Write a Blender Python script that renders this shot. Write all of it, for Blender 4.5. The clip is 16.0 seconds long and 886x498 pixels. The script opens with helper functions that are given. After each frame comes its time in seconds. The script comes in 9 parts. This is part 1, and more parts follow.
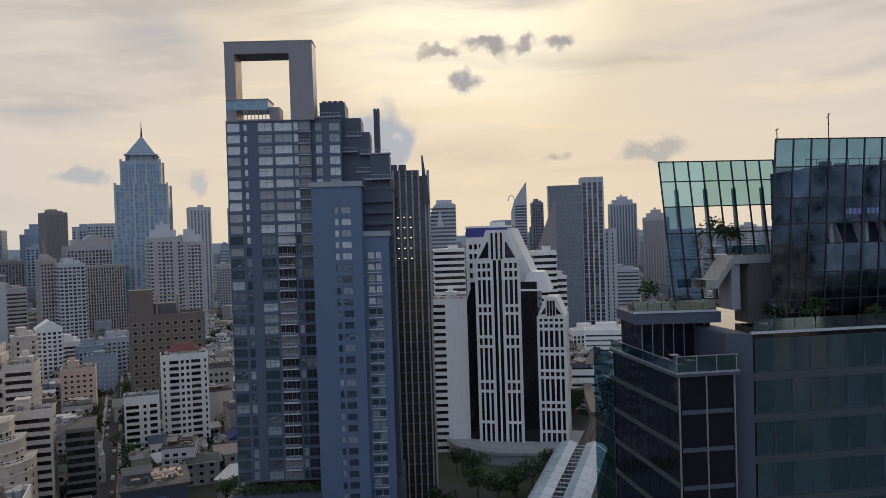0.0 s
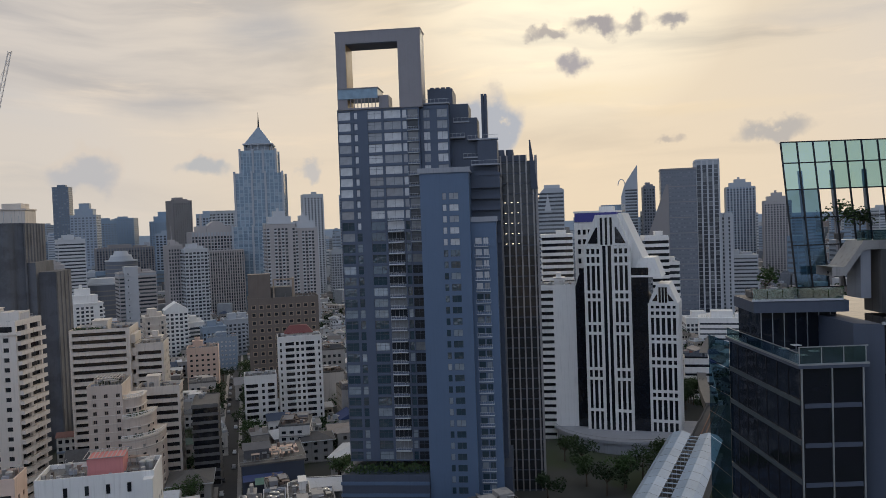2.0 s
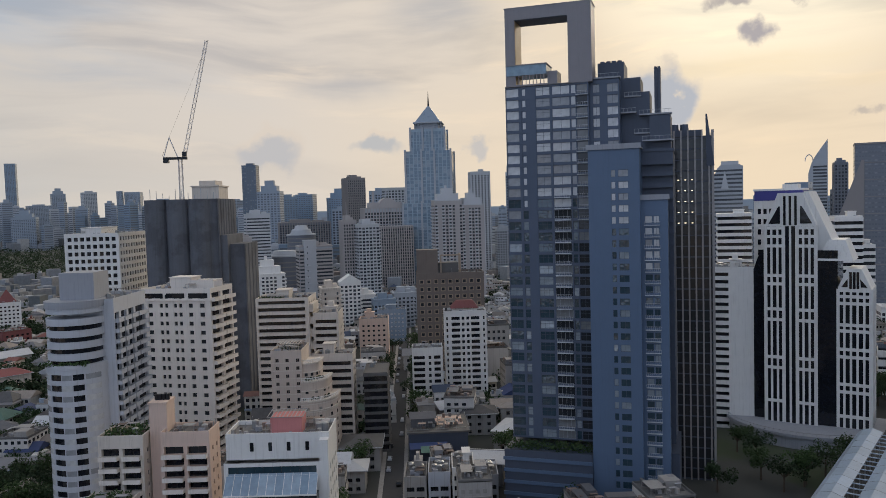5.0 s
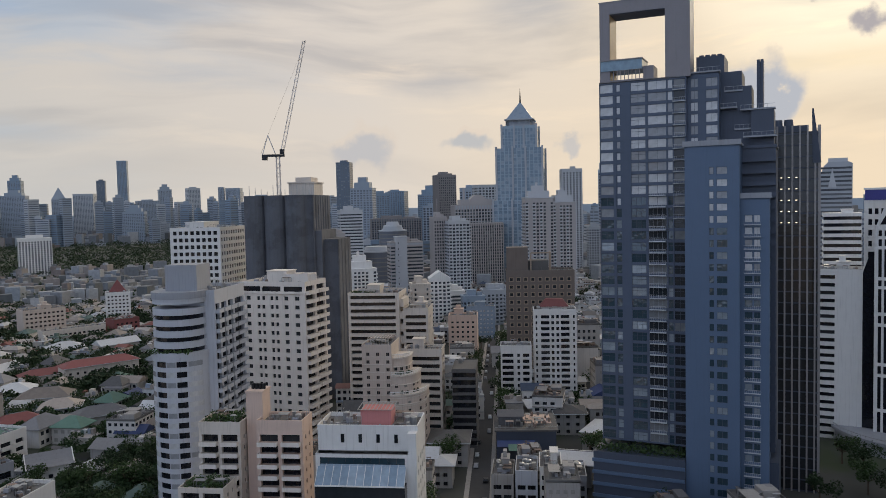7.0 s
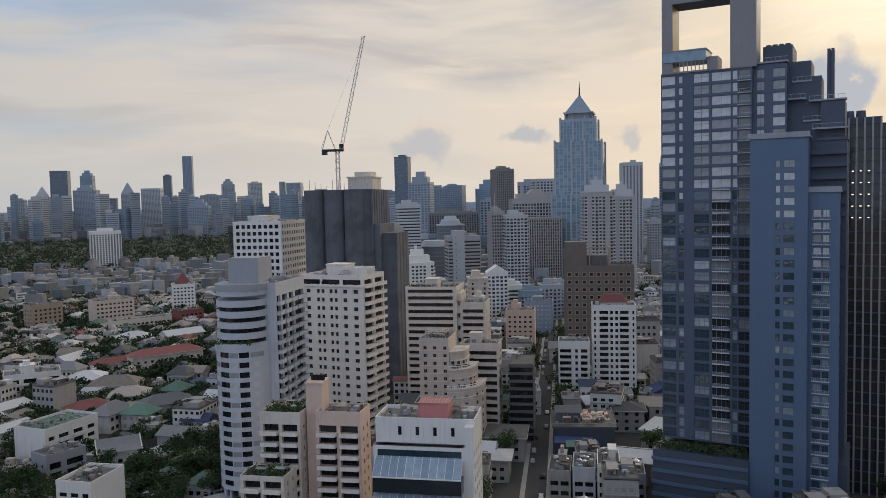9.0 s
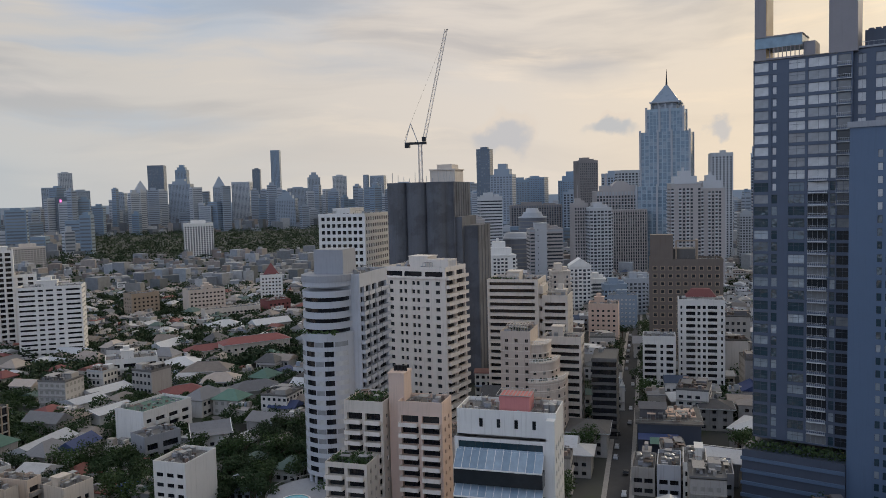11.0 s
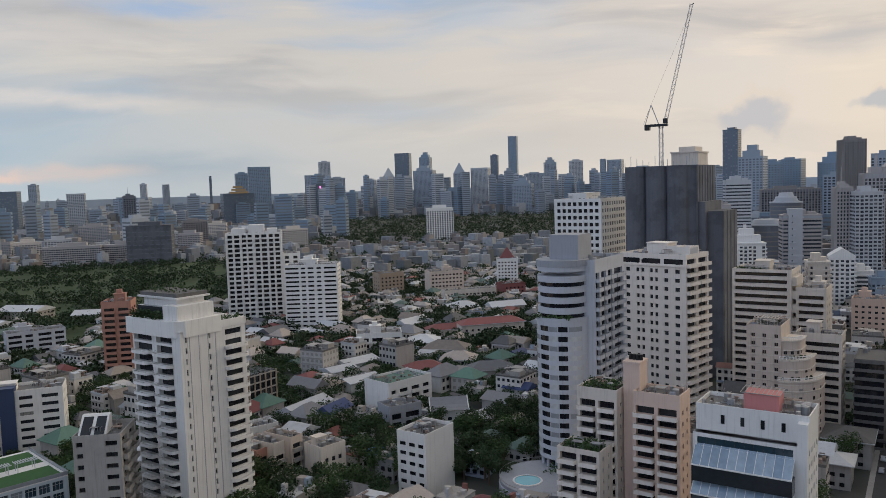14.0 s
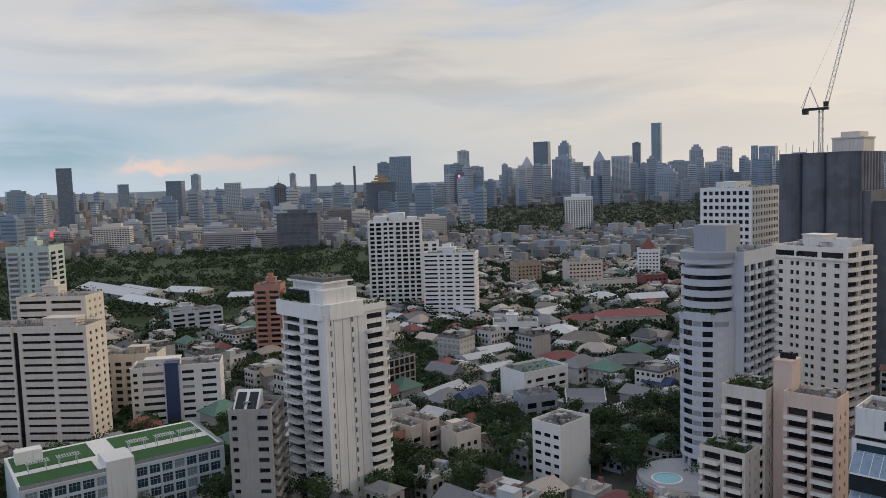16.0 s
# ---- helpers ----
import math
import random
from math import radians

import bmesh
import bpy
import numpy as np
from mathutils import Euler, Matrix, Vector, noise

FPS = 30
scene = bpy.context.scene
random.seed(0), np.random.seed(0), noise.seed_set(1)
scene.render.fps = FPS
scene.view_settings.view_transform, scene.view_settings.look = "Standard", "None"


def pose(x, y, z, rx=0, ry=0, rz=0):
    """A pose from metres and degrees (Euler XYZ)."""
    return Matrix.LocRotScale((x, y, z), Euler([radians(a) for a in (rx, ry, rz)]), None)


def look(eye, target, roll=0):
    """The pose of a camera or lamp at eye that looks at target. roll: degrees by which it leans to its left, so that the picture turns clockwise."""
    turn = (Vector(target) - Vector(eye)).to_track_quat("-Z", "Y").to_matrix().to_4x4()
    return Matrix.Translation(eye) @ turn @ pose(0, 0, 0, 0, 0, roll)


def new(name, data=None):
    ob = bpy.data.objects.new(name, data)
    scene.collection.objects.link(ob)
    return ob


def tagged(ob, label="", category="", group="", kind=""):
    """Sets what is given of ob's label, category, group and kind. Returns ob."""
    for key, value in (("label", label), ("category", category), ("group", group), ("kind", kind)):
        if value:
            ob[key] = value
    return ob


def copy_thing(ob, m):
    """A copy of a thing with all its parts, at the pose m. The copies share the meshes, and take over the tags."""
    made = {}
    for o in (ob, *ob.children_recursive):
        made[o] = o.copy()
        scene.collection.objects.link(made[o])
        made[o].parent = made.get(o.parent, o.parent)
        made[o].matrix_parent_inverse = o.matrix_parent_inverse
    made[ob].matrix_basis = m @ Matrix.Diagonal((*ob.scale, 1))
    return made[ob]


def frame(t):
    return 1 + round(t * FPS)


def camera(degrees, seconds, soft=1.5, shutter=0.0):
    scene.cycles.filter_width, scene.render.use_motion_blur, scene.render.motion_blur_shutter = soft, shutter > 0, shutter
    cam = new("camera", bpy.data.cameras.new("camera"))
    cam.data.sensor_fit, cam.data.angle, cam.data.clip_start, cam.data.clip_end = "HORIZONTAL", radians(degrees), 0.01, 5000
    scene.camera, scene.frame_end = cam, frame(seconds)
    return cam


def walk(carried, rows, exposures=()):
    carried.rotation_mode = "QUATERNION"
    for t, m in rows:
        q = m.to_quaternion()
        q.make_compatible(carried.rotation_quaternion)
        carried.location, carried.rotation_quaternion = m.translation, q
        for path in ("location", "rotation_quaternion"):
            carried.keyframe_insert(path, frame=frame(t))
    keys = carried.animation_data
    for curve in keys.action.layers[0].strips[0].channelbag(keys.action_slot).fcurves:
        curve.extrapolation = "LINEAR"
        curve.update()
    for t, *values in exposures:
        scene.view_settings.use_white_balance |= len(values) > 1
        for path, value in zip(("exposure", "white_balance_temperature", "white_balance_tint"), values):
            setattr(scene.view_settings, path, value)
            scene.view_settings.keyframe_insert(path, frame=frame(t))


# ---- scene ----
# ---------- camera: stands on one spot high up and turns to the left ----------
cam = camera(59.4, 16.0, soft=0.8)
EYE = 95.0
PATH = [
    (0, 0.00, -1.03, 1.81), (0.5, 2.21, -1.20, 1.88), (1, 4.05, -1.41, 1.98), (1.5, 5.91, -1.64, 2.02), (2, 7.90, -1.84, 2.04),
    (2.5, 9.76, -2.03, 1.96), (3, 11.86, -2.19, 1.87), (3.5, 14.07, -2.40, 1.75), (4, 16.29, -2.73, 1.75), (6.5, 25.06, -3.18, 1.33),
    (7, 26.74, -3.16, 1.28), (7.5, 27.99, -3.19, 1.28), (8, 28.86, -3.23, 1.29), (8.5, 30.13, -3.25, 1.22), (9, 30.98, -3.49, 1.27),
    (11.5, 38.60, -3.98, 1.56), (12, 40.89, -4.07, 1.77), (12.5, 45.99, -4.12, 1.95), (13, 49.05, -4.28, 2.04), (13.5, 52.10, -4.44, 1.97),
    (14, 54.23, -4.53, 1.79), (14.5, 56.71, -4.54, 1.60), (15, 59.25, -4.61, 1.60), (15.5, 61.47, -4.81, 1.68), (16, 64.37, -5.02, 1.90),
]
# the phone swings on an arm's length as it turns
walk(cam, [(t, pose(-0.45 * math.sin(radians(a)), 0.45 * math.cos(radians(a)) - 0.45, EYE, 90 + p, r, a)) for t, a, p, r in PATH],
     exposures=[(0, -0.11), (9, 0.0), (14, 0.05), (16, 0.13)])

# ---------- light: evening sun behind a veil of cloud ----------
SUN_AZ, SUN_EL = -2.0, 18.0      # degrees to the left of +y, and up
sun_dir = Vector((-math.sin(radians(SUN_AZ)) * math.cos(radians(SUN_EL)), math.cos(radians(SUN_AZ)) * math.cos(radians(SUN_EL)), math.sin(radians(SUN_EL))))
sun = new("sun", bpy.data.lights.new("sun", "SUN"))
sun.data.energy, sun.data.angle, sun.data.color = 0.9, radians(12), (1.0, 0.86, 0.66)
sun.matrix_world = look(sun_dir * 100, (0, 0, 0))


class Nodes:
    """Short hand for a node tree."""
    def __init__(self, tree):
        self.t = tree
        tree.nodes.clear()

    def n(self, kind, ins=None, op=None, clamp=False, blend=None, ease=None):
        nd = self.t.nodes.new(kind)
        if op:
            nd.operation = op
        if clamp:
            nd.use_clamp = True
        if blend:
            nd.data_type, nd.blend_type = "RGBA", blend
        if ease:
            nd.interpolation_type = ease
        for k, v in (ins or {}).items():
            if isinstance(v, bpy.types.NodeSocket):
                self.t.links.new(v, nd.inputs[k])
            else:
                nd.inputs[k].default_value = v
        return nd

    def math(self, op, a, b=0.0, c=None, clamp=False):
        ins = {0: a, 1: b}
        if c is not None:
            ins[2] = c
        return self.n("ShaderNodeMath", ins, op=op, clamp=clamp).outputs[0]

    def vec(self, op, a, b=(0, 0, 0), out=0):
        return self.n("ShaderNodeVectorMath", {0: a, 1: b}, op=op).outputs[out]

    def mix(self, f, a, b, blend="MIX"):
        m = self.n("ShaderNodeMix", {0: f, 6: a, 7: b}, blend=blend)
        return m.outputs[2]

    def ramp(self, f, stops):
        nd = self.n("ShaderNodeValToRGB", {0: f})
        el = nd.color_ramp.elements
        while len(el) < len(stops):
            el.new(0.5)
        for e, (p, c) in zip(el, stops):
            e.position, e.color = p, (*c, 1) if len(c) == 3 else c
        return nd.outputs[0]

    def noise(self, v, scale, detail=4.0, rough=0.55, dist=0.0):
        return self.n("ShaderNodeTexNoise", {"Vector": v, "Scale": scale, "Detail": detail, "Roughness": rough, "Distortion": dist}).outputs[0]

    def smooth(self, v, lo, hi):
        return self.n("ShaderNodeMapRange", {0: v, 1: lo, 2: hi, 3: 0.0, 4: 1.0}, ease="SMOOTHSTEP").outputs[0]


def build_world():
    world = bpy.data.worlds.new("evening_sky")
    scene.world = world
    world.use_nodes = True
    k = Nodes(world.node_tree)
    d = k.n("ShaderNodeTexCoord").outputs["Generated"]
    xyz = k.n("ShaderNodeSeparateXYZ", {0: d})
    z = k.math("MAXIMUM", xyz.outputs[2], 0.0)
    sky = k.n("ShaderNodeTexSky")
    sky.sky_type, sky.sun_disc, sky.sun_elevation, sky.sun_rotation = "NISHITA", False, radians(SUN_EL), radians(-SUN_AZ)
    clear = k.mix(1.0, sky.outputs[0], (0.085, 0.085, 0.085, 1), "MULTIPLY")
    # angle to the sun, 1 towards it
    s = k.vec("DOT_PRODUCT", d, tuple(sun_dir), 1)
    half = k.math("MULTIPLY_ADD", s, 0.5, 0.5)
    # long level streaks of cloud: bearing and height, stretched sideways
    bear = k.math("ARCTAN2", xyz.outputs[0], xyz.outputs[1])
    high = k.math("ARCSINE", xyz.outputs[2])
    sway = k.noise(k.n("ShaderNodeCombineXYZ", {0: bear, 1: high, 2: 3.0}).outputs[0], 2.4, 3.0, 0.5)
    level = k.math("MULTIPLY_ADD", k.math("SUBTRACT", sway, 0.5), 0.10, high)
    turned = k.n("ShaderNodeCombineXYZ", {0: bear, 1: k.math("MULTIPLY", level, 6.5), 2: 0.0}).outputs[0]
    big = k.noise(turned, 2.1, 7.0, 0.52, 0.35)
    wisps = k.noise(turned, 3.2, 8.0, 0.58, 0.2)
    veil_col = k.ramp(half, [(0.0, (0.68, 0.81, 1.10)), (0.30, (0.62, 0.73, 0.97)), (0.48, (0.57, 0.57, 0.59)), (0.60, (0.56, 0.54, 0.525)), (0.75, (0.62, 0.58, 0.535)), (0.90, (0.72, 0.655, 0.595)), (0.965, (0.79, 0.70, 0.60)), (0.988, (0.87, 0.74, 0.57)), (0.999, (1.25, 1.10, 0.83))])
    # thin and thick parts of the veil
    thick = k.smooth(big, 0.46, 0.66)
    dark = k.mix(k.math("MULTIPLY", thick, 0.72), veil_col, k.mix(1.0, veil_col, (0.62, 0.66, 0.74, 1), "MULTIPLY"))
    light = k.mix(k.math("MULTIPLY", k.smooth(wisps, 0.52, 0.70), 0.6), dark, k.mix(1.0, veil_col, (1.30, 1.21, 1.08, 1), "MULTIPLY"))
    # blue holes, more of them away from the sun
    away = k.math("SUBTRACT", 1.0, k.smooth(s, 0.35, 0.92))
    hole = k.math("MULTIPLY", k.smooth(k.noise(k.vec("ADD", turned, (4.7, 1.9, 0.0)), 1.5, 6.0, 0.55, 0.5), 0.47, 0.66), away)
    blue = k.mix(0.75, clear, (0.31, 0.475, 0.70, 1))
    veil = k.mix(k.math("MULTIPLY", hole, 0.85), light, blue)
    # haze along the horizon
    hz = k.math("SUBTRACT", 1.0, k.smooth(xyz.outputs[2], 0.0, 0.24))
    haze_col = k.ramp(half, [(0.0, (0.66, 0.76, 0.95)), (0.36, (0.58, 0.66, 0.79)), (0.56, (0.44, 0.53, 0.59)), (0.72, (0.56, 0.565, 0.56)), (0.82, (0.66, 0.615, 0.56)), (0.91, (0.76, 0.68, 0.59)), (0.975, (0.92, 0.745, 0.53)), (1.0, (0.98, 0.79, 0.56))])
    veil = k.mix(k.math("MULTIPLY", hz, 0.8), veil, haze_col)
    # separate small clouds: azimuth, height, half width, half height (degrees), colour
    warp = k.n("ShaderNodeTexNoise", {"Vector": d, "Scale": 22.0, "Detail": 6.0, "Roughness": 0.52})
    off = k.vec("SUBTRACT", warp.outputs[1], (0.5, 0.5, 0.5))
    off = k.n("ShaderNodeVectorMath", {0: off, 3: 0.075}, op="SCALE").outputs[0]
    dw = k.vec("ADD", d, off)
    dsoft = k.vec("ADD", d, k.n("ShaderNodeVectorMath", {0: off, 3: 0.25}, op="SCALE").outputs[0])
    puff = k.smooth(k.noise(d, 34.0, 5.0, 0.55), 0.26, 0.42)
    streaky = k.smooth(wisps, 0.30, 0.62)
    for az, el, w, h, col, soft in CLOUDS:
        a, e = radians(az), radians(el)
        c = Vector((-math.sin(a) * math.cos(e), math.cos(a) * math.cos(e), math.sin(e)))
        right = Vector((math.cos(a), math.sin(a), 0))
        up = right.cross(c)
        p = dsoft if soft > 0.8 else dw
        u = k.math("DIVIDE", k.vec("DOT_PRODUCT", p, tuple(right), 1), math.sin(radians(w)))
        v = k.math("DIVIDE", k.vec("DOT_PRODUCT", p, tuple(up), 1), math.sin(radians(h)))
        front = k.smooth(k.vec("DOT_PRODUCT", d, tuple(c), 1), 0.6, 0.7)
        r = k.math("SQRT", k.math("ADD", k.math("MULTIPLY", u, u), k.math("MULTIPLY", v, v)))
        m = k.math("MULTIPLY", k.math("SUBTRACT", 1.0, k.smooth(r, 1.0 - soft, 1.0)), front)
        m = k.math("MULTIPLY", m, streaky if soft > 0.8 else puff)
        veil = k.mix(k.math("MULTIPLY", m, col[3]), veil, (*col[:3], 1))
    # below the horizon: the hazy plain beyond the built ground
    below = k.smooth(xyz.outputs[2], -0.03, 0.0)
    veil = k.mix(below, k.mix(1.0, haze_col, (0.72, 0.76, 0.82, 1), "MULTIPLY"), veil)
    bg = k.n("ShaderNodeBackground", {0: veil, 1: SKY})
    out = k.n("ShaderNodeOutputWorld", {0: bg.outputs[0]})


SKY = 1.0
CLOUDS = [
    (-3.3, 16.6, 12.0, 1.5, (0.50, 0.47, 0.46, 0.70), 0.85), (20.0, 13.9, 6.0, 2.6, (0.44, 0.445, 0.47, 0.75), 0.9), (27.0, 8.8, 5.5, 1.5, (0.47, 0.47, 0.49, 0.6), 0.9),
    (-20.0, 13.0, 9.0, 1.6, (0.58, 0.55, 0.53, 0.6), 0.9), (43.5, 9.4, 9.5, 1.6, (0.46, 0.48, 0.52, 0.65), 0.9), (46.0, 14.6, 8.0, 1.2, (0.46, 0.49, 0.54, 0.5), 0.9),
    (-2.0, 9.0, 12.0, 1.3, (0.98, 0.80, 0.53, 0.55), 0.9), (-12.0, 7.4, 10.0, 0.7, (0.95, 0.77, 0.53, 0.6), 0.9), (12.0, 6.6, 12.0, 0.6, (0.86, 0.73, 0.58, 0.5), 0.9),
    (73.0, 12.6, 9.0, 1.1, (0.27, 0.43, 0.68, 0.75), 0.9), (59.0, 12.8, 5.5, 1.3, (0.34, 0.47, 0.68, 0.7), 0.9), (60.0, 5.5, 13.0, 1.2, (0.45, 0.53, 0.62, 0.6), 0.9), (92.0, 2.9, 11.0, 2.8, (0.25, 0.39, 0.47, 0.9), 0.9), (73.0, 2.2, 10.0, 1.9, (0.36, 0.43, 0.49, 0.8), 0.9),
    (83.0, 6.5, 15.0, 0.9, (0.76, 0.69, 0.64, 0.75), 0.9), (66.0, 7.6, 9.0, 0.8, (0.72, 0.66, 0.61, 0.6), 0.9), (85.0, 10.6, 13.0, 1.4, (0.72, 0.66, 0.61, 0.6), 0.9),
    (0.2, 13.2, 1.9, 0.6, (0.44, 0.40, 0.39, 0.85), 0.75), (-3.1, 13.8, 2.6, 0.75, (0.40, 0.37, 0.38, 0.95), 0.7), (-6.4, 13.8, 1.7, 0.6, (0.42, 0.39, 0.39, 0.9), 0.75), (-8.8, 13.5, 1.1, 0.65, (0.42, 0.39, 0.39, 0.95), 0.75),
    (-2.0, 10.9, 1.2, 0.95, (0.43, 0.40, 0.42, 0.95), 0.75), (4.4, 7.6, 3.0, 2.9, (0.80, 0.70, 0.58, 0.9), 0.25), (4.5, 7.3, 2.7, 2.7, (0.49, 0.51, 0.56, 0.97), 0.35),
    (-15.3, 5.4, 2.9, 0.95, (0.48, 0.46, 0.45, 0.8), 0.6), (-8.0, 5.1, 1.0, 0.5, (0.56, 0.49, 0.43, 0.8), 0.7),
    (32.5, 4.4, 3.1, 1.9, (0.74, 0.65, 0.56, 0.8), 0.4), (32.9, 3.9, 2.7, 1.5, (0.52, 0.52, 0.54, 0.85), 0.6), (24.6, 5.5, 2.8, 0.5, (0.78, 0.67, 0.56, 0.8), 0.6), (24.9, 4.6, 3.0, 1.0, (0.45, 0.48, 0.52, 0.75), 0.6), (17.3, 4.2, 1.3, 0.8, (0.52, 0.52, 0.54, 0.7), 0.6),
    (80.5, 1.7, 8.0, 0.8, (0.70, 0.56, 0.50, 0.75), 0.85), (84.5, 1.6, 3.2, 0.75, (0.78, 0.59, 0.51, 0.75), 0.75),
]
build_world()

# ---------- materials ----------


def stuff_mat(name, col, rough=0.7, var=0.18, scale=0.25, fine=6.0, bump=0.15, streak=0.25, metal=0.0, per_object=0.0, per_island=0.0, second=None, coat=0.0):
    """A painted, mineral or metal surface: broad patches, fine grain, rain streaks and relief."""
    m = bpy.data.materials.new(name)
    m.use_nodes = True
    k = Nodes(m.node_tree)
    co = k.n("ShaderNodeTexCoord").outputs["Object"]
    broad = k.noise(co, scale, 5.0, 0.6)
    grain = k.noise(co, fine, 3.0, 0.6)
    drip = k.noise(k.n("ShaderNodeMapping", {0: co, 3: (1.6, 1.6, 0.07)}).outputs[0], 1.0, 5.0, 0.65)
    f = k.math("MULTIPLY_ADD", k.math("SUBTRACT", broad, 0.5), 2 * var, 1.0)
    f = k.math("MULTIPLY_ADD", k.math("SUBTRACT", grain, 0.5), var, f)
    base = (*col, 1)
    if second:
        base = k.mix(k.smooth(k.noise(co, scale * 1.7, 4.0), 0.47, 0.60), base, (*second, 1))
    if per_object:
        r = k.n("ShaderNodeObjectInfo").outputs["Random"]
        f = k.math("MULTIPLY_ADD", k.math("SUBTRACT", r, 0.5), 2 * per_object, f)
    if per_island:
        r = k.n("ShaderNodeNewGeometry").outputs["Random Per Island"]
        f = k.math("MULTIPLY_ADD", k.math("SUBTRACT", r, 0.5), 2 * per_island, f)
    c = k.mix(1.0, base, k.n("ShaderNodeCombineXYZ", {0: f, 1: f, 2: f}).outputs[0], "MULTIPLY")
    if streak:
        c = k.mix(k.math("MULTIPLY", k.smooth(drip, 0.50, 0.74), streak), c, k.mix(1.0, c, (0.42, 0.40, 0.37, 1), "MULTIPLY"))
    ro = k.math("MULTIPLY_ADD", k.math("SUBTRACT", grain, 0.5), 0.2, rough, clamp=True)
    ins = {"Base Color": c, "Roughness": ro, "Metallic": metal}
    if bump:
        ins["Normal"] = k.n("ShaderNodeBump", {"Strength": bump, "Distance": 0.05, "Height": grain}).outputs[0]
    b = k.n("ShaderNodeBsdfPrincipled", ins)
    k.n("ShaderNodeOutputMaterial", {0: b.outputs[0]})
    return m


def glass_mat(name, col, rough=0.07, curtain_or_glint=(0.32, 0.31, 0.29), share=0.25, wav=0.03, per="object", spec=0.5, metal=0.0, tilt=0.03):
    """A window pane seen from outside: dark room, drawn curtains or a painted reflection behind a glossy face."""
    m = bpy.data.materials.new(name)
    m.use_nodes = True
    k = Nodes(m.node_tree)
    co = k.n("ShaderNodeTexCoord").outputs["Object"]
    r = k.n("ShaderNodeObjectInfo").outputs["Random"] if per == "object" else k.n("ShaderNodeNewGeometry").outputs["Random Per Island"]
    has = k.math("GREATER_THAN", r, 1.0 - share)
    c = k.mix(has, (*col, 1), (*curtain_or_glint, 1))
    n1 = k.noise(co, 0.6, 3.0)
    c = k.mix(1.0, c, k.ramp(n1, [(0.3, (0.86, 0.86, 0.86)), (0.7, (1.12, 1.12, 1.12))]), "MULTIPLY")
    wave = k.noise(k.vec("ADD", co, k.n("ShaderNodeCombineXYZ", {0: k.math("MULTIPLY", r, 40.0), 1: r, 2: r}).outputs[0]), 0.35, 2.0)
    # panes never hang quite true: each leans its own way
    white = k.n("ShaderNodeTexWhiteNoise", {"Vector": k.n("ShaderNodeCombineXYZ", {0: k.math("MULTIPLY", r, 91.0), 1: k.n("ShaderNodeNewGeometry").outputs["Random Per Island"], 2: 0.5}).outputs[0]}).outputs["Color"]
    lean = k.n("ShaderNodeVectorMath", {0: k.vec("SUBTRACT", white, (0.5, 0.5, 0.5)), 3: tilt}, op="SCALE").outputs[0]
    flat = k.vec("NORMALIZE", k.vec("ADD", k.n("ShaderNodeNewGeometry").outputs["Normal"], lean))
    nrm = k.n("ShaderNodeBump", {"Strength": wav * 10, "Distance": 0.12, "Height": wave, "Normal": flat}).outputs[0]
    b = k.n("ShaderNodeBsdfPrincipled", {"Base Color": c, "Roughness": rough, "Normal": nrm, "IOR": 1.5, "Specular IOR Level": spec, "Metallic": metal})
    k.n("ShaderNodeOutputMaterial", {0: b.outputs[0]})
    return m


def leaf_mat(name, a, b_):
    m = bpy.data.materials.new(name)
    m.use_nodes = True
    k = Nodes(m.node_tree)
    r = k.n("ShaderNodeNewGeometry").outputs["Random Per Island"]
    o = k.n("ShaderNodeObjectInfo").outputs["Random"]
    c = k.mix(r, (*a, 1), (*b_, 1))
    v = k.math("MULTIPLY_ADD", o, 0.7, 0.65)
    c = k.mix(1.0, c, k.n("ShaderNodeCombineXYZ", {0: v, 1: v, 2: v}).outputs[0], "MULTIPLY")
    b = k.n("ShaderNodeBsdfPrincipled", {"Base Color": c, "Roughness": 0.65, "Specular IOR Level": 0.25})
    k.n("ShaderNodeOutputMaterial", {0: b.outputs[0]})
    return m


WHITE = stuff_mat("white_paint", (0.76, 0.74, 0.71), 0.75, 0.08, streak=0.30)
IVORY = stuff_mat("ivory_paint", (0.78, 0.71, 0.64), 0.75, 0.08, streak=0.32)
STAINED = stuff_mat("stained_white_paint", (0.72, 0.70, 0.675), 0.8, 0.14, 0.12, 5.0, 0.15, 0.45)
PALEGREEN = stuff_mat("pale_green_paint", (0.47, 0.55, 0.51), 0.7, 0.08, streak=0.3)
BRONZEPANE = glass_mat("bronze_glass", (0.036, 0.037, 0.041), 0.08, (0.07, 0.07, 0.074), 0.3)
SPIREPANE = glass_mat("pale_blue_tower_glass", (0.17, 0.235, 0.30), 0.1, (0.26, 0.32, 0.38), 0.3, per="island")
CREAM = stuff_mat("cream_paint", (0.65, 0.58, 0.51), 0.8, 0.13, 0.15, streak=0.45)
BEIGE = stuff_mat("beige_render", (0.59, 0.495, 0.425), 0.8, 0.13, 0.15, streak=0.45)
PEACH = stuff_mat("peach_render", (0.68, 0.51, 0.42), 0.8, 0.10, streak=0.35)
COOLWHITE = stuff_mat("cool_white_paint", (0.49, 0.505, 0.545), 0.7, 0.10, 0.15, streak=0.35)
GREYPAINT = stuff_mat("grey_paint", (0.33, 0.34, 0.37), 0.7, 0.1, streak=0.3)
CONCRETE = stuff_mat("concrete", (0.36, 0.34, 0.32), 0.85, 0.22, streak=0.5, bump=0.3)
DARKCONC = stuff_mat("dark_concrete", (0.13, 0.125, 0.12), 0.85, 0.25, streak=0.5, bump=0.3)
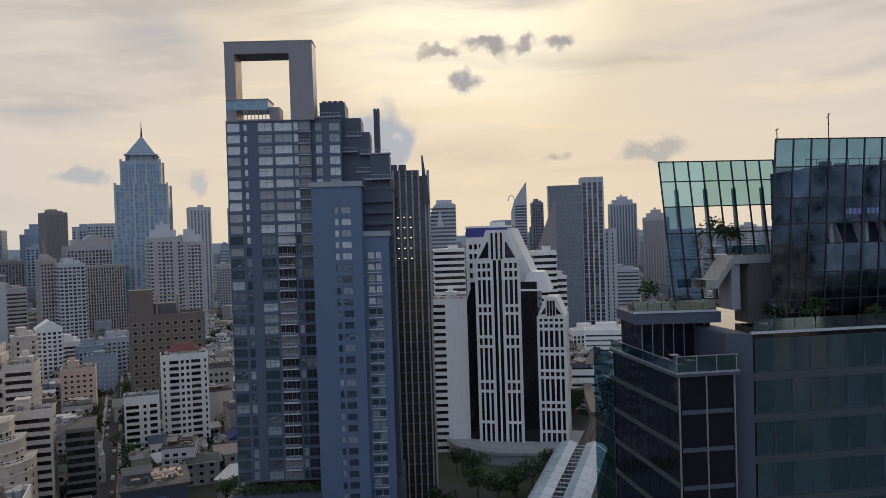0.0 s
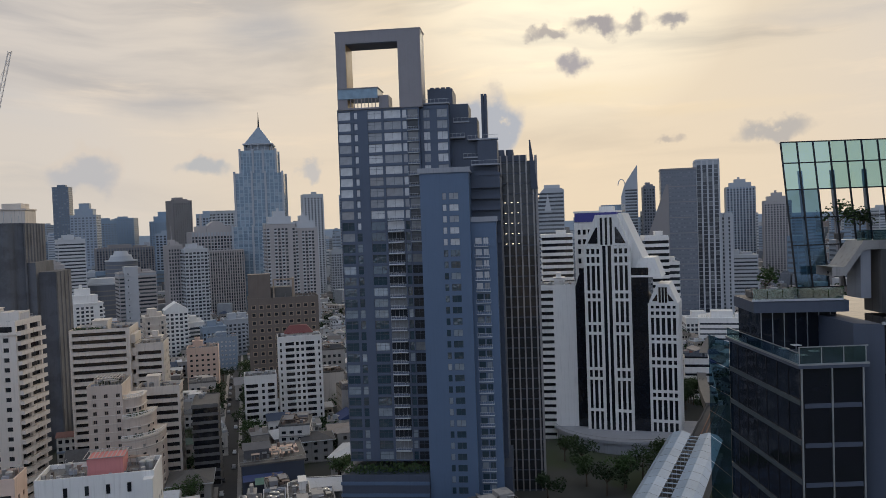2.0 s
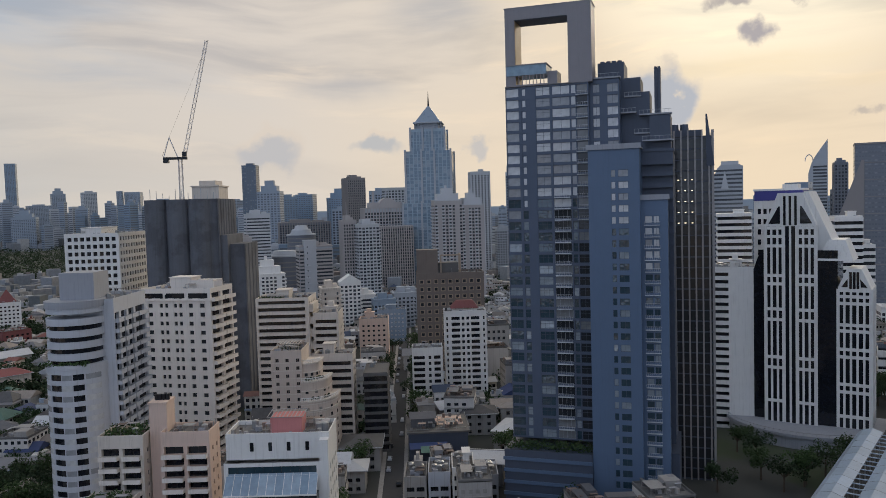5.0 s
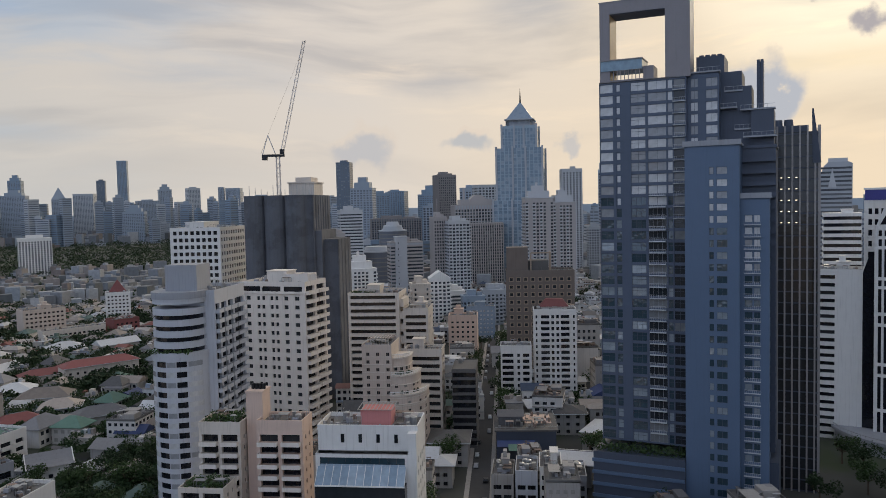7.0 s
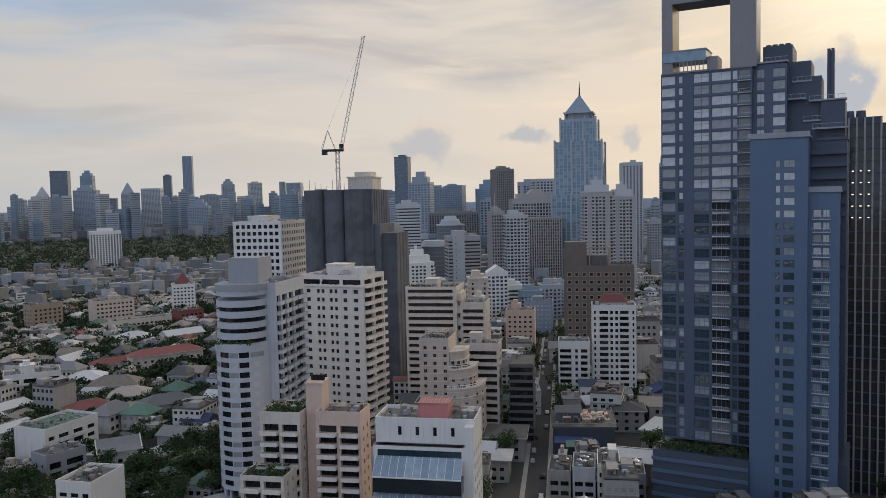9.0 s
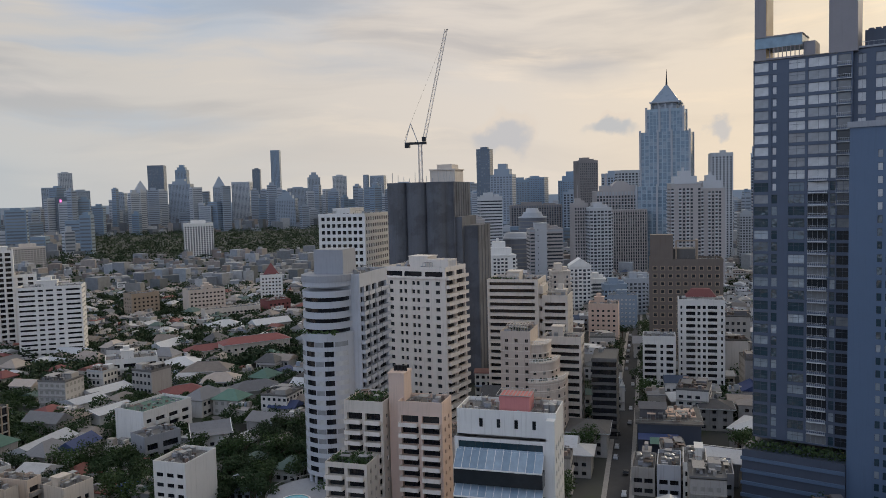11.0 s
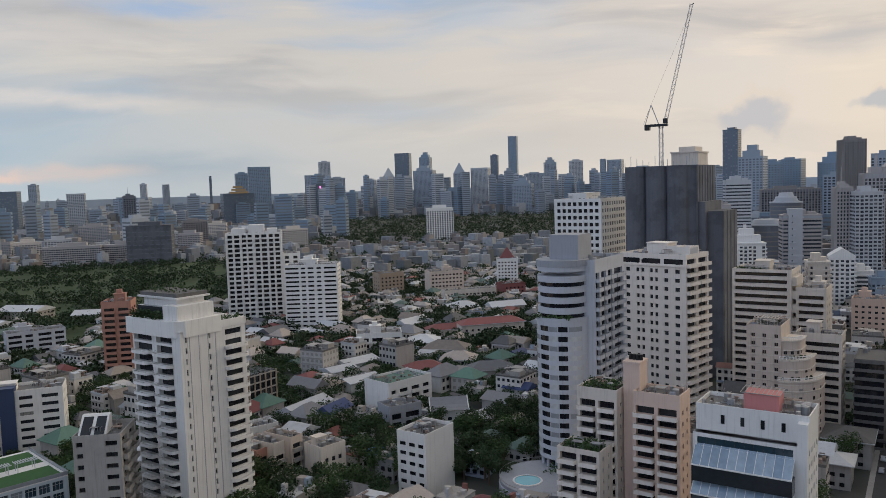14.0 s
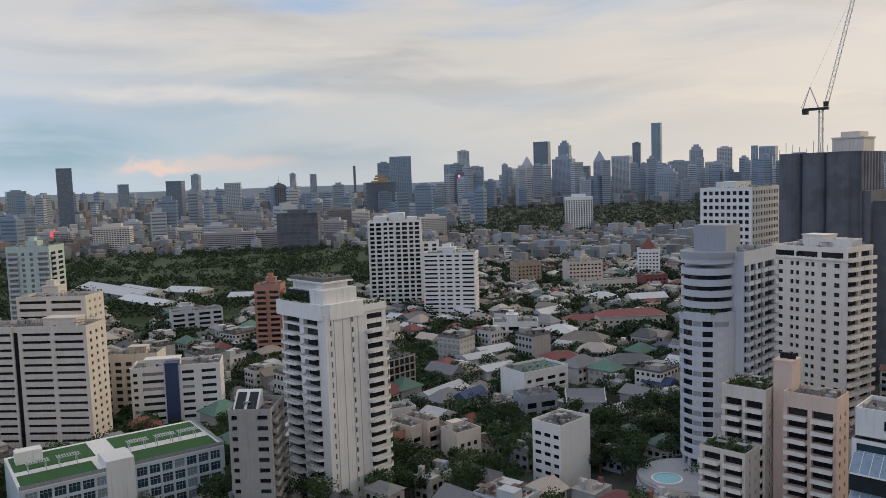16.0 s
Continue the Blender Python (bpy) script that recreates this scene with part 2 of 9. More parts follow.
ROOFDECK = stuff_mat("roof_deck", (0.17, 0.165, 0.16), 0.9, 0.3, 0.4, streak=0.0)
NET = stuff_mat("grey_netting", (0.128, 0.134, 0.152), 0.9, 0.30, 0.06, 1.5, 0.6, 0.35, second=(0.098, 0.102, 0.115))
SLATE = stuff_mat("blue_grey_cladding", (0.10, 0.15, 0.235), 0.45, 0.10, 0.15, 3.0, 0.05, 0.12)
SLATE_MID = stuff_mat("grey_slate_cladding", (0.078, 0.102, 0.152), 0.45, 0.12, 0.15, 3.0, 0.05, 0.15)
SLATE_DARK = stuff_mat("dark_slate_cladding", (0.065, 0.08, 0.115), 0.5, 0.12, 0.15, 3.0, 0.05, 0.15)
PORTAL = stuff_mat("portal_cladding", (0.26, 0.24, 0.25), 0.5, 0.10, 0.3, 2.0, 0.05, 0.15)
TIMBER = stuff_mat("warm_timber_lining", (0.42, 0.27, 0.12), 0.5, 0.2, 0.4, 5.0, 0.2, 0.1)
BROWN = stuff_mat("brown_stone", (0.17, 0.14, 0.12), 0.8, 0.15, streak=0.3)
TAN = stuff_mat("tan_stone", (0.36, 0.28, 0.21), 0.8, 0.15, streak=0.3)
ORANGE = stuff_mat("orange_brick_paint", (0.42, 0.215, 0.16), 0.8, 0.15, streak=0.3)
REDROOF = stuff_mat("red_roof", (0.21, 0.068, 0.066), 0.7, 0.18, 0.5, 5.0, 0.4, 0.3, per_object=0.15)
TANROOF = stuff_mat("tan_roof_tiles", (0.35, 0.30, 0.265), 0.75, 0.2, 0.5, 5.0, 0.4, 0.35, per_object=0.45)
GREYROOF = stuff_mat("grey_roof_tiles", (0.16, 0.16, 0.17), 0.7, 0.2, 0.5, 5.0, 0.4, 0.3, per_object=0.6)
GREENROOF = stuff_mat("green_roof", (0.10, 0.19, 0.15), 0.7, 0.18, 0.5, 5.0, 0.3, 0.3, per_object=0.2)
BLUEROOF = stuff_mat("blue_roof", (0.04, 0.065, 0.17), 0.6, 0.18, 0.5, 5.0, 0.3, 0.25, per_object=0.2)
METALROOF = stuff_mat("white_metal_roof", (0.52, 0.535, 0.56), 0.4, 0.12, 0.4, 3.0, 0.15, 0.35, per_object=0.12)
MIDPANE = glass_mat("mid_distance_window_glass", (0.045, 0.052, 0.065), 0.12, (0.13, 0.14, 0.15), 0.25, per="island")
HOUSEWALL = stuff_mat("house_render", (0.50, 0.475, 0.45), 0.8, 0.12, 0.3, streak=0.4, per_object=0.38)
DARKMETAL = stuff_mat("dark_metal", (0.03, 0.032, 0.036), 0.4, 0.2, streak=0.1, metal=0.6)
STEEL = stuff_mat("galvanised_steel", (0.38, 0.39, 0.40), 0.4, 0.15, streak=0.2, metal=0.7)
CRANE = stuff_mat("crane_paint", (0.62, 0.58, 0.55), 0.5, 0.2, streak=0.2)
ASPHALT = stuff_mat("asphalt", (0.055, 0.055, 0.058), 0.85, 0.25, 0.3, 4.0, 0.2, 0.0)
PINK = stuff_mat("pink_render", (0.62, 0.24, 0.23), 0.8, 0.12, streak=0.3)
TURF = stuff_mat("green_turf", (0.035, 0.105, 0.03), 0.95, 0.25, 0.6, 8.0, 0.4, 0.0)
NAVY = stuff_mat("navy_panel", (0.035, 0.06, 0.14), 0.45, 0.12, streak=0.15)
POOL = stuff_mat("pool_water", (0.10, 0.42, 0.52), 0.08, 0.1, 0.4, 3.0, 0.1, 0.0)
BLUESIGN = stuff_mat("blue_banner", (0.06, 0.06, 0.26), 0.5, 0.1, streak=0.1)
PANE = glass_mat("window_glass", (0.022, 0.026, 0.032))
# the pale share of these panes paints bright patches of reflection
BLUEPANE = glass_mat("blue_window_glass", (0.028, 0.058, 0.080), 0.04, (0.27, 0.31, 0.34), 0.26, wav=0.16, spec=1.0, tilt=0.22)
DARKROOM = glass_mat("balcony_door_glass", (0.022, 0.027, 0.034), 0.06, (0.20, 0.205, 0.21), 0.35)
TEALBAND = stuff_mat("teal_grey_panel", (0.052, 0.068, 0.078), 0.4, 0.15, 0.3, 2.0, 0.05, 0.2)
FINMETAL = stuff_mat("pale_bronze_fin", (0.38, 0.35, 0.34), 0.45, 0.12, 0.2, 3.0, 0.05, 0.15, metal=0.3)
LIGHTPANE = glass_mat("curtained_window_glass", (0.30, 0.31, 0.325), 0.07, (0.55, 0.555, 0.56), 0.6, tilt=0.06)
BLACKPANE = glass_mat("black_glass", (0.010, 0.012, 0.018), 0.06, (0.03, 0.035, 0.04), 0.2)
# haze painted into the glass: panes paled towards the wall colours
HAZEPANE = glass_mat("hazed_window_glass", (0.16, 0.18, 0.21), 0.15, (0.24, 0.255, 0.275), 0.3, per="island")
LEAF = leaf_mat("leaves", (0.026, 0.050, 0.016), (0.055, 0.092, 0.032))
LEAFDARK = leaf_mat("dark_leaves", (0.016, 0.034, 0.013), (0.034, 0.060, 0.024))
BARK = stuff_mat("bark", (0.10, 0.075, 0.055), 0.9, 0.25, 1.0, 8.0, 0.5, 0.0)
CLUTTER = stuff_mat("roof_clutter", (0.24, 0.235, 0.24), 0.7, 0.2, 0.5, 4.0, 0.2, 0.3, per_island=0.85)
CLUTTER_RUST = stuff_mat("rusty_sheets", (0.20, 0.15, 0.125), 0.7, 0.25, 0.6, 4.0, 0.2, 0.3, per_island=0.7)


def mixed_mat(name, cols, rough=0.85):
    """One surface for many small houses: each takes its own colour from a short list."""
    m = bpy.data.materials.new(name)
    m.use_nodes = True
    k = Nodes(m.node_tree)
    co = k.n("ShaderNodeTexCoord").outputs["Object"]
    r = k.n("ShaderNodeNewGeometry").outputs["Random Per Island"]
    nd = k.n("ShaderNodeValToRGB", {0: r})
    nd.color_ramp.interpolation = "CONSTANT"
    el = nd.color_ramp.elements
    while len(el) < len(cols):
        el.new(0.5)
    for i, (e, c) in enumerate(zip(el, cols)):
        e.position, e.color = i / len(cols), (*c, 1)
    n1 = k.noise(co, 0.25, 5.0, 0.6)
    n2 = k.noise(co, 2.5, 3.0, 0.6)
    f = k.math("MULTIPLY_ADD", k.math("SUBTRACT", n1, 0.5), 0.7, 1.0)
    f = k.math("MULTIPLY_ADD", k.math("SUBTRACT", n2, 0.5), 0.4, f)
    c = k.mix(1.0, nd.outputs[0], k.n("ShaderNodeCombineXYZ", {0: f, 1: f, 2: f}).outputs[0], "MULTIPLY")
    b = k.n("ShaderNodeBsdfPrincipled", {"Base Color": c, "Roughness": rough})
    k.n("ShaderNodeOutputMaterial", {0: b.outputs[0]})
    return m


TOWNROOF = mixed_mat("mixed_town_roofs", [(0.20, 0.20, 0.205), (0.42, 0.43, 0.45), (0.10, 0.10, 0.105), (0.26, 0.215, 0.19), (0.15, 0.155, 0.165), (0.34, 0.30, 0.27), (0.055, 0.075, 0.12), (0.58, 0.58, 0.59), (0.13, 0.12, 0.115), (0.17, 0.085, 0.07), (0.24, 0.24, 0.25), (0.085, 0.125, 0.11), (0.30, 0.29, 0.28), (0.12, 0.125, 0.13)])
LANEROOF = mixed_mat("mixed_garden_roofs", [(0.33, 0.29, 0.26), (0.40, 0.37, 0.345), (0.17, 0.17, 0.18), (0.27, 0.235, 0.21), (0.48, 0.48, 0.49), (0.22, 0.215, 0.215), (0.23, 0.095, 0.08), (0.36, 0.34, 0.33), (0.12, 0.12, 0.13), (0.30, 0.27, 0.245), (0.11, 0.16, 0.14), (0.52, 0.51, 0.50)])
TOWNWALL = mixed_mat("mixed_town_walls", [(0.50, 0.49, 0.48), (0.36, 0.34, 0.32), (0.58, 0.56, 0.54), (0.44, 0.39, 0.34), (0.24, 0.24, 0.25), (0.50, 0.47, 0.42), (0.30, 0.35, 0.42), (0.62, 0.61, 0.61)])
FARTOWN = mixed_mat("far_mixed_roofs", [(0.36, 0.37, 0.39), (0.25, 0.26, 0.28), (0.19, 0.20, 0.215), (0.42, 0.415, 0.41), (0.29, 0.26, 0.245), (0.15, 0.16, 0.18), (0.22, 0.185, 0.17), (0.31, 0.33, 0.355), (0.13, 0.14, 0.145), (0.24, 0.23, 0.22)])
PAVILION = glass_mat("pale_blue_glass", (0.17, 0.28, 0.36), 0.08, (0.22, 0.32, 0.40), 0.5)

# ---------- building kit ----------


class Geo:
    """Collects faces of one mesh."""
    def __init__(self):
        self.v, self.f, self.m = [], [], []

    def quad(self, a, b, c, d, mi=0):
        i = len(self.v)
        self.v += [a, b, c, d]
        self.f.append((i, i + 1, i + 2, i + 3))
        self.m.append(mi)

    def box(self, x0, x1, y0, y1, z0, z1, mi=0):
        return self.hexa([(x0, y0), (x1, y0), (x1, y1), (x0, y1)], z0, [(x0, y0), (x1, y0), (x1, y1), (x0, y1)], z1, mi)

    def hexa(self, lo, z0, hi, z1, mi=0):
        """A prism between two outlines of equal length, anticlockwise from above."""
        i, n = len(self.v), len(lo)
        self.v += [(x, y, z0) for x, y in lo] + [(x, y, z1) for x, y in hi]
        for a in range(n):
            b = (a + 1) % n
            self.f.append((i + a, i + b, i + n + b, i + n + a))
        self.f += [tuple(range(i + n - 1, i - 1, -1)), tuple(range(i + n, i + 2 * n))]
        self.m += [mi] * (n + 2)
        return self

    def beam(self, a, b, w, mi=0):
        """A square bar from a to b."""
        a, b = Vector(a), Vector(b)
        d = (b - a).normalized()
        s = d.cross(Vector((0, 0, 1)) if abs(d.z) < 0.95 else Vector((1, 0, 0))).normalized() * (w / 2)
        t = d.cross(s).normalized() * (w / 2)
        i = len(self.v)
        self.v += [tuple(p + x * s + y * t) for p in (a, b) for x, y in ((-1, -1), (1, -1), (1, 1), (-1, 1))]
        self.f += [(i + k, i + (k + 1) % 4, i + 4 + (k + 1) % 4, i + 4 + k) for k in range(4)] + [(i + 3, i + 2, i + 1, i), (i + 4, i + 5, i + 6, i + 7)]
        self.m += [mi] * 6

    def mesh(self, name, *mats):
        me = bpy.data.meshes.new(name)
        me.from_pydata(self.v, [], self.f)
        for m in mats:
            me.materials.append(m)
        if len(mats) > 1:
            me.polygons.foreach_set("material_index", self.m)
        me.update()
        return me


def thing(name, label, category, x, y, yaw=0, z=0.0, group="", kind=""):
    e = new(name)
    e.matrix_basis = pose(x, y, z, 0, 0, yaw)
    return tagged(e, label, category, group, kind)


def part(name, geo, mats, parent, label="", loc=(0, 0, 0), rz=0.0, kind=""):
    mats = mats if isinstance(mats, tuple) else (mats,)
    ob = new(name, geo.mesh(name, *mats) if isinstance(geo, Geo) else geo)
    ob.parent = parent
    ob.matrix_basis = pose(*loc, 0, 0, rz)
    return tagged(ob, label, kind=kind)


def ring(r, n, cx=0.0, cy=0.0, a0=0.0, a1=360.0, closed=True):
    m = n if closed else n - 1
    return [(cx + r * math.cos(radians(a0 + (a1 - a0) * i / m)), cy + r * math.sin(radians(a0 + (a1 - a0) * i / m))) for i in range(n)]


MESHES = {}


def window_mesh(w, h, frame_mat, pane_mat, bars=1, rail=False, t=0.07):
    """One framed window, its face in the plane y = 0."""
    key = (round(w, 2), round(h, 2), frame_mat.name, pane_mat.name, bars, rail, t)
    if key not in MESHES:
        g = Geo()
        xs = [0.0, t]
        for i in range(bars):
            c = w * (i + 1) / (bars + 1)
            xs += [c - t / 2, c + t / 2]
        xs += [w - t, w]
        zs = [0.0, t] + ([h * 0.62, h * 0.62 + t] if rail else []) + [h - t, h]
        ids = {}

        def vid(*p):
            if p not in ids:
                ids[p] = len(g.v)
                g.v.append(p)
            return ids[p]

        def face(mi, *ps):
            g.f.append(tuple(vid(*p) for p in ps))
            g.m.append(mi)
        o = -0.06
        for i in range(len(xs) - 1):
            for j in range(len(zs) - 1):
                x0, x1, z0, z1 = xs[i], xs[i + 1], zs[j], zs[j + 1]
                if i % 2 and j % 2:      # a pane set back in its frame
                    face(1, (x0, 0, z0), (x1, 0, z0), (x1, 0, z1), (x0, 0, z1))
                    for (ax, az), (bx, bz) in (((x0, z0), (x1, z0)), ((x1, z0), (x1, z1)), ((x1, z1), (x0, z1)), ((x0, z1), (x0, z0))):
                        face(0, (ax, o, az), (bx, o, bz), (bx, 0, bz), (ax, 0, az))
                else:
                    face(0, (x0, o, z0), (x1, o, z0), (x1, o, z1), (x0, o, z1))
        MESHES[key] = g.mesh("window", frame_mat, pane_mat)
    return MESHES[key]


def balcony_mesh(w, depth, high, mat, solid=True):
    key = ("balcony", round(w, 2), depth, high, mat.name, solid)
    if key not in MESHES:
        g = Geo()
        g.box(0, w, -depth, 0.0, -0.18, 0.02)
        if solid:
            g.box(0, w, -depth, -depth + 0.13, 0.02, high)
            g.box(0, 0.13, -depth + 0.13, 0.0, 0.02, high)
            g.box(w - 0.13, w, -depth + 0.13, 0.0, 0.02, high)
            g.box(-0.04, w + 0.04, -depth - 0.04, -depth + 0.17, high, high + 0.08)
        else:
            n = max(3, int(w / 0.45))
            for i in range(n):
                x = (w - 0.05) * i / (n - 1)
                g.box(x, x + 0.05, -depth, -depth + 0.05, 0.02, high)
            g.box(0, w, -depth - 0.02, -depth + 0.06, high, high + 0.07)
        MESHES[key] = g.mesh("balcony", mat)
    return MESHES[key]


def wall_with_holes(g, org, d, xs, zs, rec, mi=0):
    """A wall face from org along d; every odd cell of xs and zs is an opening with reveals."""
    n = (d[1], -d[0])

    def p(x, z, y=0.0):
        return (org[0] + d[0] * x - n[0] * y, org[1] + d[1] * x - n[1] * y, z)
    for i in range(len(xs) - 1):
        if i % 2 == 0:
            if xs[i + 1] - xs[i] > 1e-4:
                g.quad(p(xs[i], zs[0]), p(xs[i + 1], zs[0]), p(xs[i + 1], zs[-1]), p(xs[i], zs[-1]), mi)
            continue
        a, b = xs[i], xs[i + 1]
        for j in range(len(zs) - 1):
            c, e = zs[j], zs[j + 1]
            if j % 2 == 0:
                g.quad(p(a, c), p(b, c), p(b, e), p(a, e), mi)
            else:
                g.quad(p(a, c), p(b, c), p(b, c, rec), p(a, c, rec), mi)
                g.quad(p(a, e, rec), p(b, e, rec), p(b, e), p(a, e), mi)
                g.quad(p(a, c, rec), p(a, e, rec), p(a, e), p(a, c), mi)
                g.quad(p(b, c), p(b, e), p(b, e, rec), p(b, c, rec), mi)


def facade(owner, g, org, d, length, z0, fh, nf, spec, top):
    """Openings, windows and balconies of one face. spec: n windows ww wide and wh high, or spans given outright."""
    m = spec.get("m", 1.0)
    spans = spec.get("spans")
    if not spans:
        n, ww = spec["n"], spec["ww"]
        cell = (length - 2 * m) / n
        spans = [(m + cell * (i + 0.5) - ww / 2, m + cell * (i + 0.5) + ww / 2) for i in range(n)]
    sill, wh, rec = spec.get("sill", 0.9), spec.get("wh", 1.4), spec.get("rec", 0.3)
    xs = [0.0] + [x for s in spans for x in s] + [length]
    zs = [z0] + [z0 + fh * j + h for j in range(nf) for h in (sill, sill + wh)] + [top]
    wall_with_holes(g, org, d, xs, zs, rec)
    rz = math.degrees(math.atan2(d[1], d[0]))
    nrm = (d[1], -d[0])
    fm, pm = spec.get("frame", DARKMETAL), spec.get("pane", PANE)
    away = owner.matrix_basis.translation.xy.length
    if max(b - a for a, b in spans) < away * 0.0068 or away > 455:      # too small to pick apart: one joined sheet of frames and panes
        w, fw = Geo(), spec.get("fw", 0.07)

        def at(x, z, y):
            return (org[0] + d[0] * x - nrm[0] * y, org[1] + d[1] * x - nrm[1] * y, z)
        for a, b in spans:
            for j in range(nf):
                lo, hi, bars = z0 + fh * j + sill, z0 + fh * j + sill + wh, spec.get("bars", 1) + 1
                w.quad(at(a, lo, rec - 0.01), at(b, lo, rec - 0.01), at(b, hi, rec - 0.01), at(a, hi, rec - 0.01), 1)
                for q in range(bars):
                    x0, x1, t = a + (b - a) * q / bars + fw, a + (b - a) * (q + 1) / bars - fw, rec - 0.05
                    w.quad(at(x0, lo + fw, t), at(x1, lo + fw, t), at(x1, hi - fw, t), at(x0, hi - fw, t))
        part("window_grid", w, (pm, fm), owner, kind="stuff")
        spans = []
    for a, b in spans:
        me = window_mesh(b - a, wh, fm, pm, spec.get("bars", 1), spec.get("rail", False), spec.get("fw", 0.07))
        for j in range(nf):
            x, y = org[0] + d[0] * a - nrm[0] * (rec - 0.01), org[1] + d[1] * a - nrm[1] * (rec - 0.01)
            part("window", me, (), owner, loc=(x, y, z0 + fh * j + sill), rz=rz)
    for a, b in spec.get("bal", []):
        me = balcony_mesh(b - a, spec.get("bdepth", 1.2), spec.get("bhigh", 1.0), spec.get("bmat", WHITE), spec.get("bsolid", True))
        for j in range(spec.get("bfrom", 0), nf):
            part("balcony", me, (), owner, loc=(org[0] + d[0] * a, org[1] + d[1] * a, z0 + fh * j + 0.1), rz=rz)


def roof_parts(owner, W, D, h, mat, deck=ROOFDECK, para=1.1, hut=True, clutter=4, seed=0, ox=0.0, oy=0.0):
    rnd = random.Random(seed)
    g = Geo()
    g.box(ox + 0.02, ox + W - 0.02, oy + 0.02, oy + D - 0.02, h - 0.3, h)
    roof = part("roof", g, deck, owner)
    g = Geo()
    t = 0.25
    g.box(ox - 0.03, ox + W + 0.03, oy - 0.03, oy + t, h - 0.2, h + para)
    g.box(ox - 0.03, ox + W + 0.03, oy + D - t, oy + D + 0.03, h - 0.2, h + para)
    g.box(ox - 0.03, ox + t, oy + t, oy + D - t, h - 0.2, h + para)
    g.box(ox + W - t, ox + W + 0.03, oy + t, oy + D - t, h - 0.2, h + para)
    part("parapet", g, mat, roof)
    if hut:
        w, d, hh = W * rnd.uniform(0.22, 0.42), D * rnd.uniform(0.3, 0.5), rnd.uniform(2.8, 4.4)
        x, y = ox + (W - w) * rnd.uniform(0.15, 0.8), oy + (D - d) * rnd.uniform(0.3, 0.8)
        g = Geo()
        g.box(x, x + w, y, y + d, h, h + hh)
        g.box(x - 0.3, x + w + 0.3, y - 0.3, y + d + 0.3, h + hh, h + hh + 0.3)
        if rnd.random() < 0.5:
            g.box(x + w * 0.2, x + w * 0.7, y + d * 0.2, y + d * 0.7, h + hh + 0.3, h + hh + 2.4)
        g.box(x + w * 0.4, x + w * 0.4 + 0.9, y - 0.05, y, h + 0.1, h + 2.1)
        part("lift_house", g, mat, roof)
    for i in range(clutter):
        x, y = ox + rnd.uniform(0.8, max(1.0, W - 2.6)), oy + rnd.uniform(0.8, max(1.0, D - 2.6))
        g = Geo()
        if i % 2:
            g.hexa(ring(0.9, 12, x + 0.9, y + 0.9), h, ring(0.9, 12, x + 0.9, y + 0.9), h + 1.9)
            g.hexa(ring(0.9, 12, x + 0.9, y + 0.9), h + 1.9, ring(0.3, 12, x + 0.9, y + 0.9), h + 2.2)
            part("water_tank", g, STEEL, roof, "galvanised water tank")
        else:
            g.box(x, x + 1.6, y, y + 0.9, h + 0.15, h + 1.3)
            g.box(x + 0.1, x + 1.5, y - 0.03, y, h + 0.3, h + 1.2)
            g.box(x + 0.1, x + 0.3, y, y + 0.9, h, h + 0.15)
            part("air_conditioner", g, GREYPAINT, roof)


def scatter(owner, x0, x1, y0, y1, z, n, seed, parent=None):
    """Pipes, tanks, cooling units, sheets and poles left about on a flat roof."""
    rr = random.Random(seed)
    g = Geo()
    for i in range(n):
        x, y = rr.uniform(x0, x1 - 1.2), rr.uniform(y0, y1 - 1.2)
        k = i % 6
        if k == 0:
            g.hexa(ring(0.55, 8, x, y), z, ring(0.55, 8, x, y), z + rr.uniform(0.9, 1.7), rr.randint(0, 2))
        elif k == 1:
            g.beam((x, y, z + 0.25), (min(x1, x + rr.uniform(1, 5)), y, z + 0.25), 0.18, 1)
        elif k == 2:
            h = rr.uniform(1.2, 2.8)
            g.beam((x, y, z), (x, y, z + h), 0.09, 1)
            g.beam((x, y, z + h), (x, min(y1, y + rr.uniform(1, 3)), z + h), 0.07, 1)
        elif k == 3:
            w, d = rr.uniform(1.2, 3.2), rr.uniform(1.0, 2.6)
            h = z + rr.uniform(1.7, 2.5)
            a, b = min(x1, x + w), min(y1, y + d)
            g.hexa([(x, y), (a, y), (a, b), (x, b)], h, [(x, y), (a, y), (a, b), (x, b)], h + 0.08, rr.randint(0, 2))
            for px, py in ((x, y), (a, y), (a, b), (x, b)):
                g.beam((px, py, z), (px, py, h), 0.08, 1)
        else:
            g.box(x, x + rr.uniform(0.4, 1.2), y, y + rr.uniform(0.4, 1.0), z, z + rr.uniform(0.4, 1.3), rr.randint(0, 2))
    part("roof_clutter", g, (CLUTTER, STEEL, CLUTTER_RUST), parent or owner, kind="stuff")


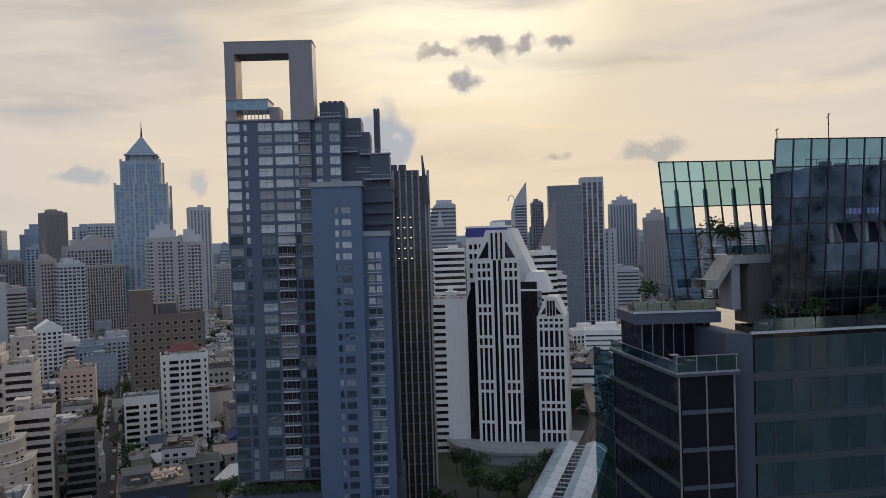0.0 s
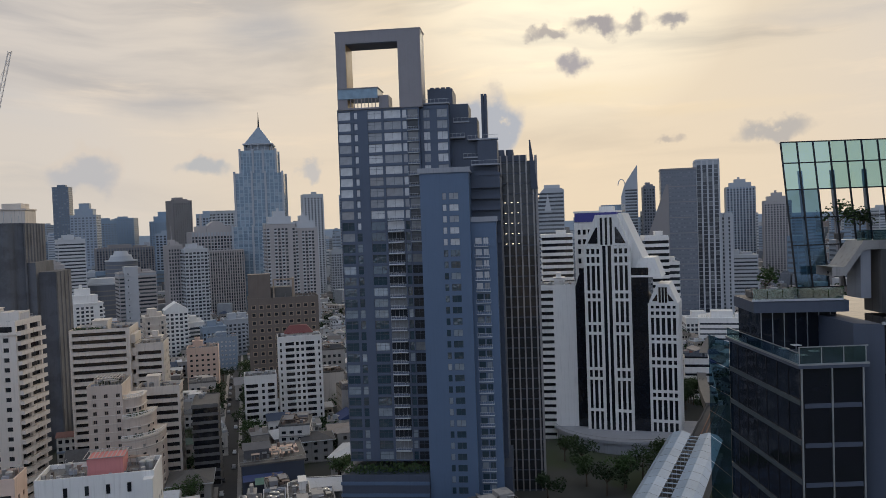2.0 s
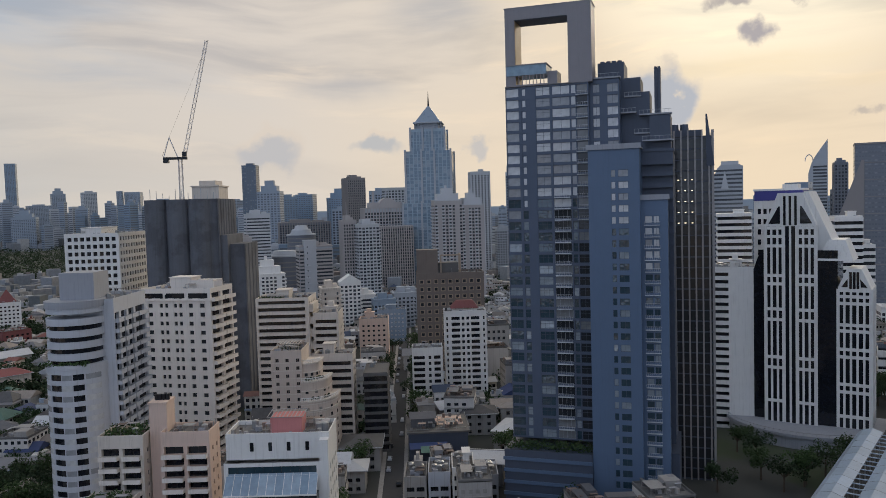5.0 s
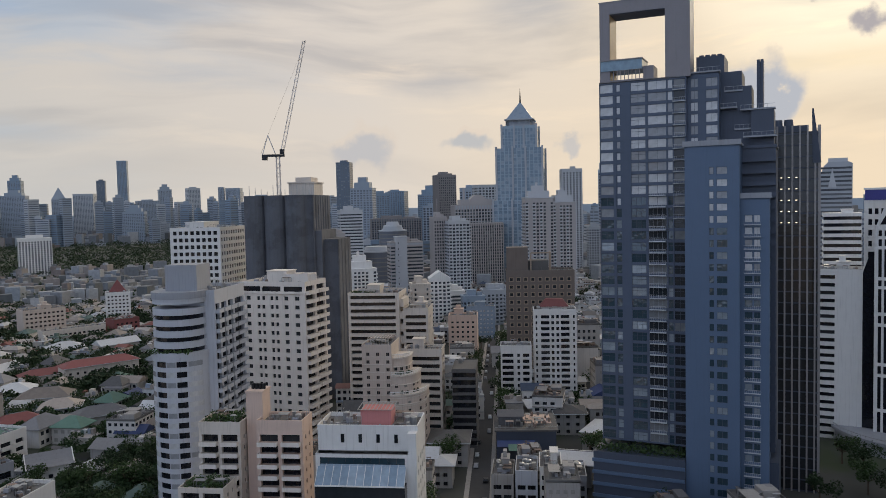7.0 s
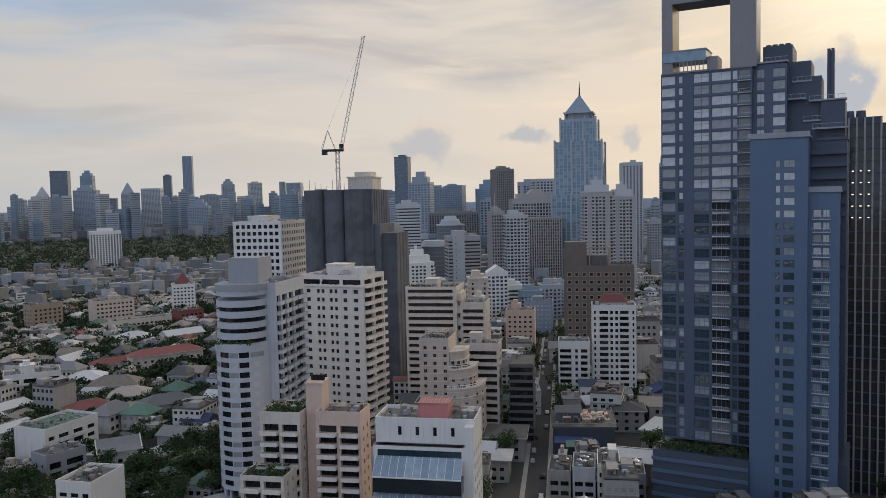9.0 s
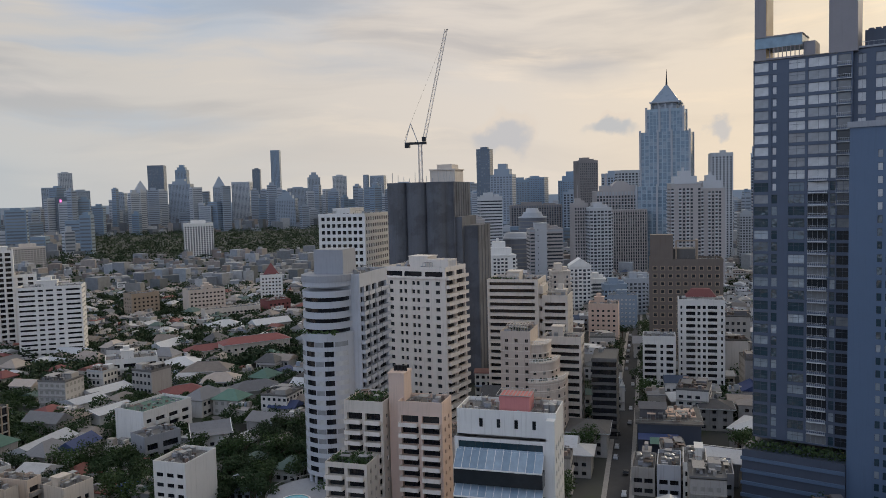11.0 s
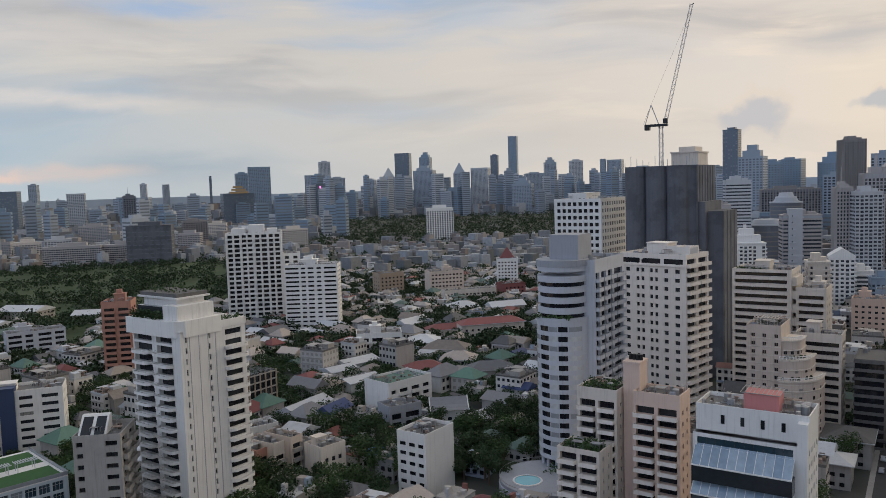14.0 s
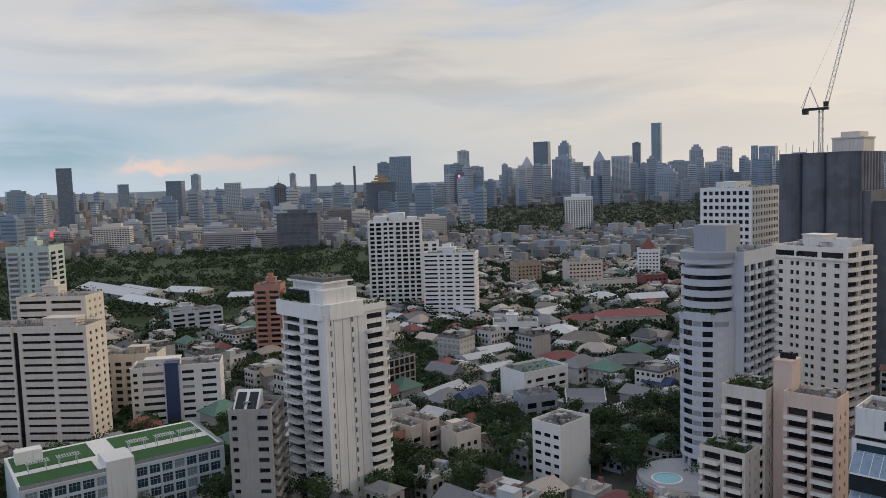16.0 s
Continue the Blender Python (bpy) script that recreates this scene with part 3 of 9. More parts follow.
def block(name, label, x, y, yaw, W, D, h, mat, fh=3.0, F=None, R=None, L=None, B=None, z0=0.0, base=0.0, cat="building", seed=0, roof=True, hut=True, clutter=4, para=1.1, owner=None, ox=0.0, oy=0.0, skirt=None):
    """An upright building: walls with real openings, windows, balconies, roof. Front along local x."""
    e = owner or thing(name, label, cat, x, y, yaw)
    g = Geo()
    nf = max(1, int((h - base) / fh))
    for spec, org, d, ln in ((F, (ox, oy), (1, 0), W), (R, (ox + W, oy), (0, 1), D), (B, (ox + W, oy + D), (-1, 0), W), (L, (ox, oy + D), (0, -1), D)):
        if spec:
            if base > z0:
                wall_with_holes(g, org, d, [0, ln], [z0, base], 0.3)
            facade(e, g, org, d, ln, base, fh, nf, spec, h)
        else:
            wall_with_holes(g, org, d, [0, ln], [z0, h], 0.3)
    part("wall", g, mat, e)
    if roof:
        roof_parts(e, W, D, h, mat, hut=hut, clutter=clutter, seed=seed, para=para, ox=ox, oy=oy)
        scatter(e, ox + 0.6, ox + W - 0.6, oy + 0.6, oy + D - 0.6, h, int(10 + W * D * 0.07), seed + 900)
    return e


def banded(owner, x0, x1, y0, y1, z0, z1, fh, band, mat, pane, out=0.25, piers=0, pier_w=0.5, pier_mat=None, sides="FR"):
    """A glass core, or a black one for shaded open floors, with proud floor bands and piers, each a piece of its own.
    """
    g = Geo()
    g.box(x0, x1, y0, y1, z0, z1)
    part("glazing", g, pane, owner)
    g = Geo()
    g.box(x0 - out, x1 + out, y0 - out, y1 + out, 0, band)
    me = g.mesh("floor_band", mat)
    n = int((z1 - z0) / fh)
    for j in range(n + 1):
        part("floor_band", me, (), owner, loc=(0, 0, z0 + j * fh))
    if piers:
        g = Geo()
        g.box(-pier_w / 2, pier_w / 2, -out - 0.12, 0.05, 0, z1 - z0)
        me = g.mesh("pier", pier_mat or mat)
        for i in range(piers + 1):
            part("pier", me, (), owner, loc=(x0 + (x1 - x0) * i / piers, y0, z0))
        if "R" in sides:
            k = max(1, round(piers * (y1 - y0) / (x1 - x0)))
            for i in range(k + 1):
                part("pier", me, (), owner, loc=(x1, y0 + (y1 - y0) * i / k, z0), rz=90)
        if "L" in sides:
            k = max(1, round(piers * (y1 - y0) / (x1 - x0)))
            for i in range(k + 1):
                part("pier", me, (), owner, loc=(x0, y0 + (y1 - y0) * i / k, z0), rz=-90)
    return n


def crown_mesh(r, n, seed, size):
    rnd = random.Random(seed)
    g = Geo()
    lobes = [(Vector((rnd.gauss(0, 0.5), rnd.gauss(0, 0.5), rnd.uniform(-0.25, 0.55))) * r, rnd.uniform(0.4, 0.65) * r) for _ in range(8)]
    for i in range(n):
        c, q = rnd.choice(lobes)
        v = Vector((rnd.gauss(0, 1), rnd.gauss(0, 1), rnd.gauss(0, 0.8))).normalized() * q * rnd.uniform(0.55, 1.08)
        p = c + v
        a = Vector((rnd.gauss(0, 1), rnd.gauss(0, 1), rnd.gauss(0, 0.5))).normalized() * size * rnd.uniform(0.6, 1.2)
        b = a.cross(Vector((rnd.gauss(0, 1), rnd.gauss(0, 1), rnd.gauss(0, 1)))).normalized() * size * rnd.uniform(0.4, 0.9)
        g.quad(tuple(p - a), tuple(p - b), tuple(p + a), tuple(p + b))
    return g


def hedge(owner, x0, x1, y0, y1, z, high, n, seed=1, mat=None, name="planting"):
    """A bed of many small leaves."""
    rnd = random.Random(seed)
    g = Geo()
    for i in range(n):
        x, y = rnd.uniform(x0, x1), rnd.uniform(y0, y1)
        h = high * (0.5 + 0.5 * noise.noise((x * 0.35, y * 0.35, seed)))
        c = Vector((x, y, z + rnd.uniform(0, max(0.3, high * 0.5 + h))))
        a = Vector((rnd.gauss(0, 1), rnd.gauss(0, 1), rnd.gauss(0, 0.6))).normalized() * rnd.uniform(0.25, 0.5)
        b = Vector((rnd.gauss(0, 1), rnd.gauss(0, 1), rnd.gauss(0, 1))).normalized() * rnd.uniform(0.25, 0.5)
        g.quad(tuple(c - a), tuple(c - b), tuple(c + a), tuple(c + b))
    return part(name, g, mat or LEAF, owner, kind="stuff")


# ---------- ground ----------
g = Geo()
g.hexa(ring(6500, 64), -2.0, ring(6500, 64), 0.0)
GROUND = stuff_mat("city_ground", (0.055, 0.058, 0.054), 0.9, 0.35, 0.012, 0.4, 0.2, 0.0, second=(0.045, 0.062, 0.030))
tagged(new("ground", g.mesh("ground", GROUND)), "dusty grey-green city ground between the houses", "ground", kind="structure")
# upright far ring that closes the view, horizon haze painted as its colour
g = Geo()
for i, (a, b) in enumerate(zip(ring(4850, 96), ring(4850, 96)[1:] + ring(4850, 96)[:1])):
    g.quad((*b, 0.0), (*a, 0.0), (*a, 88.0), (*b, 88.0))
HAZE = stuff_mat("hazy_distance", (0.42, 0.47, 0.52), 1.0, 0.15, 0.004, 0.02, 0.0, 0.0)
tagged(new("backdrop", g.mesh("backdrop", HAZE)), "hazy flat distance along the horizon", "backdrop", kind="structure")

# ---------- the slender glass residential tower with a portal frame on its roof ----------


def portal_tower():
    e = thing("residential_tower", "blue-grey glass residential tower with an open roof portal frame", "tower", -40, 234.6, 2)
    fh = 3.4
    # left wing: fully glazed front with cladding between
    g = Geo()
    cols = [(-24.0, -20.1), (-19.3, -17.7), (-14.8, -10.5), (-9.8, -4.5), (-4.1, -2.7), (-2.4, 0.8)]
    n1 = 32
    xs = [-24.2] + [x for c in cols for x in c] + [1.2]
    zs = [22.0] + [22 + fh * j + h for j in range(n1) for h in (0.45, 3.0)] + [131.0]
    wall_with_holes(g, (0, 0), (1, 0), xs, zs, 0.25)
    wall_with_holes(g, (1.2, 0), (0, 1), [0, 22], [22, 131], 0.3)
    wall_with_holes(g, (1.2, 22), (-1, 0), [0, 25.4], [22, 131], 0.3)
    wall_with_holes(g, (-24.2, 22), (0, -1), [0, 22], [22, 131], 0.3)
    part("wall", g, SLATE_MID, e)
    rnd = random.Random(5)
    for ci, (a, b) in enumerate(cols):
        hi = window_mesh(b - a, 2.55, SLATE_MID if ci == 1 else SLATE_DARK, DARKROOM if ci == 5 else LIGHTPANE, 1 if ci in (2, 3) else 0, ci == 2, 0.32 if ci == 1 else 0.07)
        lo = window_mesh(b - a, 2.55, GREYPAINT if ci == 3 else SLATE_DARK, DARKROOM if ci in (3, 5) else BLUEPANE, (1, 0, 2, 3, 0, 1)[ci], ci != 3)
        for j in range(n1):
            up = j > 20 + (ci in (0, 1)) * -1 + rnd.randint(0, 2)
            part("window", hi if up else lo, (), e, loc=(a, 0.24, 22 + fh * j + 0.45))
    # balcony stacks
    bal = balcony_mesh(4.7, 0.9, 0.95, METALROOF, False)
    edge = Geo()
    edge.box(-0.05, 4.75, -1.0, -0.88, -0.2, 0.12)
    edge = edge.mesh("slab_edge", METALROOF)
    for j in range(1, 23):
        part("slab_edge", edge, (), part("balcony", bal, (), e, loc=(-9.5, 0, 22 + fh * j)))
    bal2 = balcony_mesh(3.6, 0.7, 1.0, STEEL, False)
    for j in range(20, 32):
        part("balcony", bal2, (), e, loc=(-2.6, 0, 22 + fh * j))
    g = Geo()
    g.box(-24.2, 1.2, 0, 22, 130.7, 131.2)
    part("roof", g, ROOFDECK, e)
    # portal frame
    g = Geo()
    g.box(-23.9, -20.9, 0, 9, 131, 154.7)
    g.box(-4.7, 2.3, 0, 9, 131, 154.7)
    g.box(-20.9, -4.7, 0, 9, 151.2, 154.7)
    g.box(-24.1, 2.5, -0.1, 9.1, 154.7, 154.95)
    portal = part("portal_frame", g, PORTAL, e, "grey clad portal frame")
    g = Geo()
    g.box(-20.9, -20.8, 0.4, 9, 131, 151.0)
    part("timber_lining", g, TIMBER, portal, "warm timber lining")
    g = Geo()
    g.box(-20.8, -4.7, 0.3, 9, 151.0, 151.2)
    part("soffit", g, SLATE_DARK, portal)
    g = Geo()
    g.box(-23.6, -11.3, -0.3, 9, 134.3, 137.3)
    part("pavilion", g, PAVILION, e, "blue glass roof pavilion")
    g = Geo()
    g.box(-23.8, -11.1, -0.5, 9.2, 137.3, 137.6)
    g.box(-23.8, -11.1, -0.2, 9.2, 131.0, 131.5)
    for i in range(9):
        g.box(-21 + i * 1.1, -20.8 + i * 1.1, -0.1, 0.2, 131.5, 134.3)
    g.box(-11.2, -8.2, 1, 8, 131.2, 135.2)
    part("roof_room", g, PORTAL, e)
    # middle mass and stepped roof
    g = Geo()
    wall_with_holes(g, (1.2, 2), (1, 0), [0, 1.0, 3.0, 5.2, 8.4, 8.8], [22] + [22 + fh * j + h for j in range(n1) for h in (0.4, 2.9)] + [131.6], 0.25)
    wall_with_holes(g, (10, 2), (0, 1), [0, 20], [22, 131.6], 0.3)
    wall_with_holes(g, (10, 22), (-1, 0), [0, 8.8], [22, 131.6], 0.3)
    part("wall", g, SLATE_MID, e)
    for a, b in ((2.2, 4.2), (6.4, 9.6)):
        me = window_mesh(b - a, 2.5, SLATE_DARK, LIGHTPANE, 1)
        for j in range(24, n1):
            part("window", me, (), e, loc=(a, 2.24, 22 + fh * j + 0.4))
    g = Geo()
    g.box(1.2, 10, 2, 22, 131.4, 131.8)
    part("roof", g, SLATE_DARK, e)
    for x0, x1, y0, z0, z1 in ((3.2, 11.0, 7, 105, 137.2), (11.0, 15.8, 7, 105, 132.2), (15.8, 18.4, 7, 105, 127.8), (18.4, 24.4, 5.5, 109.5, 120.6)):
        g = Geo()
        g.box(x0, x1, y0, 20, z0, z1)
        step = part("roof_step", g, SLATE_DARK, e)
        if z1 > 137:
            for i in range(4):
                g = Geo()
                g.hexa(ring(0.8, 10, 4.5 + i * 1.7, 9), 137.2, ring(0.7, 10, 4.5 + i * 1.7, 9), 137.9)
                part("cowl", g, SLATE_DARK, step)
    # pale slab edges and thin rails of the roof steps
    for x0, x1, y, z in ((9.6, 14.6, 4.6, 121.4), (11.0, 16.0, 6.6, 126.4), (15.4, 24.8, 5.1, 120.6), (13.8, 18.6, 6.4, 115.2), (1.0, 10.3, 1.6, 131.8), (16.4, 25.2, 2.4, 112.6)):
        g = Geo()
        g.box(x0, x1, y, y + 3.2, z, z + 0.45)
        ledge = part("roof_ledge", g, GREYPAINT, e)
        g = Geo()
        g.beam((x0 + 0.1, y + 0.1, z + 1.5), (x1 - 0.1, y + 0.1, z + 1.5), 0.09)
        for q in range(int((x1 - x0) / 1.2) + 1):
            g.beam((x0 + 0.1 + q * 1.2, y + 0.1, z + 0.45), (x0 + 0.1 + q * 1.2, y + 0.1, z + 1.5), 0.06)
        part("rail", g, STEEL, ledge)
    g = Geo()
    g.box(19.7, 20.5, 9, 14, 100, 135.3)
    g.box(20.7, 21.5, 9, 14, 100, 135.3)
    g.box(19.8, 21.4, 9.4, 13.6, 100, 134.6)
    part("chimney", g, SLATE_DARK, e)
    g = Geo()
    g.box(10, 25.0, 3, 20, 22, 109.5)
    g.box(9.9, 25.3, 2.7, 20, 109.5, 110.3)
    part("rear_mass", g, SLATE_DARK, e)
    g = Geo()
    g.box(16.3, 25.1, 1.4, 3, 24, 24.25)
    g.box(16.3, 25.1, 1.4, 1.5, 24.25, 25.2)
    me = g.mesh("balcony", SLATE_DARK)
    for j in range(25):
        part("balcony", me, (), e, loc=(0, 0, fh * j))
    # the two blades in front
    for x0, x1, y0, top, wins in ((1.4, 16.0, -6.0, 110.2, ((8.0, 9.2), (10.0, 12.8))), (15.0, 23.6, -3.5, 95.3, ((17.2, 19.2), (19.6, 21.2)))):
        g = Geo()
        base = 3.0
        nf = int((top - 6 - base) / fh)
        xs = [0.0] + [x - x0 for w in wins for x in w] + [x1 - x0]
        zs = [0] + [base + fh * j + h for j in range(1, nf + 1) for h in (0.6, 2.6)] + [top]
        wall_with_holes(g, (x0, y0), (1, 0), xs, zs, 0.22)
        wall_with_holes(g, (x1, y0), (0, 1), [0, 9], [0, top], 0.3)
        xs = [0, 6.6, 8.2, 9]
        wall_with_holes(g, (x0, y0 + 9), (0, -1), xs, zs, 0.22)
        g.quad((x0, y0, top), (x1, y0, top), (x1, y0 + 9, top), (x0, y0 + 9, top))
        part("blade_wall", g, SLATE, e, "plain blue-grey clad blade wall")
        for k, (a, b) in enumerate(wins):
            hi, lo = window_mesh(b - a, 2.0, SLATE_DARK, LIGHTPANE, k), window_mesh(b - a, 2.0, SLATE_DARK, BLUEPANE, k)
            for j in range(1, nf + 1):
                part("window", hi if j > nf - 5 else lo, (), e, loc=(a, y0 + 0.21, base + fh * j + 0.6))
        me = window_mesh(1.6, 2.0, SLATE_DARK, LIGHTPANE, 0)
        for j in range(1, nf + 1):
            part("window", me, (), e, loc=(x0 + 0.21, y0 + 2.4, base + fh * j + 0.6), rz=-90)
        g = Geo()
        g.box(x0 - 0.5, x1 + 0.5, y0 - 0.5, y0 + 9, top, top + 0.5)
        g.box(x0 - 0.5, x1 + 0.5, y0 - 0.5, y0 - 0.4, top + 0.5, top + 1.5)
        part("cornice", g, GREYPAINT, e)
    low_rail = balcony_mesh(4.4, 0.6, 0.95, METALROOF, False)
    for j in range(2, 26):
        part("balcony", low_rail, (), e, loc=(17.0, -3.5, 3.0 + fh * j))
    # podium with a planted terrace
    g = Geo()
    g.box(-25.5, 1.3, -7, 24, 0, 20)
    g.box(1.3, 26, 0, 24, 0, 20)
    part("podium", g, SLATE_DARK, e)
    for j in range(5):
        g = Geo()
        g.box(-25.8, 1.3, -7.4, -7, 2.5 + 3.6 * j, 3.5 + 3.6 * j)
        part("podium_band", g, SLATE, e)
    hedge(e, -25, 1.0, -6.5, -1.0, 20, 2.2, 900)
    return e


def fin_tower():
    e = thing("office_tower", "dark office tower with tall vertical metal fins and lit floors", "tower", -24.0, 272, 2)
    W, D, top = 19.0, 16.0, 116.0
    banded(e, 0, W, 0, D, 0, top, 3.6, 0.4, SLATE_DARK, BRONZEPANE, 0.1)
    g = Geo()
    g.box(-0.26, 0.26, -0.8, 0, 0, top + 2)
    me = g.mesh("fin", FINMETAL)
    for i in range(9):
        part("fin", me, (), e, loc=(0.6 + i * 2.2, 0, 0))
    for i in range(6):
        part("fin", me, (), e, loc=(W, 1 + i * 2.6, 0), rz=90)
    lamp = stuff_mat("office_light", (0.8, 0.75, 0.6), 0.5, 0.0)
    k = lamp.node_tree.nodes.new("ShaderNodeEmission")
    k.inputs[0].default_value, k.inputs[1].default_value = (1.0, 0.86, 0.6, 1), 1.6
    out = [n for n in lamp.node_tree.nodes if n.type == "OUTPUT_MATERIAL"][0]
    lamp.node_tree.links.new(k.outputs[0], out.inputs[0])
    g = Geo()
    g.box(-0.28, 0.28, -0.05, 0.05, -0.14, 0.14)
    me = g.mesh("office_light", lamp)
    for j in range(5):
        for i in range(5):
            part("office_light", me, (), e, "lit office ceiling lamp", loc=(4.0 + i * 2.2, -0.12, 84.6 + j * 3.6 + 2.6))
    # sloping roof fin and rounded plant screens
    g = Geo()
    g.hexa([(W - 1.6, -1.2), (W + 0.9, -1.2), (W + 0.9, -0.6), (W - 1.6, -0.6)], top - 10, [(W - 1.8, -1.2), (W - 1.3, -1.2), (W - 1.3, -0.6), (W - 1.8, -0.6)], top + 7)
    for q in range(3):
        g.hexa(ring(1.7, 16, 4 + q * 3.2, 6), top, ring(1.3, 16, 4 + q * 3.2, 6), top + 4.5)
    g.box(0, W - 3, -0.4, D, top, top + 2.0)
    part("roof_screen", g, SLATE_DARK, e)
    return e


portal_tower()
fin_tower()


# ---------- the striped white and black glass tower ----------


def striped_tower():
    e = thing("striped_tower", "white concrete and black glass tower with gabled tops and striped piers", "tower", 9, 335, -13)

    def shaft(x0, x1, y0, y1, z, shoulder, cut, groups):
        g = Geo()
        g.box(x0, x1, y0, y1, 0, z - shoulder)
        part("glazing", g, BLACKPANE, e)
        # gabled head, cut back at both sides
        g = Geo()
        g.hexa([(x0 - 0.3, y0 - 0.3), (x1 + 0.3, y0 - 0.3), (x1 + 0.3, y1), (x0 - 0.3, y1)], z - shoulder,
               [(x0 + cut, y0 - 0.3), (x1 - cut, y0 - 0.3), (x1 - cut, y1), (x0 + cut, y1)], z)
        head = part("gabled_head", g, WHITE, e)
        g = Geo()
        w = x1 - x0
        zb, zt = z - shoulder + 1.0, z - 2.2
        for lo0, lo1, hi0, hi1 in ((x0 + 1.2, x0 + 0.30 * w, x0 + cut + 0.3, x0 + 0.30 * w), (x1 - 0.30 * w, x1 - 1.2, x1 - 0.30 * w, x1 - cut - 0.3)):
            g.hexa([(lo0, y0 - 0.45), (lo1, y0 - 0.45), (lo1, y0), (lo0, y0)], zb, [(min(hi0, hi1 - 0.1), y0 - 0.45), (hi1, y0 - 0.45), (hi1, y0), (min(hi0, hi1 - 0.1), y0)], zt - (z - zb) * 0.25)
        for i in range(3):
            c = x0 + w * (0.39 + 0.11 * i)
            g.box(c - 0.45, c + 0.45, y0 - 0.45, y0, zb - 0.6, z - 1.2)
        part("gable_glazing", g, BLACKPANE, head)
        def pier(wide):
            key = ("spier", wide, z)
            if key not in MESHES:
                q = Geo()
                q.box(-wide / 2, wide / 2, -0.45, 0.1, 0, z - shoulder + 0.3)
                MESHES[key] = q.mesh("pier", WHITE)
            return MESHES[key]
        for ln, loc0, rz in ((x1 - x0, (x0, y0), 0), (y1 - y0, (x1, y0), 90), (y1 - y0, (x0, y1), -90)):
            dx, dy = math.cos(radians(rz)), math.sin(radians(rz))
            edges = [0.0, 1.0] if groups == 1 else [0.0, 0.365, 0.635, 1.0]
            for k, (f0, f1) in enumerate(zip(edges, edges[1:])):
                part("pier", pier(1.25), (), e, loc=(loc0[0] + dx * ln * f0, loc0[1] + dy * ln * f0, 0), rz=rz)
                m = 4 if groups == 1 else (2 if k == 1 else 3)
                for i in range(1, m + (groups == 1)):
                    f = f0 + (f1 - f0) * i / (m + (groups == 1))
                    part("pier", pier(0.8), (), e, loc=(loc0[0] + dx * ln * f, loc0[1] + dy * ln * f, 0), rz=rz)
            part("pier", pier(1.25), (), e, loc=(loc0[0] + dx * ln, loc0[1] + dy * ln, 0), rz=rz)
        # cross bands at uneven heights, left out of the middle strip
        spans = [(x0, x1)] if groups == 1 else [(x0, x0 + 0.365 * (x1 - x0)), (x0 + 0.635 * (x1 - x0), x1)]
        for a, b in spans:
            g = Geo()
            g.box(a, b, y0 - 0.32, y0, 0, 1.2)
            me = g.mesh("cross_band", WHITE)
            for frac in (0.16, 0.32, 0.37, 0.55, 0.60, 0.72, 0.76, 0.90, 0.945, 0.985):
                part("cross_band", me, (), e, loc=(0, 0, frac * (z - shoulder)))
        g = Geo()
        g.box(x1, x1 + 0.32, y0, y1, 0, 1.2)
        me = g.mesh("cross_band", WHITE)
        for frac in (0.16, 0.37, 0.60, 0.76, 0.945, 0.985):
            part("cross_band", me, (), e, loc=(0, 0, frac * (z - shoulder)))
    shaft(5.0, 23.2, 0, 18, 96.5, 13.0, 4.6, 3)
    shaft(30.6, 41.8, 2, 20, 67.0, 8.0, 3.2, 1)
    # dark glass wings
    g = Geo()
    g.hexa([(-0.2, 3), (5, 3), (5, 20), (-0.2, 20)], 0, [(-0.2, 3), (5, 3), (5, 20), (-0.2, 20)], 66)
    g.hexa([(-0.2, 3), (5, 3), (5, 20), (-0.2, 20)], 66, [(2.5, 3), (5, 3), (5, 20), (2.5, 20)], 74)
    g.hexa([(23.2, 1.5), (30.6, 1.5), (30.6, 20), (23.2, 20)], 0, [(23.2, 1.5), (30.6, 1.5), (30.6, 20), (23.2, 20)], 74)
    part("dark_wing", g, BLACKPANE, e, "dark blue-black glass wing")
    g = Geo()
    g.hexa([(23.4, 1.2), (36, 1.2), (36, 20), (23.4, 20)], 70, [(27.0, 4), (33, 4), (33, 20), (27.0, 20)], 78)
    g.hexa([(22.8, 4), (30, 4), (30, 26), (22.8, 26)], 74, [(18.5, 4), (20, 4), (20, 26), (18.5, 26)], 97)
    part("sloping_roof", g, WHITE, e)
    # upper rear block with punched windows and a blue head band
    block("", "", 0, 0, 0, 17.5, 14, 92.5, WHITE, 4.2, F=dict(n=7, ww=1.3, wh=2.2, sill=1.0, pane=BLACKPANE, bars=0), base=62, z0=0, owner=e, ox=-1.3, oy=10, hut=False, clutter=0)
    g = Geo()
    g.box(-1.0, 17.2, 9.7, 24, 93.7, 97.6)
    part("head_band", g, BLUESIGN, e)
    g = Geo()
    g.box(-1.4, 17.6, 9.4, 24, 97.6, 98.4)
    g.box(9, 15, 14, 20, 98.4, 100.2)
    part("roof", g, WHITE, e)
    # curved base terrace
    g = Geo()
    g.hexa(ring(34, 40, 20, 18, 200, 340, False) + [(54, 22), (-14, 22)], 0, ring(34, 40, 20, 18, 200, 340, False) + [(54, 22), (-14, 22)], 4.5)
    g.hexa(ring(35, 40, 20, 18, 200, 340, False) + [(55, 22), (-15, 22)], 4.5, ring(35, 40, 20, 18, 200, 340, False) + [(55, 22), (-15, 22)], 5.6)
    part("terrace", g, GREYPAINT, e)
    g = Geo()
    rail = ring(34.6, 40, 20, 18, 200, 340, False)
    for p, q in zip(rail, rail[1:]):
        g.beam((*p, 6.7), (*q, 6.7), 0.16)
        g.beam((*p, 5.6), (*p, 6.7), 0.1)
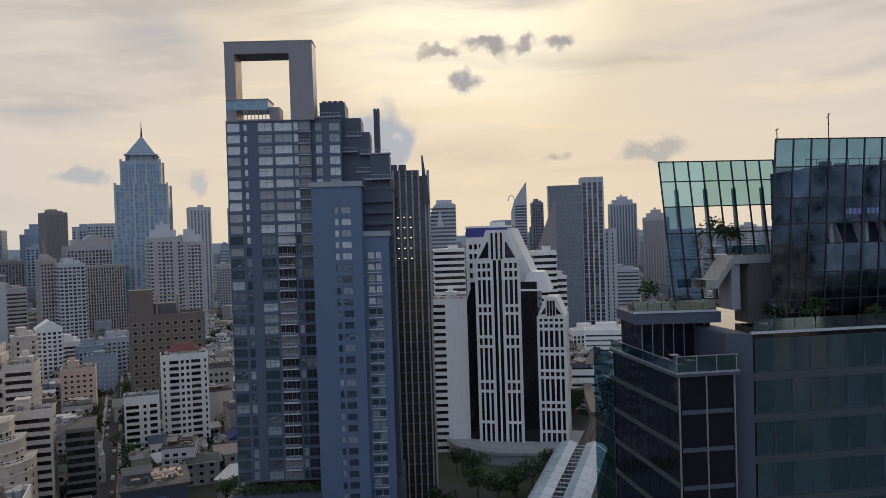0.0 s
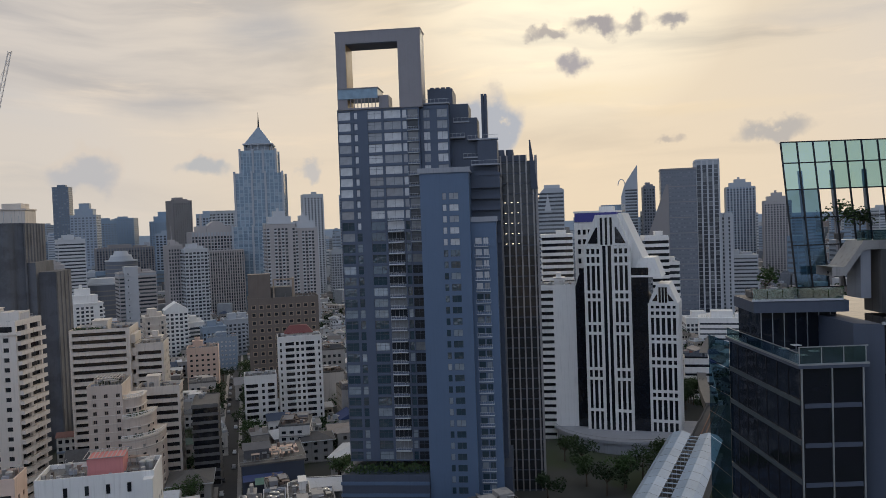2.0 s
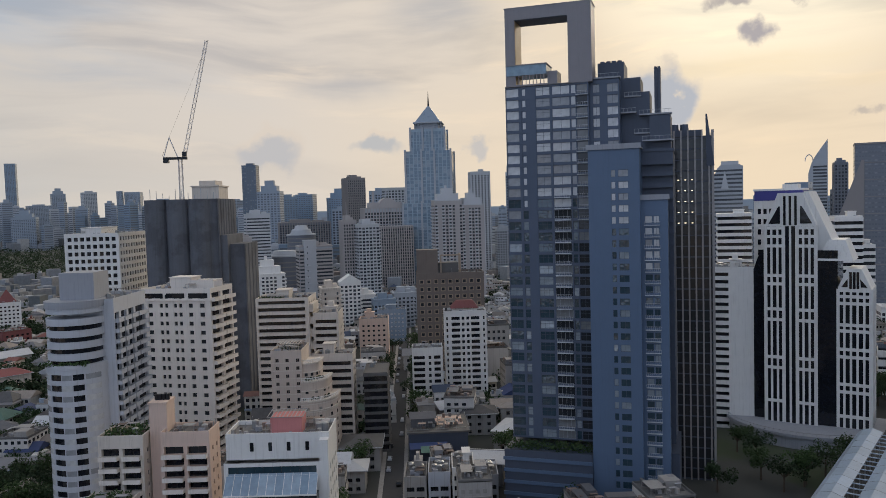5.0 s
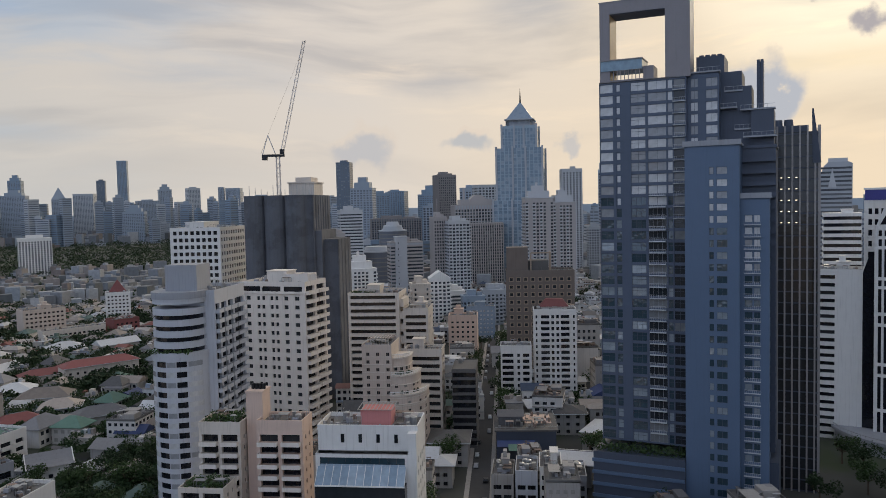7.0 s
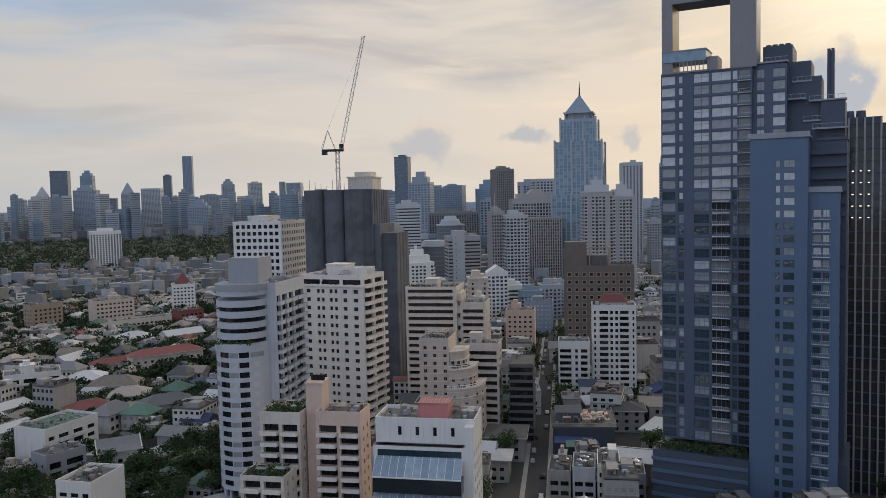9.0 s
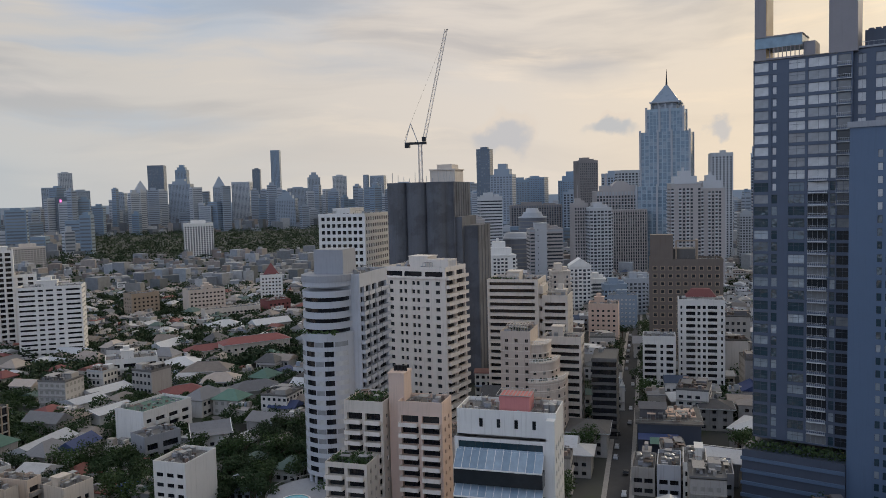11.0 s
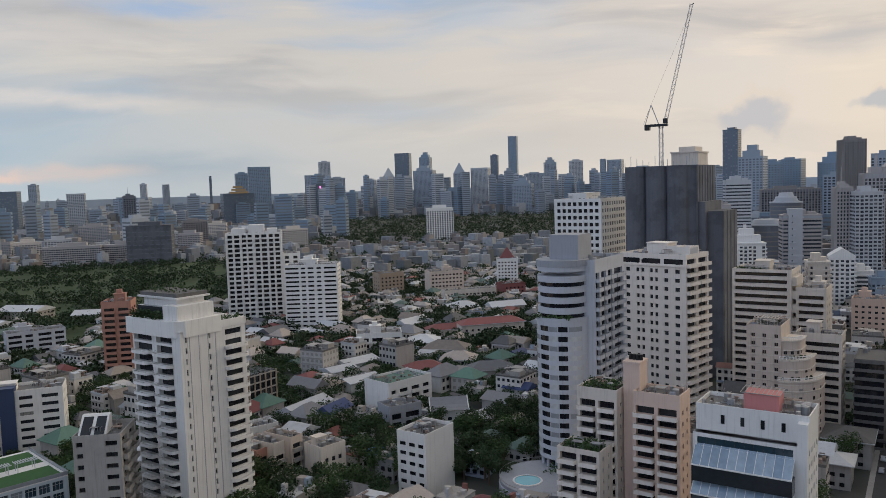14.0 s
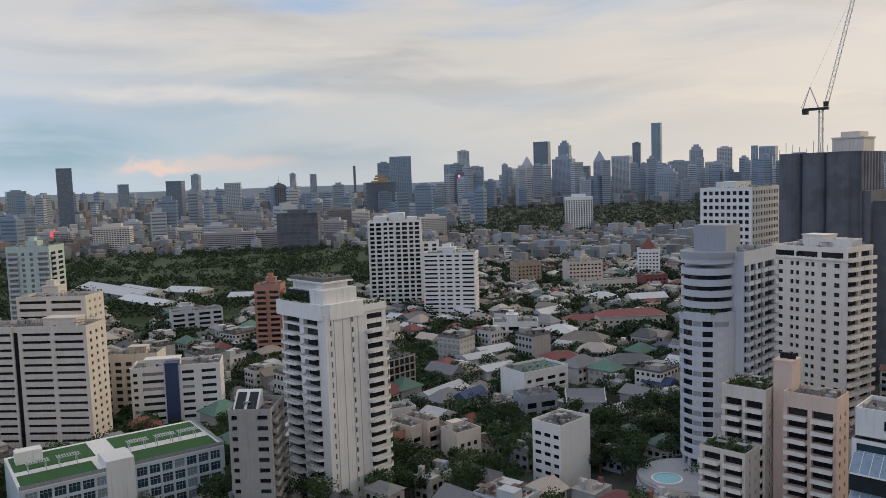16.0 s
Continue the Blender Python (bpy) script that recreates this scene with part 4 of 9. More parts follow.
    part("railing", g, STEEL, e)
    return e


striped_tower()


# white slab beside it, with a plain end wall and balconies
e = block("apartment_slab", "white apartment slab with a plain end wall beside the striped tower", -6.5, 338, 0, 17.5, 16, 66, WHITE, 3.1,
          F=dict(spans=[(0.5, 6.4)], wh=1.5, sill=1.2, rec=1.0, pane=BLACKPANE, bars=4), seed=3, clutter=2)


def louvre_slab(x, y, W, h, yaw=3):
    e = thing("office_slab", "white office slab with dark continuous window bands", "building", x, y, yaw)
    banded(e, 0, W, 0, 14, 0, h, 3.3, 1.7, WHITE, BLACKPANE, 0.3)
    roof_parts(e, W, 14, h, WHITE, seed=9, clutter=1)


louvre_slab(-5, 418, 16, 86)
louvre_slab(48, 414, 12, 84)
louvre_slab(58, 420, 8, 70)


# ---------- glass office block with roof terraces, nearest on the street corner ----------


def clear_glass(name, col, alpha):
    m = bpy.data.materials.new(name)
    m.use_nodes = True
    k = Nodes(m.node_tree)
    co = k.n("ShaderNodeTexCoord").outputs["Object"]
    dirt = k.noise(co, 0.5, 5.0, 0.6)
    t = k.n("ShaderNodeBsdfTransparent", {0: (*col, 1)})
    gl = k.n("ShaderNodeBsdfGlossy", {0: (0.62, 0.80, 1.0, 1), 1: 0.05})
    mx = k.n("ShaderNodeMixShader", {0: k.math("MULTIPLY_ADD", dirt, 0.2, alpha - 0.1, clamp=True), 1: t.outputs[0], 2: gl.outputs[0]})
    k.n("ShaderNodeOutputMaterial", {0: mx.outputs[0]})
    return m


CLEAR = clear_glass("clear_green_glass", (0.36, 0.60, 0.64), 0.12)
CLEARBLUE = clear_glass("tinted_blue_glass", (0.055, 0.10, 0.16), 0.05)
DEEPBLUE = clear_glass("deep_blue_glass", (0.13, 0.255, 0.33), 0.08)
RAILGLASS = clear_glass("railing_glass", (0.50, 0.62, 0.60), 0.22)
BLOCK_AT = (26.3, 88.2, 8)


def terrace_block():
    e = thing("glass_office_block", "dark teal glass office block with planted roof terraces", "building", *BLOCK_AT)
    g = Geo()
    g.box(0, 6.8, 0, 21, 0, 78.0)
    g.box(9.3, 48, 0.3, 30, 0, 82.4)
    part("body", g, BLACKPANE, e, "near-black tinted glass walls")
    g = Geo()
    g.hexa([(6.8, 2.0), (9.3, 0.3), (9.3, 30), (6.8, 30)], 0, [(6.8, 2.0), (9.3, 0.3), (9.3, 30), (6.8, 30)], 82.4)
    part("side_wall", g, SLATE_DARK, e, "dark slate clad side wall")
    g = Geo()
    g.box(-0.18, 0.0, 0.0, 21, 0, 0.55)
    me = g.mesh("floor_band", TEALBAND)
    for j in range(17):
        part("floor_band", me, (), e, loc=(0, 0, 73.9 - j * 4.35))
    g = Geo()
    g.box(0.3, 6.5, -0.10, 0.0, 0, 0.5)
    me = g.mesh("floor_band", SLATE_DARK)
    for j in range(17):
        part("floor_band", me, (), e, loc=(0, 0, 73.6 - j * 4.35))
    g = Geo()
    g.box(9.3, 48, 0.1, 0.3, 0, 0.9)
    me = g.mesh("floor_band", TEALBAND)
    for j in range(16):
        part("floor_band", me, (), e, loc=(0, 0, 77.0 - j * 4.85))
    front = glass_mat("front_panel_glass", (0.028, 0.056, 0.066), 0.10, (0.042, 0.075, 0.085), 0.4)
    pane = window_mesh(2.28, 3.9, SLATE_DARK, front, 0)
    for i in range(16):
        for j in range(8):
            part("pane", pane, (), e, loc=(9.5 + i * 2.32, 0.26, 77.95 - j * 4.85 if j else 77.95))
    for i in range(7):
        g = Geo()
        g.box(-0.06, 0.0, 0.05 + i * 3.0, 0.13 + i * 3.0, 20, 77.6)
        part("mullion", g, DARKMETAL, e)
    for x in (0.0, 3.3, 6.7):
        g = Geo()
        g.box(x - 0.07, x + 0.09, -0.16, 0.0, 0, 78.4)
        part("mullion", g, STEEL, e)
    # pale glass wing at the far end of the side face
    for j in range(12):
        g = Geo()
        g.quad((-0.4, 28.2, 33.4 + j * 3.7), (-0.2, 20.6, 33.4 + j * 3.7), (-0.2, 20.6, 37.0 + j * 3.7), (-0.4, 28.2, 37.0 + j * 3.7))
        part("glass_wing_pane", g, DEEPBLUE, e)
    # lower terrace edge, railing, floor
    g = Geo()
    g.box(-0.5, 7.2, -0.5, 21, 78.0, 78.35)
    part("terrace_slab", g, SLATE_DARK, e)
    g = Geo()
    g.box(-0.55, -0.25, -0.5, 21, 78.35, 78.55)
    g.box(-0.5, 7.2, -0.55, -0.25, 78.35, 78.55)
    part("terrace_kerb", g, STEEL, e)
    for i in range(9):
        g = Geo()
        g.box(-0.42, -0.39, -0.4 + i * 2.35, 1.85 + i * 2.35, 78.55, 79.7)
        part("railing_pane", g, RAILGLASS, e)
    for i in range(3):
        g = Geo()
        g.box(-0.3 + i * 2.4, 2.0 + i * 2.4, -0.42, -0.39, 78.55, 80.3)
        part("railing_pane", g, RAILGLASS, e)
    g = Geo()
    g.box(-0.46, -0.36, -0.46, 21, 79.7, 79.78)
    g.box(-0.46, 7.1, -0.46, -0.36, 80.3, 80.4)
    for i in range(4):
        g.box(-0.4 + i * 2.4, -0.3 + i * 2.4, -0.44, -0.36, 78.4, 80.3)
    part("handrail", g, STEEL, e)
    # glazed storey set back, with mullions
    g = Geo()
    g.box(-0.2, 9, 10, 17, 78.3, 83.0)
    part("upper_glazing", g, BLACKPANE, e)
    for i in range(7):
        g = Geo()
        g.box(-0.2 + i * 1.4, -0.1 + i * 1.4, 9.92, 10.0, 78.3, 83.0)
        part("mullion", g, STEEL, e)
    g = Geo()
    g.hexa([(-1.4, 9.0), (8.6, 7.6), (9.3, 7.6), (9.3, 17.5), (-0.6, 17.5)], 83.0, [(-1.4, 9.0), (8.6, 7.6), (9.3, 7.6), (9.3, 17.5), (-0.6, 17.5)], 84.35)
    part("upper_slab", g, SLATE_DARK, e)
    g = Geo()
    g.hexa([(-1.1, 9.3), (8.6, 7.9), (9.2, 7.9), (9.2, 17.2), (-0.4, 17.2)], 84.35, [(-1.1, 9.3), (8.6, 7.9), (9.2, 7.9), (9.2, 17.2), (-0.4, 17.2)], 84.4)
    part("deck_floor", g, DARKCONC, e)
    g = Geo()
    g.hexa([(-1.6, 8.8), (8.6, 7.4), (8.6, 7.6), (-1.6, 9.0)], 84.4, [(-1.6, 8.8), (8.6, 7.4), (8.6, 7.6), (-1.6, 9.0)], 84.65)
    g.box(9.0, 48, -0.1, 0.3, 82.4, 82.7)
    part("edge_trim", g, METALROOF, e)
    for i in range(6):
        x = -1.5 + i * 1.7
        g = Geo()
        y = 8.85 - (x + 1.5) * 0.137
        g.hexa([(x, y), (x + 1.62, y - 0.22), (x + 1.62, y - 0.19), (x, y + 0.03)], 84.65, [(x, y), (x + 1.62, y - 0.22), (x + 1.62, y - 0.19), (x, y + 0.03)], 85.9)
        part("railing_pane", g, RAILGLASS, e)
    for i in range(14):
        g = Geo()
        g.box(9.3 + i * 2.6, 11.8 + i * 2.6, 0.0, 0.03, 82.7, 84.1)
        part("railing_pane", g, RAILGLASS, e)
    # folded white stair parapet and its supporting wall
    g = Geo()
    for (x0, z0), (x1, z1) in (((7.6, 87.2), (9.2, 87.2)), ((9.2, 87.2), (11.4, 90.2)), ((11.4, 90.2), (16.4, 90.2))):
        g.hexa([(x0, 8), (x0 + 0.01, 8), (x0 + 0.01, 11), (x0, 11)], z0, [(x0, 8), (x0 + 0.01, 8), (x0 + 0.01, 11), (x0, 11)], z0 + 0.01)
        i = len(g.v)
        g.v += [(x0, 8, z0), (x1, 8, z1), (x1, 8, z1 + 1.1), (x0, 8, z0 + 1.1), (x0, 12, z0), (x1, 12, z1), (x1, 12, z1 + 1.1), (x0, 12, z0 + 1.1)]
        g.f += [(i, i + 1, i + 2, i + 3), (i + 3, i + 2, i + 6, i + 7), (i + 4, i + 7, i + 6, i + 5), (i, i + 4, i + 5, i + 1)]
        g.m += [0] * 4
    part("stair_parapet", g, CONCRETE, e, "folded concrete stair parapet")
    g = Geo()
    g.box(13.5, 16.4, 8.1, 12, 82.6, 90.2)
    part("stair_wall", g, DARKCONC, e)
    g = Geo()
    g.box(11.2, 12.4, 8.4, 11.6, 84.4, 90.2)
    part("stair_column", g, GREYPAINT, e)
    for i in range(3):
        g = Geo()
        g.box(10.6 + i * 1.9, 12.4 + i * 1.9, 8.0, 8.03, 91.3, 92.5)
        part("railing_pane", g, RAILGLASS, e)
    # dark storeys behind the blue screen
    g = Geo()
    g.box(20.5, 48, 6, 14, 82.4, 92.3)
    g.box(20.2, 48, 6, 14, 95.6, 101.4)
    g.box(20.5, 48, 12.5, 14, 92.3, 95.6)
    part("upper_bar", g, NAVY, e)
    for i in range(9):
        g = Geo()
        g.beam((21.5 + i * 3.3, 6.4, 92.3), (20.9 + i * 3.3, 7.4, 95.6), 0.7)
        part("bar_column", g, GREYPAINT, e)
    for i in range(7):
        g = Geo()
        g.box(20.6 + i * 2.1, 21.8 + i * 2.1, 6.3, 7.2, 101.4, 102.0 + (i * 7 % 4) * 0.25)
        part("roof_bench", g, DARKCONC, e)
    g = Geo()
    g.beam((20.2, 6.1, 103.0), (48, 6.1, 103.0), 0.08)
    for i in range(19):
        g.beam((20.3 + i * 1.45, 6.1, 101.4), (20.3 + i * 1.45, 6.1, 103.0), 0.06)
    part("roof_rail", g, DARKMETAL, e)
    for z in (86.6, 91.0, 101.4):
        g = Geo()
        g.box(20.2, 48, 5.2, 14, z, z + 0.45)
        part("bar_slab", g, GREYPAINT if z < 90 else SLATE_DARK, e)
    return e


def glass_screen(label, x0, x1, y, z0, z1, lean, n, levels, low_tint, high_tint, split):
    """A leaning screen of framed panes on slender struts."""
    e = thing("glass_screen", label, "glass screen", *BLOCK_AT)

    def pt(i, z):
        f = (z - z0) / (z1 - z0)
        return (x0 + (x1 - x0) * i / n - lean * f, y + 0.8 * f, z)
    for i in range(n + 1):
        g = Geo()
        g.beam(pt(i, z0), pt(i, z1), 0.17)
        part("mullion", g, DARKMETAL, e)
    for z in levels:
        g = Geo()
        g.beam(pt(0, z), pt(n, z), 0.15)
        part("transom", g, DARKMETAL, e)
    for i in range(n):
        for za, zb in zip(levels, levels[1:]):
            if split(i, za) is None:
                continue
            g = Geo()
            g.quad(pt(i, za), pt(i + 1, za), pt(i + 1, zb), pt(i, zb))
            part("pane", g, low_tint if split(i, za) else high_tint, e)
    for i in range(max(2, n // 2)):
        g = Geo()
        a = pt(1 + i * 2, z0 + (z1 - z0) * 0.80)
        g.beam((a[0] + 1.9, y + 2.4, z0 - 0.6), (a[0] + 0.2, a[1] + 0.5, a[2]), 0.42)
        part("strut", g, GREYPAINT, e)
    return e


def terrace_plants():
    spots = ((11.0, 13.0, 91.4, 2.0, 4.4), (13.8, 13.2, 91.4, 1.5, 3.4), (0.9, 11.0, 84.4, 1.6, 3.6), (14.2, 4.0, 82.4, 1.2, 2.8), (19.0, 2.4, 82.4, 1.5, 3.2), (26, 2.4, 82.4, 1.2, 2.6), (20.5, 7.2, 91.4, 1.6, 3.0))
    m = pose(*BLOCK_AT[:2], 0, 0, 0, BLOCK_AT[2])
    for i, (x, y, z, r, h) in enumerate(spots):
        q = m @ Vector((x, y, z))
        e = thing("potted_tree", "small green tree in a terrace planter", "tree", q.x, q.y, 0, z, group="terrace trees")
        g = Geo()
        g.hexa(ring(0.5, 12), 0, ring(0.6, 12), 0.7)
        part("planter", g, DARKCONC, e)
        g = Geo()
        g.hexa(ring(0.09, 7), 0.6, ring(0.05, 7), h * 0.75)
        for k in range(5):
            a = k * 1.3
            g.beam((0, 0, h * 0.45), (math.cos(a) * r * 0.7, math.sin(a) * r * 0.7, h * 0.75), 0.05)
        part("trunk", g, BARK, e)
        part("crown", crown_mesh(r, 300, 40 + i, 0.22), LEAF, e, loc=(0, 0, h * 0.75))
    rnd = random.Random(4)
    for i in range(16):
        x = -0.9 + i * 0.62
        q = m @ Vector((x, 9.4 - x * 0.13, 84.4))
        e = thing("planter_box", "dark planter box with low green shrubs", "planter", q.x, q.y, 8, 84.4, group="terrace planters")
        g = Geo()
        g.box(0, 0.55, 0, 0.5, 0, 0.5)
        part("box", g, DARKCONC, e)
        hedge(e, 0, 0.55, 0, 0.5, 0.5, rnd.uniform(0.4, 0.9), 30, i, name="shrub")
    for i in range(7):
        x, y = rnd.uniform(0.5, 7.5), rnd.uniform(11.0, 16)
        q = m @ Vector((x, y, 84.4))
        e = thing("lounge_sofa", "low terrace sofa with dark red cushions", "sofa", q.x, q.y, rnd.choice((8, 98)), 84.4, group="terrace sofas")
        g = Geo()
        g.box(0, 1.8, 0, 0.8, 0.1, 0.4)
        g.box(0, 1.8, 0.65, 0.85, 0.4, 0.85)
        part("frame", g, DARKCONC, e)
        for k in range(2):
            g = Geo()
            g.box(0.08 + k * 0.86, 0.88 + k * 0.86, 0.05, 0.62, 0.4, 0.56)
            part("cushion", g, ORANGE if i % 2 else GREYPAINT, e)
    for i in range(4):
        q = m @ Vector((1.0 + (i % 2) * 2.4, 2 + i * 2.2, 78.35))
        e = thing("terrace_table", "small white terrace table", "table", q.x, q.y, 8, 78.35, group="terrace tables")
        g = Geo()
        g.box(-0.5, 0.5, -0.5, 0.5, 0.7, 0.76)
        part("tabletop", g, WHITE, e)
        g = Geo()
        g.hexa(ring(0.06, 8), 0, ring(0.06, 8), 0.7)
        part("leg", g, STEEL, e)
    q = m @ Vector((0.6, 15.5, 78.35))
    e = thing("pergola", "white slatted pergola on the lower terrace", "pergola", q.x, q.y, 8, 78.35)
    for x in (0, 3):
        for y in (0, 3):
            g = Geo()
            g.box(x, x + 0.12, y, y + 0.12, 0, 2.5)
            part("post", g, WHITE, e)
    for i in range(8):
        g = Geo()
        g.box(-0.2, 3.3, i * 0.42, i * 0.42 + 0.2, 2.5, 2.58)
        part("slat", g, WHITE, e)
    # rooftop masts
    for x, y, z, h in ((15.2, 4, 105.2, 1.4), (22.0, 4, 105.2, 3.2)):
        q = m @ Vector((x, y, z))
        e = thing("mast", "thin lightning mast on the glass roof screen", "mast", q.x, q.y, 0, z)
        g = Geo()
        g.beam((0, 0, -0.3), (0, 0, h), 0.09)
        g.beam((-0.25, 0, h * 0.8), (0.25, 0, h), 0.06)
        part("rod", g, DARKMETAL, e)


terrace_block()
glass_screen("leaning clear green glass screen with steel mullions on the terrace", 5.2, 21.2, 12.0, 85.6, 103.6, 1.3, 8, [85.6, 90.8, 94.2, 97.7, 101.0, 103.6], DEEPBLUE, CLEAR, lambda i, z: (True if i < 2 else None) if z < 97 else False)
glass_screen("leaning dark blue glass screen along the street front", 13.0, 46.0, 3.0, 82.6, 105.3, -1.9, 14, [82.6, 85.8, 89.1, 92.5, 95.0, 98.1, 101.9, 105.3], CLEARBLUE, DEEPBLUE, lambda i, z: (None if 92 < z < 94 and i > 2 else False) if (z > 101 or (i > 2 and 89 < z < 94) or (z > 97 and i % 3 == 1)) else True)
# lit shop sign on the upper storey: plain bars
e = thing("sign", "pink-violet lit rooftop sign with plain letter shapes", "sign", *BLOCK_AT)
SIGN = stuff_mat("sign_letter", (0.7, 0.5, 0.75), 0.5, 0.0)
kk = SIGN.node_tree.nodes.new("ShaderNodeEmission")
kk.inputs[0].default_value, kk.inputs[1].default_value = (0.8, 0.55, 0.95, 1), 0.9
SIGN.node_tree.links.new(kk.outputs[0], [n for n in SIGN.node_tree.nodes if n.type == "OUTPUT_MATERIAL"][0].inputs[0])
for i in range(8):
    g = Geo()
    g.box(24.6 + i * 0.62, 25.0 + i * 0.62, 5.0, 5.1, 96.0, 96.75)
    part("letter_bar", g, SIGN, e)


terrace_plants()

# ---------- towers along the side street ----------
e = block("apartment_tower", "white apartment tower with small square windows and stacked corner balconies", -191.7, 215.8, 8, 26.3, 15.8, 68.5, IVORY, 3.1,
          F=dict(spans=[(2.6, 4.3), (7.0, 8.2), (9.0, 10.2), (12.4, 13.6), (14.4, 15.6), (18.0, 19.6), (22.2, 24.0)], wh=1.4, sill=0.95, bars=0, rec=0.4, pane=BLACKPANE),
          R=dict(spans=[(0.9, 7.0), (8.6, 14.9)], wh=1.8, sill=1.0, rec=0.9, pane=BLACKPANE, bars=3, bal=[(0.3, 7.6), (8.2, 15.5)], bdepth=1.5, bmat=IVORY), seed=11)
g = Geo()
for x0, x1 in ((1.0, 8.4), (9.6, 16.6), (18.0, 25.2)):
    g.box(x0, x1, -0.04, 0.02, 66.2, 67.9)
part("top_loggia", g, BLACKPANE, e)
g = Geo()
g.box(-0.4, 26.7, -0.5, 16.2, 65.3, 65.75)
part("cornice", g, IVORY, e)
g = Geo()
for y in (4.0, 10.0):
    g.box(15.5, 25.5, y, y + 0.5, 68.6, 72.0)
for x in (15.5, 20.0, 25.0):
    g.box(x, x + 0.5, 4.0, 10.5, 71.6, 72.1)
part("roof_frame", g, IVORY, e)
# round-fronted tower


def round_tower():
    e = thing("round_tower", "pale grey apartment tower with a rounded front and planted sky terrace", "tower", -183.8, 163.7, 20)
    # slab behind the round front
    block("", "", 0, 0, 0, 13.5, 24, 70, COOLWHITE, 3.05, F=None,
          R=dict(spans=[(0.6, 3.6), (5.0, 9.0), (10.4, 14.2), (15.8, 22.8)], wh=2.1, sill=0.7, rec=0.9, pane=BLACKPANE, bars=2, bal=[(0.3, 3.9), (4.7, 9.3), (10.1, 14.5), (15.5, 23.2)], bmat=COOLWHITE, bdepth=1.4), owner=e, ox=6.0, oy=8, seed=4, clutter=3)
    # drum with window bands
    cx, cy, r = 8.5, 8.0, 8.3
    g = Geo()
    g.hexa(ring(r, 40, cx, cy), 8.5, ring(r, 40, cx, cy), 50.5)
    g.hexa(ring(r - 1.0, 40, cx, cy), 50.5, ring(r - 1.0, 40, cx, cy), 66)
    part("drum", g, BLACKPANE, e)
    fh = 3.05
    g = Geo()
    g.hexa(ring(r + 0.22, 48, cx, cy), 0, ring(r + 0.22, 48, cx, cy), 1.35)
    me = g.mesh("floor_band", COOLWHITE)
    for j in range(15):
        part("floor_band", me, (), e, loc=(0, 0, 8.0 + j * fh))
    # solid wall panels between the window strips
    g = Geo()
    for a0, a1 in ((188, 236), (262, 284), (304, 372)):
        pts = ring(r + 0.20, 12, cx, cy, a0, a1, False) + ring(r - 0.2, 12, cx, cy, a1, a0, False)
        g.hexa(pts, 8.2, pts, 52.6)
    part("drum_wall", g, COOLWHITE, e)
    for j in range(14):
        for a0, a1 in ((200, 233), (264, 282), (307, 338)):
            pts = ring(r + 0.24, 6, cx, cy, a0, a1, False) + ring(r, 6, cx, cy, a1, a0, False)
            w2 = Geo()
            w2.hexa(pts, 0, pts, 1.5)
            part("window", w2, LIGHTPANE, e, loc=(0, 0, 9.4 + j * fh))
    # sky terrace and upper floors
    g = Geo()
    g.hexa(ring(r + 0.4, 48, cx, cy), 0, ring(r + 0.4, 48, cx, cy), 1.2)
    part("terrace_parapet", g, COOLWHITE, e, loc=(0, 0, 52.0))
    hedge(e, cx - 7, cx + 6, cy - 8.2, cy - 5.5, 53.0, 1.2, 260, 5)
    g = Geo()
    g.hexa(ring(r - 0.3, 48, cx, cy), 0, ring(r - 0.3, 48, cx, cy), 1.95)
    me = g.mesh("floor_band", COOLWHITE)
    for j in range(5):
        part("floor_band", me, (), e, loc=(0, 0, 54.5 + j * 3.3))
    g = Geo()
    g.hexa(ring(r, 48, cx, cy), 69.2, ring(r, 48, cx, cy), 71.2)
    g.box(5, 15, 6, 16, 71, 79)
    part("crown", g, GREYPAINT, e)
    g = Geo()
    for a in range(200, 380, 24):
        x, y = ring(r - 0.8, 2, cx, cy, a, a + 1)[0]
        g.hexa(ring(0.45, 10, x, y), 0, ring(0.45, 10, x, y), 8.3)
    part("column", g, COOLWHITE, e)
    g = Geo()
    g.hexa(ring(r - 3, 30, cx, cy), 0, ring(r - 3, 30, cx, cy), 8.3)
    part("lobby", g, BLACKPANE, e)
    return e


round_tower()


